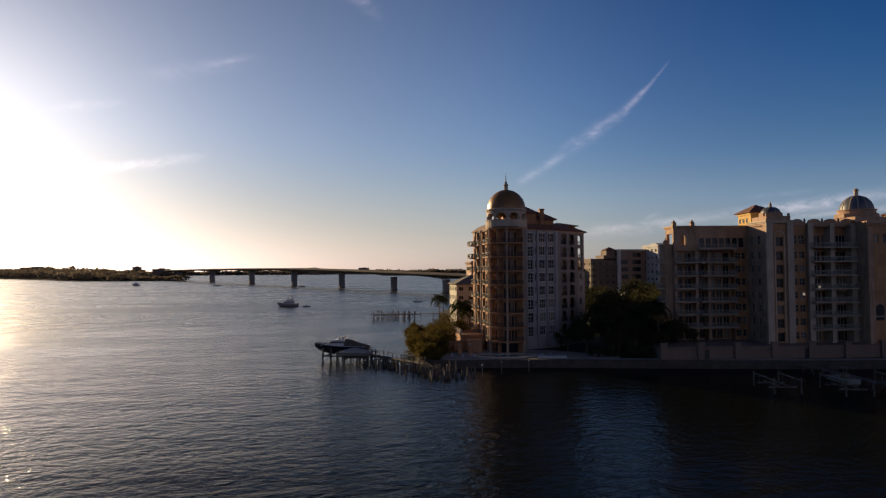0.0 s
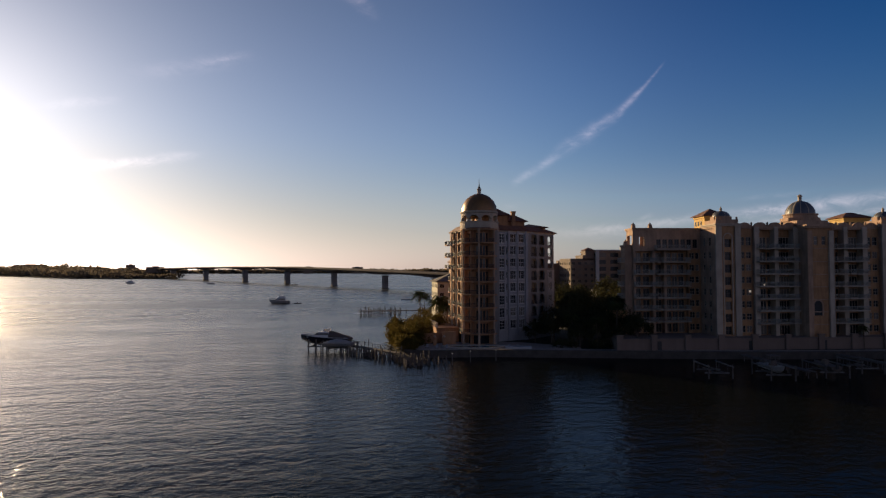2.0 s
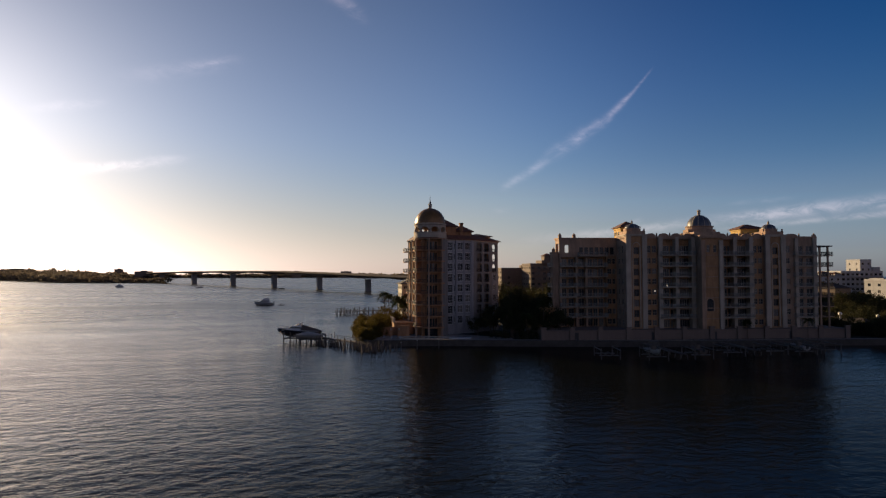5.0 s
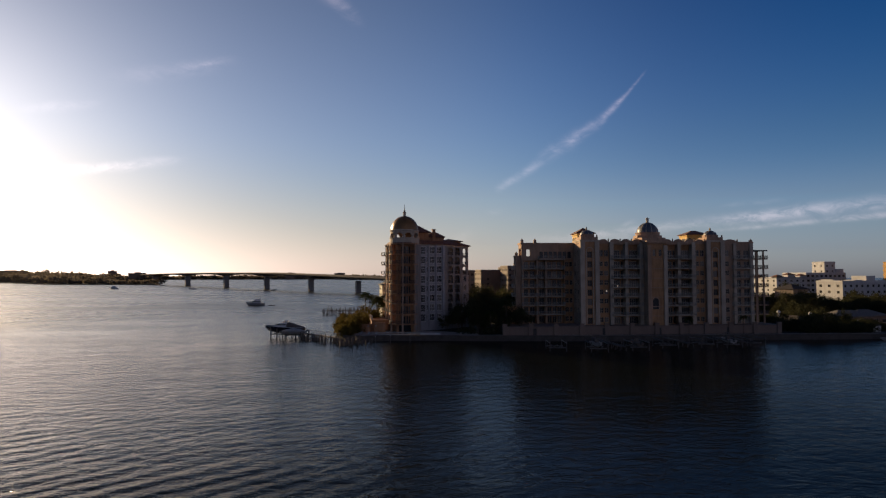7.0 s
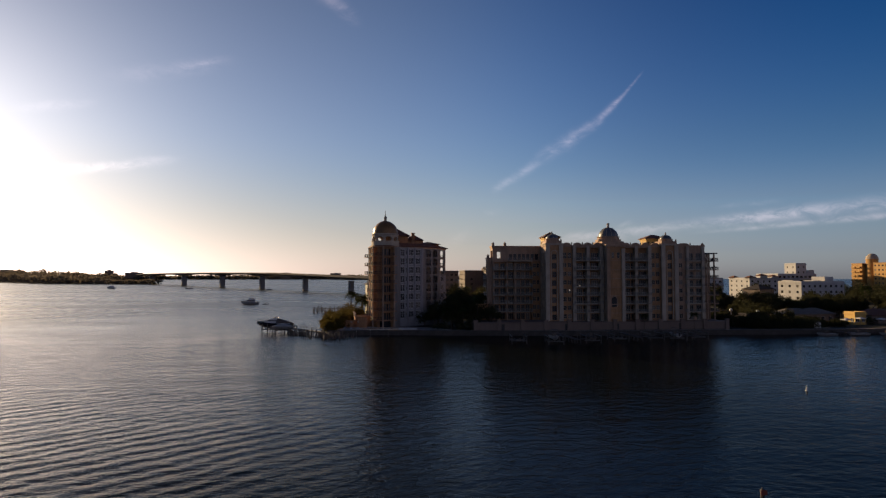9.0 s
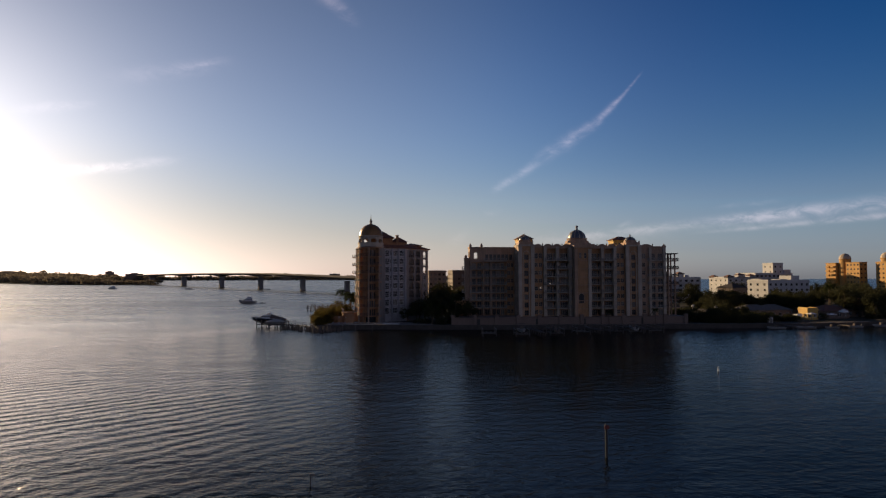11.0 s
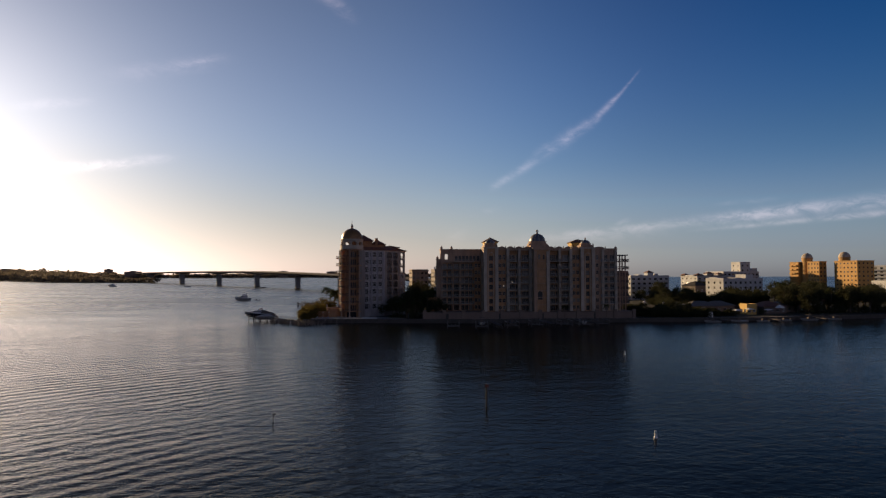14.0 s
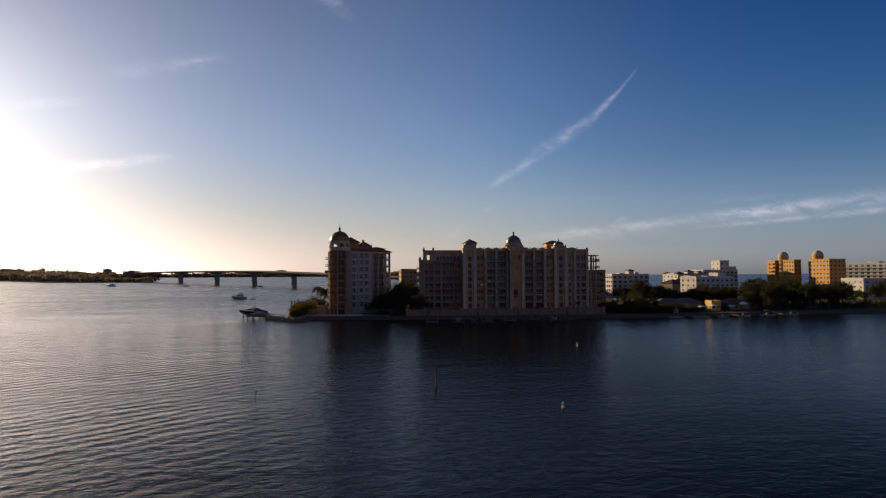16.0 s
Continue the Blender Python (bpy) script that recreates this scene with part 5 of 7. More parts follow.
        part("pediment", g, M["sand"], bd)
        part("pinnacle", Geo().lathe([(0.28, B_TOP + 0.35), (0.22, B_TOP + 0.9), (0.3, B_TOP + 1.0), (0.04, B_TOP + 1.5)], 8, u1, v + 0.25), M["sand"], bd)
    part("parapet", Geo().box(51.2, 56.6, 0.5, 1.0, B_TOP, B_TOP + 0.5).box(56.0, 56.6, 1.0, 27.0, B_TOP, B_TOP + 0.5), M["sand"], bd)
    part("pinnacle", Geo().box(55.4, 56.3, 0.5, 1.3, B_TOP + 0.5, B_TOP + 1.0).lathe([(0.4, B_TOP + 1.0), (0.05, B_TOP + 1.5)], 8, 55.85, 0.9), M["sand"], bd)
    # sunlit roof pavilions
    for u0, u1, v0, v1, zb, zt in ((-0.8, 4.8, 9.5, 15.5, 34.6, 36.8), (40.0, 47.4, 13.5, 19.5, 34.6, 36.3)):
        part("pavilion_wall", Geo().box(u0, u1, v0, v1, B_TOP - 0.2, zb).box(u0 - 0.2, u1 + 0.2, v0 - 0.2, v1 + 0.2, zb - 0.5, zb), M["yellow"], bd)
        part("pavilion_roof", Geo().hip(u0, u1, v0, v1, zb + 0.2, zt, 0.7), M["roof"], bd)
        k = 0
        while u0 + 0.8 + 1.6 * k < u1 - 0.5:
            window(bd, (u0, v0), (u1, v0), 0.9 + 1.6 * k, B_TOP + 1.2, 0.7, 1.2, 1, 1, M["darkframe"], -0.05)
            window(bd, (u0, v1), (u0, v0), 0.9 + 1.6 * k, B_TOP + 1.2, 0.7, 1.2, 1, 1, M["darkframe"], -0.05)
            k += 1
    # raised base with piers
    part("podium", Geo().box(-29, 62, -4.6, 9, 1.3, 4.0).box(-29.2, 62.2, -4.8, 9, 4.0, 4.25), M["pink"], bd)
    for k in range(12):
        u = -28.6 + 8.2 * k
        part("podium_pier", Geo().box(u - 0.7, u + 0.7, -5.1, -4.5, 1.3, 4.9).box(u - 0.85, u + 0.85, -5.25, -4.4, 4.9, 5.15), M["pink"], bd)
    for u in (-20.0, 2.8, 20.6, 44.0):
        part("podium_door", Geo().box(u, u + 1.5, -4.68, -4.55, 1.4, 3.6), M["iron"], bd)
    # two rooms with the lamps on
    for u, z in ((5.9, 15.2), (9.6, 16.8)):
        part("lit_lamp", Geo().box(u - 0.22, u + 0.22, 0.02, 0.12, z - 0.28, z + 0.28), M["lamp"], bd)
    return bd


build_long()


# ---- plainer blocks of the town ----
def wing(ob, x0, x1, y0, y1, z0, h, floors, cols_f, cols_s, wall, win=(1.6, 1.4), balconies=(), frame="frame", storey0=0.0):
    """Four walls with rows of windows, and balconies on the sides named."""
    lv = [z0 + storey0 + (h - z0 - storey0) * k / floors for k in range(floors)]
    fh = (h - z0 - storey0) / floors
    c = [(x0, y0), (x1, y0), (x1, y1), (x0, y1)]
    for i in range(4):
        p0, p1 = c[i], c[(i + 1) % 4]
        ln = math.dist(p0, p1)
        n = (cols_f, cols_s, 0, cols_s)[i]
        ops = []
        ww = min(win[0], ln / max(1, n) * 0.75)
        for z in lv:
            for k in range(n):
                s = ln * (k + 0.5) / n
                ops.append((s - ww / 2, s + ww / 2, z + fh * 0.28, z + fh * 0.28 + min(win[1], fh * 0.6)))
        part("wall", wall_geo(Geo(), p0, p1, z0 - 0.5, h, ops, 0.25), M[wall], ob)
        for s0, s1, za, zb in ops:
            window(ob, p0, p1, (s0 + s1) / 2, za, s1 - s0, zb - za, 2, 1, M[frame], 0.18)
        if i in balconies:
            for z in lv[1:]:
                for k in range(n):
                    balcony(ob, p0, p1, ln * (k + 0.5) / n, z, ln / n * 0.8, 1.4, M[wall], M[wall], 0.6)


def flat_roof(ob, x0, x1, y0, y1, h, mat):
    part("roof", Geo().box(x0 - 0.25, x1 + 0.25, y0 - 0.25, y1 + 0.25, h, h + 0.35).box(x0, x1, y0, y0 + 0.2, h + 0.35, h + 0.95).box(x0, x0 + 0.2, y0 + 0.2, y1, h + 0.35, h + 0.95), mat, ob)


def block(name, x, y, turn, w, d, h, floors, label, wall="white", cols_f=6, cols_s=4, z0=1.4, win=(1.6, 1.4), roof="flat", balconies=(), group="", frame="frame", storey0=0.0, category="apartment building"):
    ob = thing(name, pose(x, y, 0, 0, 0, turn), label, category, group)
    wing(ob, -w / 2, w / 2, -d / 2, d / 2, z0, h, floors, cols_f, cols_s, wall, win, balconies, frame, storey0)
    if roof == "flat":
        part("roof", Geo().box(-w / 2 - 0.3, w / 2 + 0.3, -d / 2 - 0.3, d / 2 + 0.3, h, h + 0.4), M[wall], ob)
        part("parapet", Geo().box(-w / 2, w / 2, -d / 2, -d / 2 + 0.25, h + 0.4, h + 1.1).box(-w / 2, -w / 2 + 0.25, -d / 2 + 0.25, d / 2, h + 0.4, h + 1.1).box(w / 2 - 0.25, w / 2, -d / 2 + 0.25, d / 2, h + 0.4, h + 1.1), M[wall], ob)
    else:
        part("roof", Geo().hip(-w / 2, w / 2, -d / 2, d / 2, h + 0.18, h + 0.18 + min(w, d) * 0.24, 0.7), M[{"hip": "roof", "greyhip": "greyroof", "dark": "darkroof"}[roof]], ob)
    return ob


def roof_box(ob, x0, x1, y0, y1, z0, z1, mat, name="stair_tower", hip=False):
    part(name, Geo().box(x0, x1, y0, y1, z0, z1), mat, ob)
    if hip:
        part(name + "_roof", Geo().hip(x0, x1, y0, y1, z1 + 0.2, z1 + 1.6, 0.5), M["roof"], ob)


# behind the domed tower and between the two large buildings
b = block("low_apartment_house", 44, 207, 0, 13, 14, 16.4, 5, "cream low apartment house with a pale hipped roof behind the tower", "buff", 4, 4, roof="greyhip")
b = block("apartment_block", 52, 232, 0, 8, 10, 23.5, 7, "tan apartment block with small windows behind the tower", "sand", 3, 3, frame="darkframe")
roof_box(b, -4.5, 4.5, -5.5, 5.5, 23.5, 24.2, M["roof"], "cornice")
b = block("apartment_block", 124.5, 291, 0, 13, 16, 25.2, 8, "dark tan apartment block with a pointed stair turret", "umber", 4, 5, frame="darkframe", balconies=(0,))
roof_box(b, 0.0, 6.4, -8, 2, 25.6, 28.0, M["umber"])
roof_box(b, 1.6, 6.2, -7.6, -3, 28.0, 30.4, M["umber"], "turret", True)
b = block("glass_office", 141.0, 292, 0, 20, 20, 29.6, 8, "grey office block with wide glass bands and white edge frame", "tan", 3, 4, win=(4.4, 2.3), frame="darkframe")
part("roof_frame", Geo().box(-10.0, 10.0, -10.6, -10.0, 30.2, 30.8).box(-10.2, -8.4, -10.7, -9.9, 2.0, 30.6), M["white"], b)
b = block("white_block", 151.2, 278, 0, 10.5, 16, 31.6, 9, "plain white apartment block with few windows on its flank", "white", 0, 4, win=(1.8, 1.4))
roof_box(b, -4, 1, -4, 2, 31.6, 33.4, M["white"])
solid("parking_roof", Geo().box(-10, 10, -5, 5, 1.4, 11.4).box(-10.3, 10.3, -5.3, 5.3, 11.4, 11.9), M["palegrey"], "low white flat-roofed annex behind dark trees", "annex", m=pose(123, 240, 0, 0, 0, 2))
b = block("apartment_block", 93.5, 293, 0, 11, 14, 22.6, 7, "brown apartment block with a flat cornice between the large buildings", "tan", 4, 4, frame="darkframe")
roof_box(b, -6, 6, -7.5, 7.5, 22.6, 23.2, M["tan"], "cornice")
b = block("apartment_block", 116, 311, 0, 18, 16, 23.0, 7, "dark plain apartment block behind the long building", "umber", 2, 4, frame="darkframe")
roof_box(b, 3, 6, -7, -4, 23.4, 25.6, M["umber"])
b = block("apartment_block", 193, 195, -28, 12, 18, 21.0, 6, "grey-brown apartment block past the end of the long building", "tan", 4, 4, frame="darkframe")

# town on the right-hand shore
b = block("white_apartment_house", 267, 297, 0, 31, 13, 18.2, 5, "white stepped apartment house with balconies above dark trees", "white", 7, 4, win=(2.2, 1.6), balconies=(0,), frame="darkframe")
for x0, x1, y0, y1, z in ((-14, -11, -5, 0, 19.4), (-8, -4.5, -4, 3, 19.9), (-1, 3.5, -5, 0, 21.4), (5.5, 8.5, -3, 3, 20.6), (10, 14, -5, -1, 19.3)):
    roof_box(b, x0, x1, y0, y1, 18.6, z, M["white"], "roof_house", x0 == -1)
b = block("white_apartment_house", 341, 338, 0, 24, 24, 18.2, 5, "white sunlit apartment house with red tiled corner caps", "white", 5, 4, win=(1.7, 1.4), frame="darkframe")
for x0, x1, y0, y1, z in ((-12, -8, 6, 12, 19.2), (-12, -7, -12, -7, 19.4), (-3, 3, -12, -7, 20.6), (7, 12, -12, -7, 20.0)):
    roof_box(b, x0, x1, y0, y1, 18.6, z, M["white"], "corner_cap", True)
wing(b, 12, 45, -12, 12, 1.4, 21.4, 6, 9, 4, "white", (2.2, 1.6), (0,), frame="darkframe")
flat_roof(b, 12, 45, -12, 12, 21.4, M["white"])
wing(b, 30, 39, -9, 3, 21.4, 29.4, 2, 2, 2, "white", (1.4, 1.5), frame="darkframe")
flat_roof(b, 30, 39, -9, 3, 29.4, M["white"])
roof_box(b, 39, 45, -10, 4, 21.8, 25.0, M["white"], "roof_house")
b = block("white_apartment_block", 273.5, 202.7, 7.4, 29.5, 14.6, 16.6, 5, "white five-storey apartment block, one flank in sun, above dark trees", "white", 8, 3, win=(1.5, 1.3), frame="darkframe")
for x0, x1, y0, y1, z in ((-14.5, -10, -2, 5, 18.2), (-4, 1, -5, 1, 18.0), (5, 11, -4, 4, 20.0)):
    roof_box(b, x0, x1, y0, y1, 17.0, z, M["white"], "roof_house")


def domed_tower(x, y, turn, masses, drum, terraces):
    """Slabs round a deep recess, from which a domed stair drum rises."""
    ob = thing("orange_apartment_tower", pose(x, y, 0, 0, 0, turn), "orange apartment tower with a pale dome in evening sun", "apartment tower", "orange domed towers")
    for x0, x1, y0, y1, h, cf, cs in masses:
        wing(ob, x0, x1, y0, y1, 1.4, h, 9, cf, cs, "orange", (1.5, 1.2), (), "darkframe")
        part("roof", Geo().box(x0 - 0.3, x1 + 0.3, y0 - 0.3, y1 + 0.3, h, h + 0.4), M["orange"], ob)
    dx, dy, r = drum
    part("stair_drum", Geo().lathe([(r, 1.4), (r, 32.2), (r + 0.3, 32.3), (r + 0.3, 32.7), (r, 32.7)], 24, dx, dy), M["orange"], ob)
    dome(ob, dx, dy, 32.6, r + 0.1, r * 1.08, M["cream"], M["cream"], 10)
    for k in range(8):
        for yy in terraces:
            part("balcony", Geo().box(-1.5, 0.0, yy - 1.7, yy + 1.7, 4.6 + 3.1 * k, 5.7 + 3.1 * k), M["orange"], ob)
    return ob


domed_tower(404.0, 294.0, 0, [(0.0, 15.0, 8.6, 18.0, 29.4, 0, 0), (6.5, 15.0, -1.0, 8.6, 29.2, 0, 0), (0.0, 6.5, -13.0, -1.0, 29.6, 2, 4)], (5.6, 5.6, 3.9), (10.9, 15.4))
domed_tower(410.4, 262.0, 0, [(0.0, 14.5, -9.5, 10.5, 29.6, 4, 6), (2.0, 14.5, 10.5, 13.5, 29.2, 0, 0)], (5.0, 7.0, 3.9), ())
b = block("long_apartment_slab", 505, 291, -75, 80, 16, 26.2, 8, "long pink-white apartment slab with rows of balconies", "white", 16, 2, win=(2.6, 1.7), balconies=(0,), frame="darkframe")
roof_box(b, -16, -6, -4, 4, 25.4, 28.6, M["white"])
b = block("white_apartment_house", 409, 212, -4, 34, 20, 14.5, 4, "white waterside apartment house lit by low sun", "white", 6, 4)


# ---- plants ----
def leaf_cloud(rx, ry, rz, count, size, seed, clusters=26, hollow=0.5):
    """A crown of small leaf blades gathered in clumps, uneven at the rim."""
    rnd = random.Random(seed)
    g = Geo()
    centres = []
    for _ in range(clusters):
        a, c = rnd.uniform(0, 2 * math.pi), rnd.uniform(-0.75, 1.0)
        r = hollow + (1 - hollow) * rnd.random() ** 0.6
        s = math.sqrt(max(0, 1 - c * c))
        centres.append((Vector((rx * r * s * math.cos(a), ry * r * s * math.sin(a), rz * r * c)), rnd.uniform(0.22, 0.42) * min(rx, rz, ry) * 1.25))
    for _ in range(count):
        c, rad = rnd.choice(centres)
        p = c + Vector((rnd.gauss(0, 0.5), rnd.gauss(0, 0.5), rnd.gauss(0, 0.42))) * rad
        q = Euler((rnd.uniform(-1.1, 1.1), rnd.uniform(-1.1, 1.1), rnd.uniform(0, 6.3))).to_matrix()
        l = size * rnd.uniform(0.6, 1.3)
        g.poly(*[p + q @ Vector(v) for v in ((-l * 0.5, 0, 0), (0, -l * 0.32, 0.03), (l * 0.6, 0, 0), (0, l * 0.32, 0.03))])
    return g


def tree(height, spread, seed, label, mat="leaf", count=2600, size=0.55):
    rnd = random.Random(seed)
    ob = thing("tree", pose(0, 0, 0), label, "tree", "shore trees")
    th = height * 0.42
    g = Geo()
    bend = Vector((rnd.uniform(-0.4, 0.4), rnd.uniform(-0.4, 0.4), 0))
    g.tube((0, 0, -0.3), Vector((0, 0, th * 0.5)) + bend * 0.4, 0.035 * height, 0.026 * height, 8)
    g.tube(Vector((0, 0, th * 0.5)) + bend * 0.4, Vector((0, 0, th)) + bend, 0.026 * height, 0.02 * height, 8)
    for k in range(5):
        a = 2 * math.pi * k / 5 + rnd.uniform(-0.4, 0.4)
        tip = Vector((math.cos(a) * spread * 0.55, math.sin(a) * spread * 0.55, height * rnd.uniform(0.62, 0.86)))
        g.tube(Vector((0, 0, th * rnd.uniform(0.75, 1.0))) + bend, tip, 0.014 * height, 0.005 * height, 5)
    part("trunk", g, M["bark"], ob)
    c = leaf_cloud(spread, spread * 0.95, height * 0.36, count, size, seed)
    c.v = [(x + bend.x, y + bend.y, z + height * 0.64) for x, y, z in c.v]
    part("crown", c, M[mat], ob)
    return ob


def palm(height, seed, label):
    rnd = random.Random(seed)
    ob = thing("palm_tree", pose(0, 0, 0), label, "palm tree", "palms")
    g = Geo()
    lean = Vector((rnd.uniform(-0.04, 0.04), rnd.uniform(-0.04, 0.04)))
    pts = [Vector((lean.x * height * t * t, lean.y * height * t * t, height * t)) for t in (0, 0.25, 0.5, 0.75, 1.0)]
    for a, b_ in zip(pts, pts[1:]):
        g.tube(a, b_, 0.20 - 0.05 * a.z / height, 0.20 - 0.05 * b_.z / height, 7)
    part("trunk", g, M["bark"], ob)
    top = pts[-1]
    for k in range(38):
        a = 2 * math.pi * k / 38 * 2.618 + rnd.uniform(-0.2, 0.2)
        rise = rnd.uniform(-0.5, 1.35)
        ln = rnd.uniform(3.3, 4.6)
        g = Geo()
        d = Vector((math.cos(a), math.sin(a), 0))
        side = Vector((-d.y, d.x, 0))
        prev = top
        n = 9
        for j in range(1, n + 1):
            t = j / n
            p = top + d * ln * t * (0.9 - 0.2 * t) + Vector((0, 0, ln * (rise * t - (0.55 + 0.5 * rise) * 1.25 * t * t)))
            g.tube(prev, p, 0.03, 0.02, 3)
            wl = 0.75 * math.sin(math.pi * min(1.0, t * 0.9 + 0.12))
            for sg in (-1, 1):
                for q in (0.05, 0.3, 0.55, 0.8):
                    o = prev.lerp(p, q)
                    tip = o + side * sg * wl + d * 0.28 + Vector((0, 0, -0.35 * wl))
                    g.poly(o, o + d * 0.15, tip)
            prev = p
        part("frond", g, M["frond"], ob)
    return ob


def shrub(rx, ry, rz, seed, label, mat="mangrove", count=7600, size=0.42, category="shrub"):
    ob = thing("mangrove_bush" if mat == "mangrove" else "hedge", pose(0, 0, 0), label, category, "")
    c = leaf_cloud(rx, ry, rz, count, size, seed, 44, 0.45)
    c.v = [(x, y, max(0.0, z + rz * 0.72)) for x, y, z in c.v]
    part("crown", c, M[mat], ob)
    rnd = random.Random(seed)
    for k in range(7 if mat == "mangrove" else 0):
        a = rnd.uniform(0, 6.3)
        g = Geo().tube((rx * 0.4 * math.cos(a), ry * 0.4 * math.sin(a), -0.2), (rx * 0.65 * math.cos(a), ry * 0.65 * math.sin(a), rz * 0.9), 0.12, 0.04, 5)
        part("stem", g, M["bark"], ob)
    return ob


def scaled(x, y, z, turn, s):
    return pose(x, y, z, 0, 0, turn) @ Matrix.Diagonal((s, s, s, 1))


LAND = 1.4
# mangroves beside the dock
for i, (x, y, rx, ry, rz) in enumerate(((20.6, 140, 3.8, 5.6, 2.9), (23.8, 147.5, 3.8, 6.0, 3.6), (28.6, 160, 4.6, 7.0, 4.9), (19.8, 133, 2.4, 2.8, 2.0), (25.5, 164, 3.6, 6.0, 3.6), (18.8, 150, 2.8, 5.0, 2.2), (19.6, 160, 2.6, 5.0, 2.4), (21.0, 171, 3.0, 6.0, 2.8))):
    s = shrub(rx, ry, rz, 40 + i, "olive-green mangrove thicket at the water's edge beside the dock")
    s.matrix_basis = pose(x, y, 0.9)

for i, (x, y, rx, ry, rz) in enumerate(((172, 111, 5.0, 3.4, 3.2), (178, 116, 5.5, 4.0, 4.2), (183, 112, 5.0, 3.0, 3.6), (190, 120, 5.5, 4.0, 2.4), (202, 121, 5.5, 4.0, 1.7), (191, 113, 5.0, 3.0, 2.2), (199, 114, 4.6, 3.0, 1.6), (206, 113, 4.0, 2.6, 1.5), (187, 133, 5.0, 4.0, 4.2), (190, 141, 5.0, 4.0, 4.8), (167, 119, 4.0, 4.2, 2.9), (166.5, 126, 3.6, 4.4, 2.7), (167, 133, 3.6, 4.0, 2.7), (173, 115.5, 4.4, 2.6, 2.9))):
    s = shrub(rx, ry, rz, 80 + i, "dense dark green thicket at the edge of the sea wall", "leaf", 3600, 0.5)
    s.matrix_basis = pose(x, y, LAND)

tree_a = tree(10.5, 4.4, 11, "dense dark green shade tree behind the sea wall")
tree_b = tree(8.5, 4.8, 12, "spreading dark green shade tree behind the sea wall")
tree_c = tree(12.5, 4.2, 13, "tall dark green shade tree behind the sea wall")
tree_a.matrix_basis, tree_b.matrix_basis, tree_c.matrix_basis = pose(63, 133, LAND), pose(69, 131, LAND), pose(73, 140, LAND)
rnd = random.Random(21)
protos = [tree_a, tree_b, tree_c]
# grove between the two large buildings
for x, y, s in ((59, 139, 0.85), (66, 141, 1.0), (75, 132, 0.9), (79, 139, 0.95), (70, 150, 1.15), (78, 151, 1.2), (86, 156, 1.2), (72, 162, 1.2), (84, 170, 1.25), (94, 165, 1.2),
                (90, 148, 1.0), (100, 178, 1.3), (112, 190, 1.4), (125, 205, 1.4), (108, 215, 1.4), (95, 214, 1.3), (135, 222, 1.4), (121, 232, 1.3), (78, 190, 1.2), (66, 130, 0.7), (57, 135, 0.6), (62, 128, 0.75), (70, 125.5, 0.7), (76, 126, 0.75), (54, 139, 0.7), (73, 134, 1.05), (68, 146, 1.1), (80, 145, 1.1)):
    copy_thing(rnd.choice(protos), scaled(x, y, LAND, rnd.uniform(0, 360), s * rnd.uniform(0.9, 1.08)))
# trees at the foot of the long building and along the right-hand shore
spots = [(182, 146, 0.55), (190, 150, 0.6), (198, 158, 0.7), (206, 150, 0.65), (214, 160, 0.75), (222, 150, 0.7)]
for k in range(64):
    x = rnd.uniform(205, 470)
    spots.append((x, 150 + rnd.random() ** 1.3 * 150, rnd.uniform(0.75, 1.25)))
for k in range(34):
    x = rnd.uniform(265, 420)
    spots.append((x, rnd.uniform(128, 165) + (x - 265) * 0.02, rnd.uniform(0.75, 1.0)))
for k in range(34):
    spots.append((rnd.uniform(246, 296), rnd.uniform(118, 150), rnd.uniform(0.85, 1.15)))
for k in range(46):
    spots.append((rnd.uniform(196, 262), rnd.uniform(146, 186), rnd.uniform(0.75, 1.05)))
spots = [p for p in spots if not (252 < p[0] < 296 and 188 < p[1] < 218) and not (400 < p[0] < 428 and 248 < p[1] < 316) and not (165 < p[0] < 184 and 112 < p[1] < 136) and not (388 < p[0] < 432 and 196 < p[1] < 228)]
for x, y, s in spots:
    copy_thing(rnd.choice(protos), scaled(x, y, LAND, rnd.uniform(0, 360), s))

palm_a = palm(11.5, 31, "tall coconut palm with drooping fronds near the tower")
palm_b = palm(9.0, 32, "shorter palm with drooping fronds near the tower")
palm_a.matrix_basis, palm_b.matrix_basis = pose(29.6, 185, LAND), pose(33, 172, LAND)
for x, y, s, proto in ((31.5, 188, 0.9, palm_a), (32.8, 166, 1.15, palm_b), (34.5, 163, 1.0, palm_b), (35.5, 178, 0.85, palm_b), (61, 131, 0.8, palm_b), (66, 127, 0.75, palm_b), (71, 127, 0.9, palm_a), (128, 113.5, 0.55, palm_b), (146, 111.5, 0.6, palm_b),
                       (270, 125, 1.0, palm_a), (300, 132, 1.1, palm_b), (335, 128, 1.1, palm_a), (355, 140, 1.0, palm_b), (75, 136, 1.0, palm_a), (300, 196, 1.1, palm_a), (305, 200, 1.0, palm_a), (309, 203, 1.15, palm_b)):
    copy_thing(proto, scaled(x, y, LAND, rnd.uniform(0, 360), s))
for i, (x, y, w) in enumerate(((58, 127.5, 3.0), (66, 124.5, 3.2), (74, 122.5, 3.0), (178, 110, 3.4), (188, 110, 3.6), (226, 118, 3.2))):
    s = shrub(w, 1.6, 1.5, 60 + i, "dark clipped hedge behind the sea wall", "leaf", 1100, 0.35)
    s.matrix_basis = pose(x, y, LAND, 0, 0, -14)


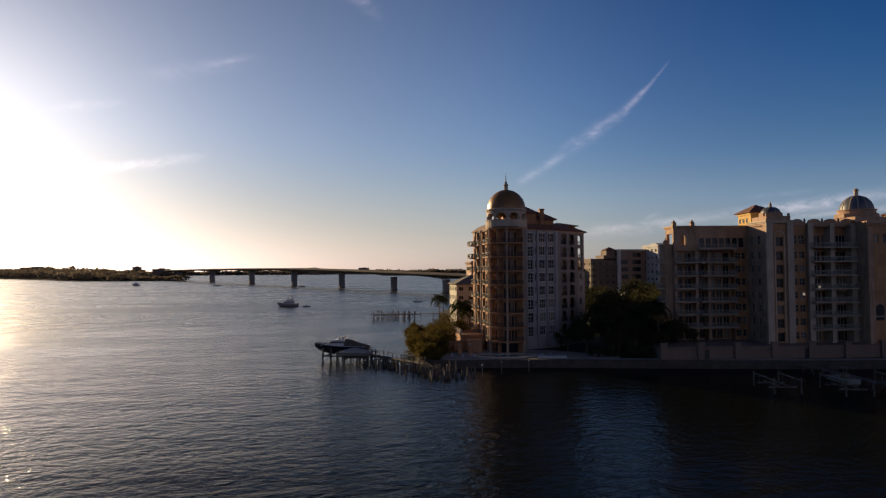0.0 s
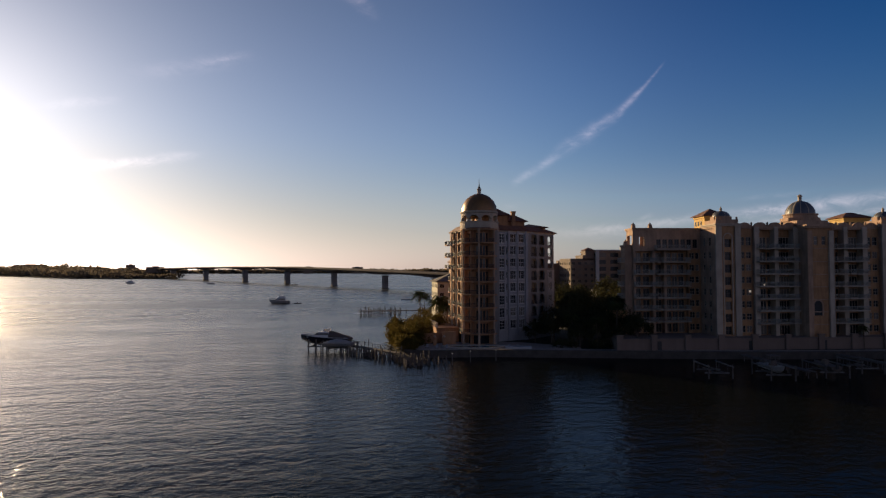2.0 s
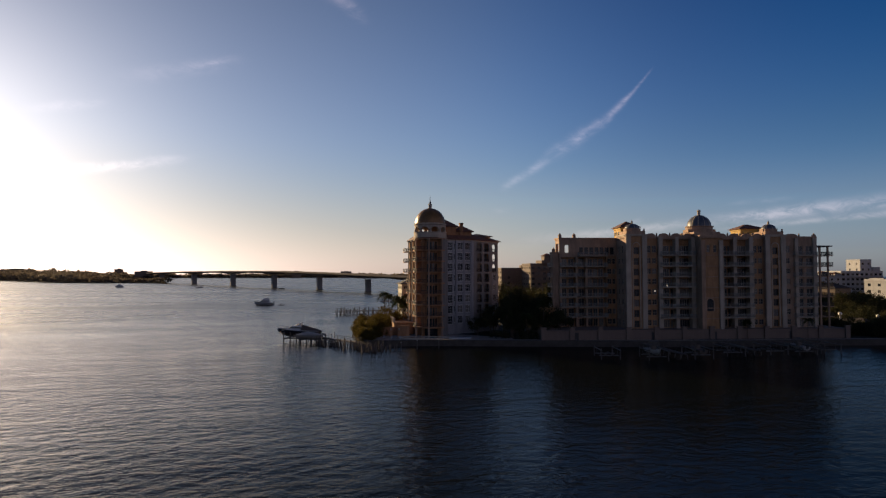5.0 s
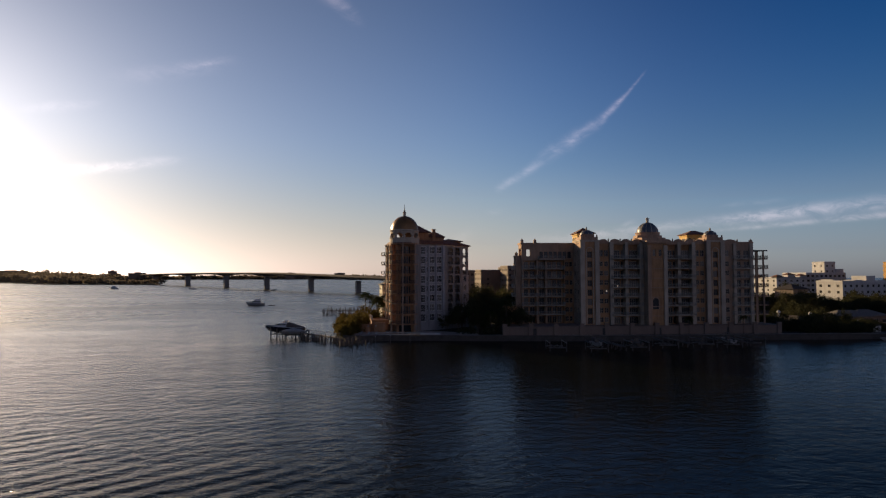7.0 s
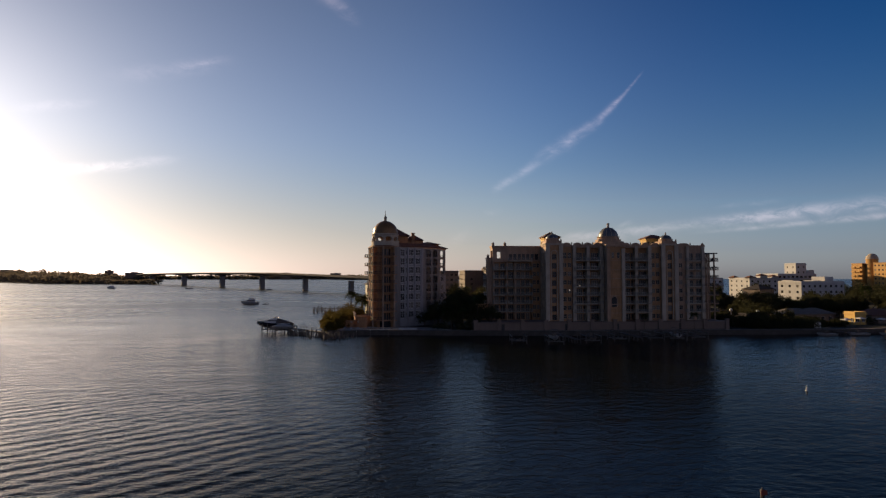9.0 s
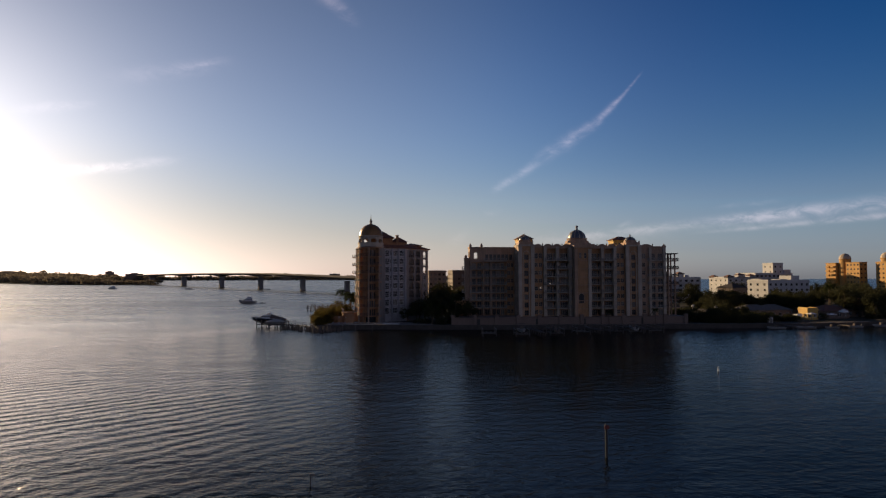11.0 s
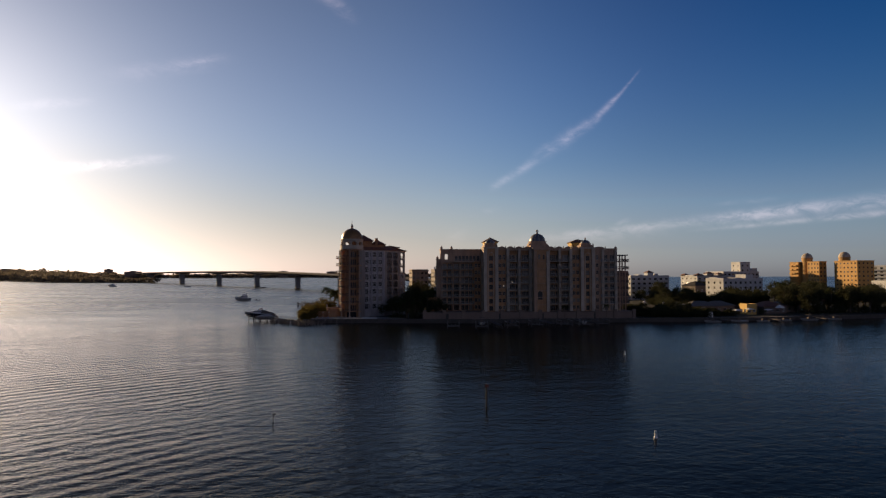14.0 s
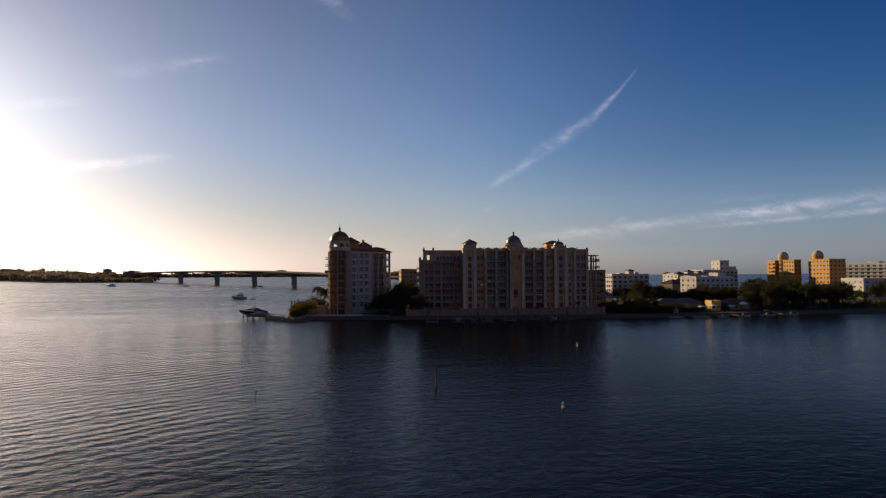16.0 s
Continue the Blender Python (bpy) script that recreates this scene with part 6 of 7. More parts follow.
hedge = s
for k in range(44):
    x = 172 + 6.6 * k + rnd.uniform(-1.5, 1.5)
    yy = 107 + (0 if x < 205 else min(11.0, (x - 205) * 0.2)) - max(0, x - 330) * 0.09
    if 197 < x < 247:
        continue
    copy_thing(hedge, pose(x, yy + rnd.uniform(0.6, 3.0), LAND, 0, 0, rnd.uniform(-12, 12)) @ Matrix.Diagonal((1.3, 1.6, rnd.uniform(1.0, 2.2), 1)))


# ---- docks ----
def piles(parent, pts, top, r=0.10):
    for x, y in pts:
        h = top - 0.2 + 2.0 * noise.noise((x * 1.7, y * 1.3, 2.0))
        lx, ly = 0.35 * noise.noise((x * 2.9, y * 1.1, 5.0)), 0.35 * noise.noise((x * 1.3, y * 2.7, 9.0))
        rr = r * (1.0 + 0.5 * noise.noise((x * 3.1, y * 3.3, 1.0)))
        part("mooring_post", Geo().tube((x - lx, y - ly, -2.0), (x + lx, y + ly, h), rr * 1.1, rr * 0.9, 7).tube((x + lx, y + ly, h), (x + lx * 1.1, y + ly * 1.1, h + 0.12), rr * 0.9, rr * 0.3, 7), M["timber"], parent)


def dock(name, x0, y0, x1, y1, w, top, label, step=3.0, rail=False, extra=(), thick=0.11):
    ln = math.hypot(x1 - x0, y1 - y0)
    ob = thing(name, pose(x0, y0, 0, 0, 0, math.degrees(math.atan2(y1 - y0, x1 - x0))), label, "dock")
    n = max(2, int(ln / 0.32))
    bw = ln / n
    mesh = Geo().box(0, bw - 0.03, -w / 2, w / 2, -0.05, 0.0).mesh("plank", M["timber"])
    for k in range(min(n, 120)):
        o = new("plank", mesh)
        o.parent = ob
        o.matrix_basis = pose(bw * k, 0.02 * math.sin(k * 2.3), top + 0.006 * math.sin(k * 1.7))
    if n > 120:
        part("plank_run", Geo().box(bw * 120, ln, -w / 2, w / 2, top - 0.05, top), M["timber"], ob)
    for y in (-w / 2 + 0.15, w / 2 - 0.25):
        part("stringer", Geo().box(0, ln, y, y + 0.12, top - 0.3, top - 0.055), M["timber"], ob)
    pts = []
    k = 0.2
    while k < ln:
        pts += [(k, -w / 2 - 0.1), (k, w / 2 + 0.1)]
        k += step
    piles(ob, pts, top + 0.6)
    if extra:
        piles(ob, extra, top + 1.1, thick)
    if rail:
        part("handrail", Geo().box(0, ln, w / 2 + 0.02, w / 2 + 0.12, top + 0.95, top + 1.05).box(0, ln, w / 2 + 0.04, w / 2 + 0.1, top + 0.5, top + 0.56), M["timber"], ob)
    return ob


rnd = random.Random(5)
dock("timber_dock", 3.5, 149.0, 17.2, 126.5, 1.8, 1.35, "weathered grey timber dock with many leaning mooring piles", 1.7, True)
ex = [(14 + 0.31 * k + rnd.uniform(-0.4, 0.4), rnd.uniform(-11, 7)) for k in range(62)]
dock("timber_pier", 45, 270, 12, 270, 1.8, 2.2, "weathered timber pier with a cluster of old piles at its head", 5.5, False, ex, 0.11)
op = thing("old_pilings", pose(0, 0, 0), "crowded rows of weathered timber pilings in the shallows off the dock", "pilings")
rows = []
for k in range(125):
    t = (k + rnd.random()) / 125
    rows.append((6.0 + 15.0 * t + rnd.gauss(0, 1.3), 138.0 - 21.5 * t + rnd.gauss(0, 2.2)))
rows += [(rnd.uniform(17, 27), rnd.uniform(113.5, 123.5)) for _ in range(46)]
piles(op, rows, 1.35, 0.17)
for k in range(5):
    x, y = 8.0 + 3.3 * k, 136.0 - 4.6 * k
    part("cross_beam", Geo().tube((x - 2.4, y - 1.2, 1.0), (x + 2.2, y + 1.4, 1.1), 0.11, 0.11, 6), M["timber"], op)
for x, y in ((27.7, 115.3), (32.4, 118.5), (38.5, 119.5)):
    sp = thing("mooring_pile", pose(x, y, 0), "lone timber mooring pile with a pale cap off the sea wall", "mooring pile", "lone mooring piles")
    part("post", Geo().tube((0, 0, -2), (0.03, 0, 2.3), 0.14, 0.12, 7), M["timber"], sp)
    part("cap", Geo().lathe([(0.17, 2.28), (0.15, 2.4), (0.0, 2.62)], 8, 0.03, 0), M["hullgrey"], sp)


def boat_lift(x, y, turn):
    """Four piles, two cradle beams and their cables, by a finger pier."""
    ob = thing("boat_lift", pose(x, y, 0, 0, 0, turn), "steel-beamed boat lift on four timber piles off the sea wall", "boat lift", "boat lifts")
    for px in (-2.2, 2.2):
        for py in (-4.0, 4.0):
            part("mooring_post", Geo().tube((px, py, -2), (px, py, 2.5), 0.15, 0.13, 7).lathe([(0.15, 2.5), (0.02, 2.8)], 7, px, py), M["timber"], ob)
        part("top_beam", Geo().box(px - 0.1, px + 0.1, -4.3, 4.3, 2.2, 2.4), M["steel"], ob)
    for py in (-2.2, 2.2):
        part("cradle_beam", Geo().box(-2.3, 2.3, py - 0.1, py + 0.1, 0.75, 1.0), M["steel"], ob)
        for px in (-2.0, 2.0):
            part("cable", Geo().tube((px, py, 0.9), (px, py, 2.3), 0.025, 0.025, 4), M["steel"], ob)
    for px in (-0.8, 0.8):
        part("bunk", Geo().box(px - 0.12, px + 0.12, -3.2, 3.2, 1.0, 1.2), M["timber"], ob)
    return ob


# ---- boats ----
def hull_geo(ln, beam, height, bow_rise=0.35, n=14, deck=True):
    """A planing hull, bow towards +x, keel at z = 0."""
    g = Geo()
    rings = []
    for k in range(n + 1):
        t = k / n
        x = -ln / 2 + ln * t
        w = beam / 2 * (1 - max(0, (t - 0.45) / 0.55) ** 2.3) * (0.9 + 0.1 * min(1, t * 4))
        w = max(w, 0.02)
        top = height * (1 + bow_rise * t * t)
        keel = height * 0.02 + height * 0.85 * max(0, (t - 0.72) / 0.28) ** 2
        ch = keel + (top - keel) * 0.35
        rings.append([(x, 0, keel), (x, w * 0.78, ch), (x, w, top), (x, -w, top), (x, -w * 0.78, ch)])
    for a, b_ in zip(rings, rings[1:]):
        for i, j in ((0, 1), (1, 2), (3, 4), (4, 0)):
            g.poly(a[i], a[j], b_[j], b_[i])
        if deck:
            g.poly((a[2][0], a[2][1], a[2][2] - 0.06), (a[3][0], a[3][1], a[3][2] - 0.06), (b_[3][0], b_[3][1], b_[3][2] - 0.06), (b_[2][0], b_[2][1], b_[2][2] - 0.06))
    r = rings[0]
    g.poly(r[0], r[4], r[3], r[2], r[1])
    return g


def cabin(g, x0, x1, w, z0, z1, rake0=0.5, rake1=0.25):
    lo = [(x0, -w / 2, z0), (x1, -w / 2, z0), (x1, w / 2, z0), (x0, w / 2, z0)]
    k = 0.82
    hi = [(x0 + rake1, -w / 2 * k, z1), (x1 - rake0, -w / 2 * k, z1), (x1 - rake0, w / 2 * k, z1), (x0 + rake1, w / 2 * k, z1)]
    g.poly(*hi)
    for i in range(4):
        j = (i + 1) % 4
        g.poly(lo[i], lo[j], hi[j], hi[i])
    return g


def motor_yacht(m, ln, hull, label, name="motor_yacht", fly=True, z=-0.5, group=""):
    ob = thing(name, m, label, "boat", group)
    s = ln / 13.0
    part("hull", hull_geo(ln, 4.2 * s, 1.9 * s), M[hull], ob).matrix_basis = pose(0, 0, z)
    zd = z + 1.95 * s
    part("cabin", cabin(Geo(), -4.2 * s, 2.6 * s, 3.2 * s, zd, zd + 1.5 * s, 1.8 * s, 0.3 * s), M["hullwhite"], ob)
    part("cabin_windows", cabin(Geo(), -3.9 * s, 2.25 * s, 3.24 * s, zd + 0.55 * s, zd + 1.15 * s, 0.75 * s, 0.1 * s), M["tint"], ob)
    if fly:
        part("flybridge", cabin(Geo(), -3.4 * s, 0.4 * s, 2.6 * s, zd + 1.5 * s, zd + 2.2 * s, 0.7 * s, 0.1 * s), M["hullwhite"], ob)
        part("bimini_top", Geo().box(-3.6 * s, 0.0, -1.2 * s, 1.2 * s, zd + 3.5 * s, zd + 3.6 * s), M["canvas"], ob)
        for px in (-3.2, -0.3):
            for py in (-1.1, 1.1):
                part("top_post", Geo().tube((px * s, py * s, zd + 2.1 * s), (px * s, py * s, zd + 3.5 * s), 0.05, 0.05, 5), M["steel"], ob)
        part("mast", Geo().tube((-2.4 * s, 0, zd + 3.6 * s), (-2.7 * s, 0, zd + 5.0 * s), 0.05, 0.03, 5), M["steel"], ob)
    g = Geo()
    for side in (-1, 1):
        pts = [Vector((1.5 * s, side * 1.95 * s, zd + 0.75 * s)), Vector((4.2 * s, side * 1.45 * s, zd + 0.95 * s)), Vector((6.2 * s, side * 0.2 * s, zd + 1.25 * s))]
        for a, b_ in zip(pts, pts[1:]):
            g.tube(a, b_, 0.03, 0.03, 4)
        for a in pts:
            g.tube(a, a - Vector((0, 0, 0.7 * s)), 0.025, 0.025, 4)
    part("bow_rail", g, M["steel"], ob)
    return ob


def skiff(m, ln, label, hull="hullwhite", top=True, name="motorboat", group="small motorboats"):
    ob = thing(name, m, label, "boat", group)
    part("hull", hull_geo(ln, ln * 0.33, ln * 0.13, 0.4, 10), M[hull], ob).matrix_basis = pose(0, 0, -0.2)
    z = ln * 0.13 - 0.2
    part("console", cabin(Geo(), -ln * 0.08, ln * 0.08, ln * 0.13, z, z + 0.9, 0.25, 0.05), M["hullwhite" if hull == "hullwhite" else "canvas"], ob)
    part("outboard", Geo().box(-ln * 0.5 - 0.35, -ln * 0.5 + 0.05, -0.2, 0.2, z - 0.4, z + 0.55), M["iron"], ob)
    if top:
        part("t_top", Geo().box(-ln * 0.14, ln * 0.14, -ln * 0.12, ln * 0.12, z + 1.9, z + 1.97), M["canvas"], ob)
        for px in (-0.1, 0.1):
            for py in (-0.1, 0.1):
                part("top_post", Geo().tube((px * ln, py * ln, z), (px * ln, py * ln, z + 1.9), 0.03, 0.03, 4), M["steel"], ob)
    return ob


# large boat raised on its lift at the dock head
def tarpaulin(stations):
    """A cover draped over a ridge: stations of (x, half width, edge height, ridge height)."""
    g = Geo()
    rings = []
    for x, w, ze, zr in stations:
        rings.append([(x, -w, ze), (x, -w * 0.93, ze + (zr - ze) * 0.45), (x, -w * 0.45, ze + (zr - ze) * 0.88), (x, 0, zr),
                      (x, w * 0.45, ze + (zr - ze) * 0.88), (x, w * 0.93, ze + (zr - ze) * 0.45), (x, w, ze)])
    for p, q in zip(rings, rings[1:]):
        for i in range(6):
            g.poly(p[i], p[i + 1], q[i + 1], q[i])
    g.poly(*rings[0])
    g.poly(*reversed(rings[-1]))
    return g


BOAT = pose(-0.1, 146.6, 0, 0, 0, 163)
cr = thing("cabin_cruiser", BOAT, "navy-hulled cabin cruiser with white wheelhouse, raised on its lift", "boat")
part("hull", hull_geo(13.2, 4.0, 1.75, 0.42, 18), M["hullnavy"], cr).matrix_basis = pose(0, 0, 1.45)
for side in (-1, 1):
    g = Geo()
    for k in range(19):
        t = k / 18
        w = 2.0 * (1 - max(0, (t - 0.45) / 0.55) ** 2.3) * (0.9 + 0.1 * min(1, t * 4)) + 0.03
        x, z = -6.6 + 13.2 * t, 1.45 + 1.75 * (1 + 0.42 * t * t)
        g.v.extend([(x, side * w, z - 0.07), (x, side * (w + 0.07), z), (x, side * w, z + 0.07)])
        if k:
            i = 3 * k
            g.f.extend([(i - 3, i, i + 1, i - 2), (i - 2, i + 1, i + 2, i - 1)])
    part("rub_rail", g, M["hullwhite"], cr)
part("foredeck", cabin(Geo(), 0.6, 5.0, 2.2, 3.3, 3.95, 2.2, 0.1), M["hullwhite"], cr)
part("wheelhouse", cabin(Geo(), -1.4, 2.9, 2.9, 3.35, 4.75, 1.5, 0.2), M["hullwhite"], cr)
part("wheelhouse_windows", cabin(Geo(), -1.2, 2.55, 2.94, 3.95, 4.5, 0.6, 0.1), M["tint"], cr)
part("radar_arch", Geo().tube((-0.9, -1.2, 4.6), (-1.1, -1.1, 5.5), 0.07, 0.06, 6).tube((-0.9, 1.2, 4.6), (-1.1, 1.1, 5.5), 0.07, 0.06, 6).tube((-1.1, -1.1, 5.5), (-1.1, 1.1, 5.5), 0.07, 0.07, 6), M["hullwhite"], cr)
for x, h in ((0.2, 5.35), (-0.6, 5.5)):
    part("flybridge_seat", Geo().box(x - 0.25, x + 0.25, -0.6, 0.6, 4.7, h), M["hullwhite"], cr)
part("antenna", Geo().tube((-1.1, 0.4, 5.5), (-2.3, 0.4, 6.3), 0.025, 0.015, 4), M["steel"], cr)
tagged(part("bow_rail", Geo().tube((2.2, -1.7, 4.15), (4.6, -1.2, 4.35), 0.03, 0.03, 4).tube((4.6, -1.2, 4.35), (6.5, 0, 4.6), 0.03, 0.03, 4)
            .tube((2.2, 1.7, 4.15), (4.6, 1.2, 4.35), 0.03, 0.03, 4).tube((4.6, 1.2, 4.35), (6.5, 0, 4.6), 0.03, 0.03, 4), M["steel"], cr), "steel bow rail")
solid("boat_cover", tarpaulin([(-1.2, 1.75, 3.2, 4.85), (-2.4, 2.02, 3.1, 4.75), (-4.2, 2.05, 3.05, 4.1), (-6.0, 1.95, 3.0, 3.6), (-6.9, 1.8, 2.6, 3.1)]), M["canvas"],
      "grey canvas boat cover sagging over the cruiser's stern", "boat cover", m=BOAT @ pose(0, 0, 0.02))
lift = thing("boat_lift", BOAT, "heavy timber boat lift carrying the cruiser", "boat lift", "boat lifts")
for py in (-2.7, 2.7):
    for px in (-4.8, -1.6, 1.6, 3.6):
        part("mooring_post", Geo().tube((px, py, -2), (px, py, 2.6 + 0.35 * math.sin(px * 3 + py)), 0.2, 0.18, 7), M["timber"], lift)
    part("top_beam", Geo().box(-5.2, 4.0, py - 0.14, py + 0.14, 0.95, 1.25), M["timber"], lift)
for px in (-3.6, -0.6, 2.4):
    part("cradle_beam", Geo().box(px - 0.14, px + 0.14, -2.7, 2.7, 1.25, 1.5), M["timber"], lift)


# boats out on the bay
motor_yacht(pose(-33.5, 384, 0, 0, 0, 172) @ Matrix.Diagonal((1, 1, 1.35, 1)), 12.5, "hullgrey", "grey-white trawler yacht with a dark canopy moored on the bay")
skiff(pose(-22.5, 380, 0, 0, 0, 175), 4.2, "small grey dinghy moored behind the trawler yacht", "canvas", False, "dinghy", "")
motor_yacht(pose(-326, 1050, 0, 0, 0, 150), 17.5, "hullwhite", "white sport-fishing boat under way far across the bay", "fishing_boat")
skiff(pose(-190, 985, 0, 0, 0, 190), 12.0, "white motorboat crossing the bay near the bridge", "hullwhite", True)
skiff(pose(-58, 880, 0, 0, 0, 10), 9.0, "dark motorboat crossing the bay near the bridge", "hullnavy", True)
sb = thing("sailboat", pose(49, 420, 0, 0, 0, 170) @ Matrix.Diagonal((0.7, 0.7, 0.7, 1)), "white sailboat with short bare mast and blue cover at anchor", "sailboat")
part("hull", hull_geo(10.5, 3.0, 1.3, 0.3), M["hullwhite"], sb).matrix_basis = pose(0, 0, -0.35)
part("cabin", cabin(Geo(), -2.0, 1.8, 1.8, 0.95, 1.6, 0.8, 0.2), M["hullwhite"], sb)
part("boom_cover", Geo().tube((0.6, 0, 2.5), (-4.0, 0, 2.4), 0.22, 0.16, 7), M["teal"], sb)
part("mast", Geo().tube((0.8, 0, 0.9), (0.8, 0, 6.2), 0.09, 0.06, 6), M["steel"], sb)
part("stay", Geo().tube((0.8, 0, 6.1), (5.0, 0, 1.2), 0.015, 0.015, 3).tube((0.8, 0, 6.1), (-4.9, 0, 1.1), 0.015, 0.015, 3), M["steel"], sb)

# lifts and finger docks off the sea wall of the long building
base = boat_lift(75, 92.5, -12)
copy_thing(base, pose(3.4, 140.6, 0, 0, 0, 73))
skiff(pose(3.4, 140.6, 1.4, 0, 0, 343), 8.0, "pale grey open motorboat raised beside the cruiser at the dock", "hullgrey", False)
solid("boat_cover", tarpaulin([(3.2, 0.5, 2.3, 2.6), (1.6, 1.2, 2.2, 3.1), (-0.6, 1.35, 2.15, 3.3), (-2.6, 1.35, 2.15, 2.9), (-3.9, 1.25, 2.1, 2.5)]), M["hullgrey"],
      "pale canvas cover over the small motorboat", "boat cover", m=pose(3.4, 140.6, 0.03, 0, 0, 343))
for x, y, r in ((85, 88.5, -12), (97, 89.5, -10), (107.5, 92.5, -10), (119.5, 93, -8), (126, 91, -8), (134.5, 93, -6)):
    copy_thing(base, pose(x, y, 0, 0, 0, r))
for x0, y0, x1, y1 in ((91.5, 86, 94, 111), (113.5, 89.5, 115.5, 107.5), (130.5, 89.5, 132, 106)):
    dock("finger_dock", x0, y0, x1, y1, 1.5, 1.35, "narrow timber finger dock off the sea wall", 3.2, False)
skiff(pose(85, 88.5, 1.35, 0, 0, 258), 8.5, "grey-white open motorboat raised on a boat lift", "hullgrey", True, "motorboat", "boats on lifts")
skiff(pose(97, 89.5, 1.35, 0, 0, 80), 7.5, "grey-white open motorboat raised on a boat lift", "canvas", False, "motorboat", "boats on lifts")
skiff(pose(126, 91, 1.35, 0, 0, 82), 7.0, "grey-white open motorboat raised on a boat lift", "hullgrey", True, "motorboat", "boats on lifts")

# marks and buoys
def buoy(x, y):
    ob = thing("mooring_buoy", pose(x, y, 0), "small white spar buoy with a blue band floating on the bay", "buoy", "white buoys")
    part("float", Geo().lathe([(0.0, -0.4), (0.32, -0.3), (0.36, 0.15), (0.22, 0.35)], 12), M["hullwhite"], ob, smooth=True)
    part("spar", Geo().lathe([(0.22, 0.33), (0.21, 1.25), (0.17, 1.32), (0.0, 1.34)], 12), M["hullwhite"], ob)
    part("band", Geo().lathe([(0.225, 0.95), (0.222, 1.1)], 12), M["teal"], ob)
    return ob


for bx, by in ((65.7, -69.2), (100.3, 6.0)):
    bu = buoy(bx, by)
    bu.matrix_basis = pose(bx, by, 0) @ Matrix.Diagonal((0.68, 0.68, 0.68, 1))
mk = thing("channel_marker", pose(50.1, -47.5, 0), "dark timber channel post with a red top board", "channel marker")
part("post", Geo().tube((0, 0, -3), (0, 0, 3.3), 0.17, 0.15, 8), M["iron"], mk)
part("board", Geo().prism([(-0.28, -0.2), (0.28, -0.2), (0.28, -0.16), (-0.28, -0.16)], 3.05, 3.45), M["red"], mk)
part("cap", Geo().lathe([(0.2, 3.3), (0.16, 3.45), (0.01, 3.6)], 8), M["iron"], mk)
pl = thing("stake", pose(18.9, -50.8, 0), "thin dark stake with a cross board standing in the bay", "stake")
part("post", Geo().tube((0, 0, -3), (0.05, 0, 1.15), 0.07, 0.06, 6), M["timber"], pl)
part("board", Geo().box(-0.05, 0.4, -0.05, -0.02, 0.9, 1.1), M["timber"], pl)


# ---- houses and boats along the right-hand shore ----
def cottage(x, y, turn, w, d, h, wall, roof, label):
    ob = block("cottage", x, y, turn, w, d, h, 1 if h < 5.5 else 2, label, wall, max(2, int(w / 3.2)), 2, roof=roof, group="shore cottages", category="house")
    return ob


cottage(204, 133, -6, 14, 9, 5.0, "tan", "greyhip", "low tan shore cottage under a grey hipped roof")
cottage(217, 138, -4, 13, 9, 4.8, "tan", "greyhip", "low brown shore cottage under a grey hipped roof")
cottage(237, 128, 4, 13, 10, 4.6, "umber", "hip", "low brown cottage under a red tiled roof")
cottage(250, 134, 6, 12, 9, 4.8, "tan", "greyhip", "low white shore cottage under a grey hipped roof")
cottage(262, 134, 8, 16, 10, 7.0, "tan", "hip", "two-storey tan shore house under a red tiled roof")
cottage(352, 128, 4, 15, 9, 5.0, "tan", "greyhip", "low white shore cottage under a grey hipped roof")
cottage(375, 126, 2, 14, 9, 5.2, "sand", "greyhip", "low sand-coloured cottage under a grey roof")
cottage(398, 124, 2, 16, 10, 6.8, "white", "hip", "white two-storey shore house under a red tiled roof")
cottage(236, 158, 6, 16, 12, 6.5, "tan", "hip", "tan house under a red tiled roof among trees")
cottage(278, 250, 12, 12, 12, 12.4, "umber", "dark", "dark brown house showing over the trees")
cottage(221.5, 121, -3, 4.8, 5.5, 5.4, "yellow", "flat", "small yellow shore house glowing in the low sun")
for i, (x, y, ln, r) in enumerate(((186, 96, 8, 170), (197, 94.5, 9, 175), (208, 94, 7, 182), (219, 95, 8, 185), (232, 96, 9, 178), (246, 97.5, 8, 184), (330, 101, 9, 175), (372, 101, 8, 180))):
    skiff(pose(x, y, 0, 0, 0, r), ln * 0.85, "grey-white motorboat tied up at the shore dock", "hullgrey", i % 2 == 0, "motorboat", "boats at the shore")
for x0, y0, x1, y1 in ((191, 92, 192, 101), (214, 91, 214.5, 100), (238, 92.5, 238, 102), (340, 97, 340, 106)):
    dock("finger_dock", x0, y0, x1, y1, 1.4, 1.2, "narrow timber finger dock off the sea wall", 3.0)
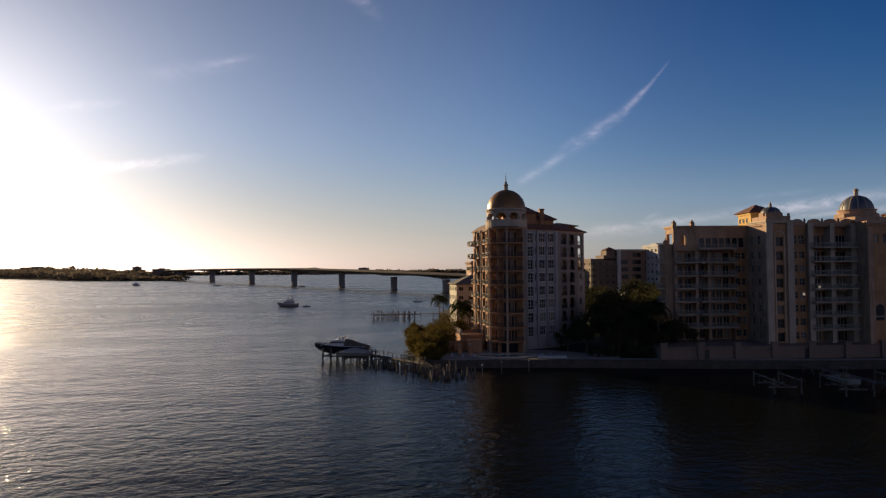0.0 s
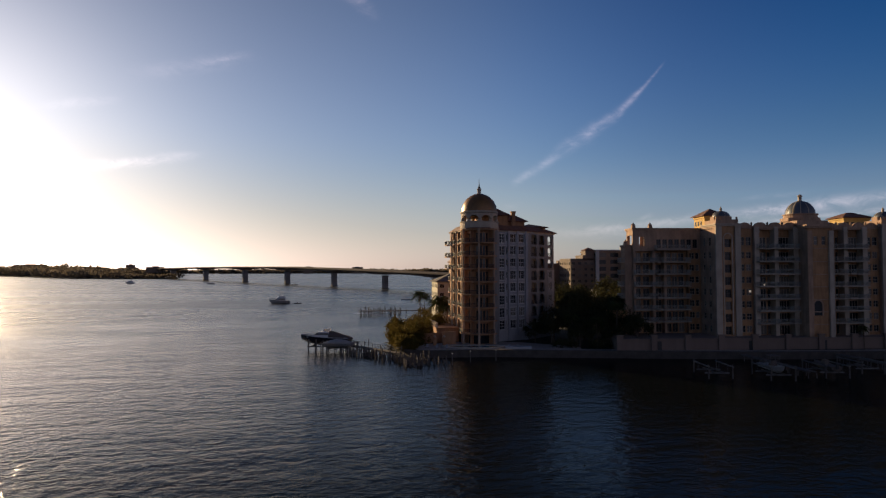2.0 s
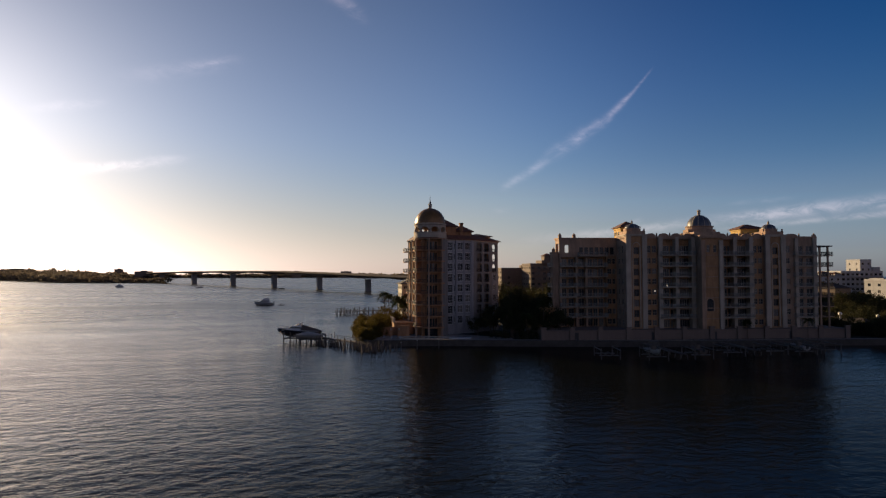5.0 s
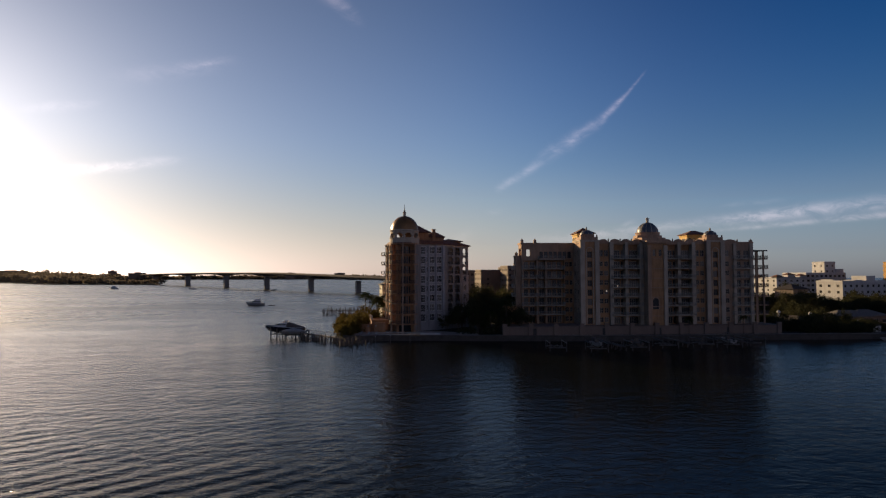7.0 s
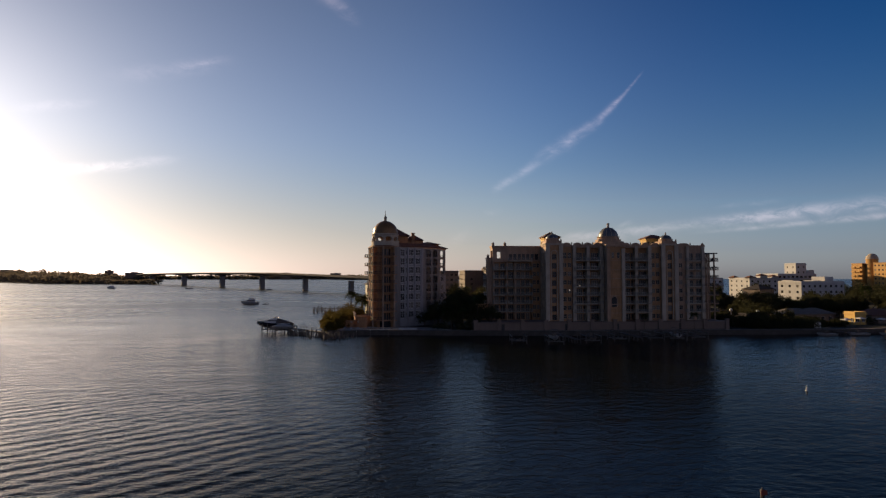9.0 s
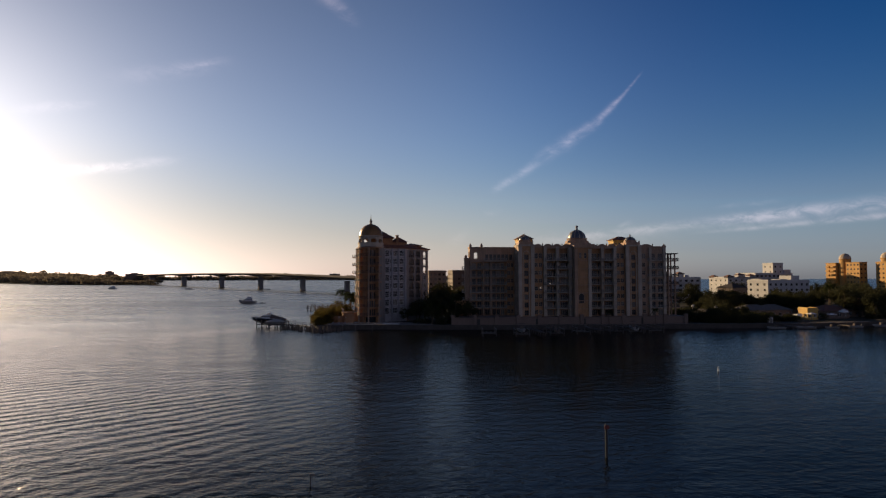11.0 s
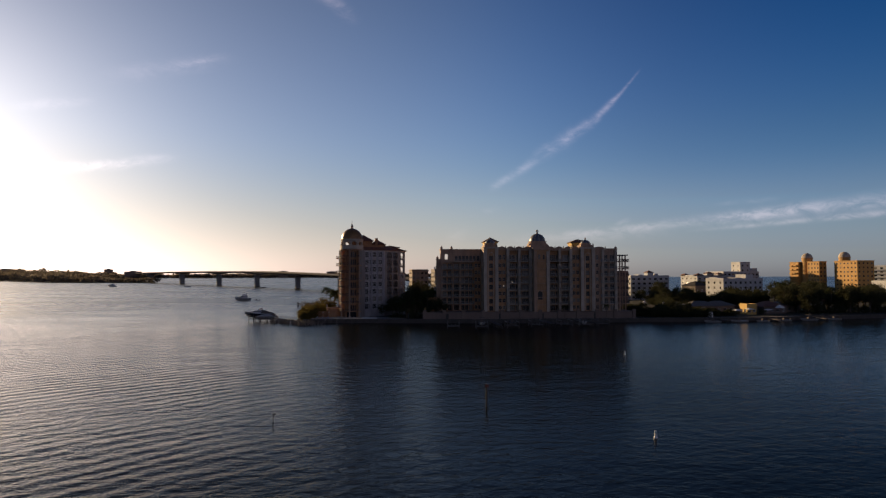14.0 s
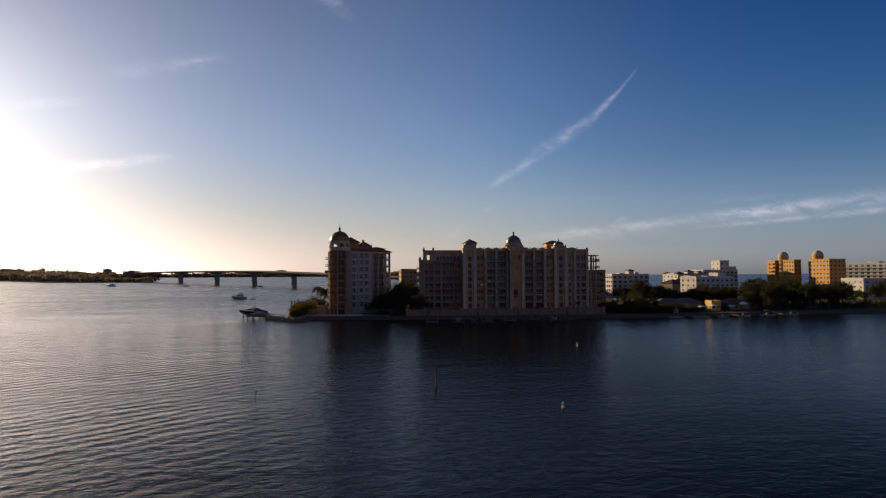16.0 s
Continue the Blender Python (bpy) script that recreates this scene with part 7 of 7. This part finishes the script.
# low garage with pale vents on its roof, behind the thicket
ga = block("garage", 175.5, 125, 4, 10, 14, 3.6, 1, "low brown garage under a dark shingled roof behind the thicket", "umber", 3, 0, roof="dark", category="garage")
for x, y in ((-1.0, 5.6), (1.2, -6.2)):
    part("roof_vent", Geo().lathe([(0.3, 3.6), (0.3, 6.7), (0.62, 6.75), (0.6, 7.3), (0.35, 7.6), (0.0, 7.7)], 12, x, y), M["hullwhite"], ga, "round white roof vent", smooth=True)


# pale canvas canopies and a white shed in the shore gardens
def canopy(x, y, turn, w, d, h, rise, label):
    """Four posts under a sagging canvas roof with a short valance."""
    ob = thing("canopy", pose(x, y, LAND, 0, 0, turn), label, "canopy", "garden canopies")
    g = Geo()
    n = 6
    for i in range(n):
        for j in range(n):
            q = []
            for a, b in ((i, j), (i + 1, j), (i + 1, j + 1), (i, j + 1)):
                u, v = 2 * a / n - 1, 2 * b / n - 1
                q.append((u * w / 2, v * d / 2, h + rise * (1 - max(abs(u), abs(v))) ** 0.8))
            g.poly(*q)
    g.box(-w / 2, w / 2, -d / 2 - 0.03, -d / 2, h - 0.25, h).box(-w / 2 - 0.03, -w / 2, -d / 2, d / 2, h - 0.25, h)
    part("canvas", g, M["hullwhite"], ob)
    for px in (-w / 2 + 0.1, w / 2 - 0.1):
        for py in (-d / 2 + 0.1, d / 2 - 0.1):
            part("post", Geo().tube((px, py, -0.2), (px, py, h - 0.02), 0.05, 0.05, 6), M["steel"], ob)


for x, y, turn, w, d, h, rise, lab in ((210.0, 113.0, -4, 2.8, 2.6, 2.6, 0.5, "white canvas garden canopy behind the sea wall"),
                                       (216.6, 113.5, 3, 2.6, 2.4, 3.0, 0.4, "white canvas garden canopy beside the yellow house"),
                                       (227.0, 114.5, 6, 2.6, 2.4, 2.5, 0.4, "white canvas garden canopy beside the yellow house"),
                                       (236.5, 118.5, 0, 3.0, 3.0, 3.2, 1.3, "white peaked canvas tent in a shore garden")):
    canopy(x, y, turn, w, d, h, rise, lab)
sh = thing("garden_shed", pose(193.5, 108.6, LAND, 0, 0, -8), "small white garden shed behind the sea wall", "shed")
part("wall", Geo().box(-0.8, 0.8, -0.7, 0.7, -0.1, 2.1), M["hullwhite"], sh)
part("roof", Geo().hip(-0.8, 0.8, -0.7, 0.7, 2.1, 2.6, 0.15), M["greyroof"], sh)
part("door", Geo().box(-0.4, 0.4, -0.74, -0.703, 0.05, 1.85), M["hullgrey"], sh)
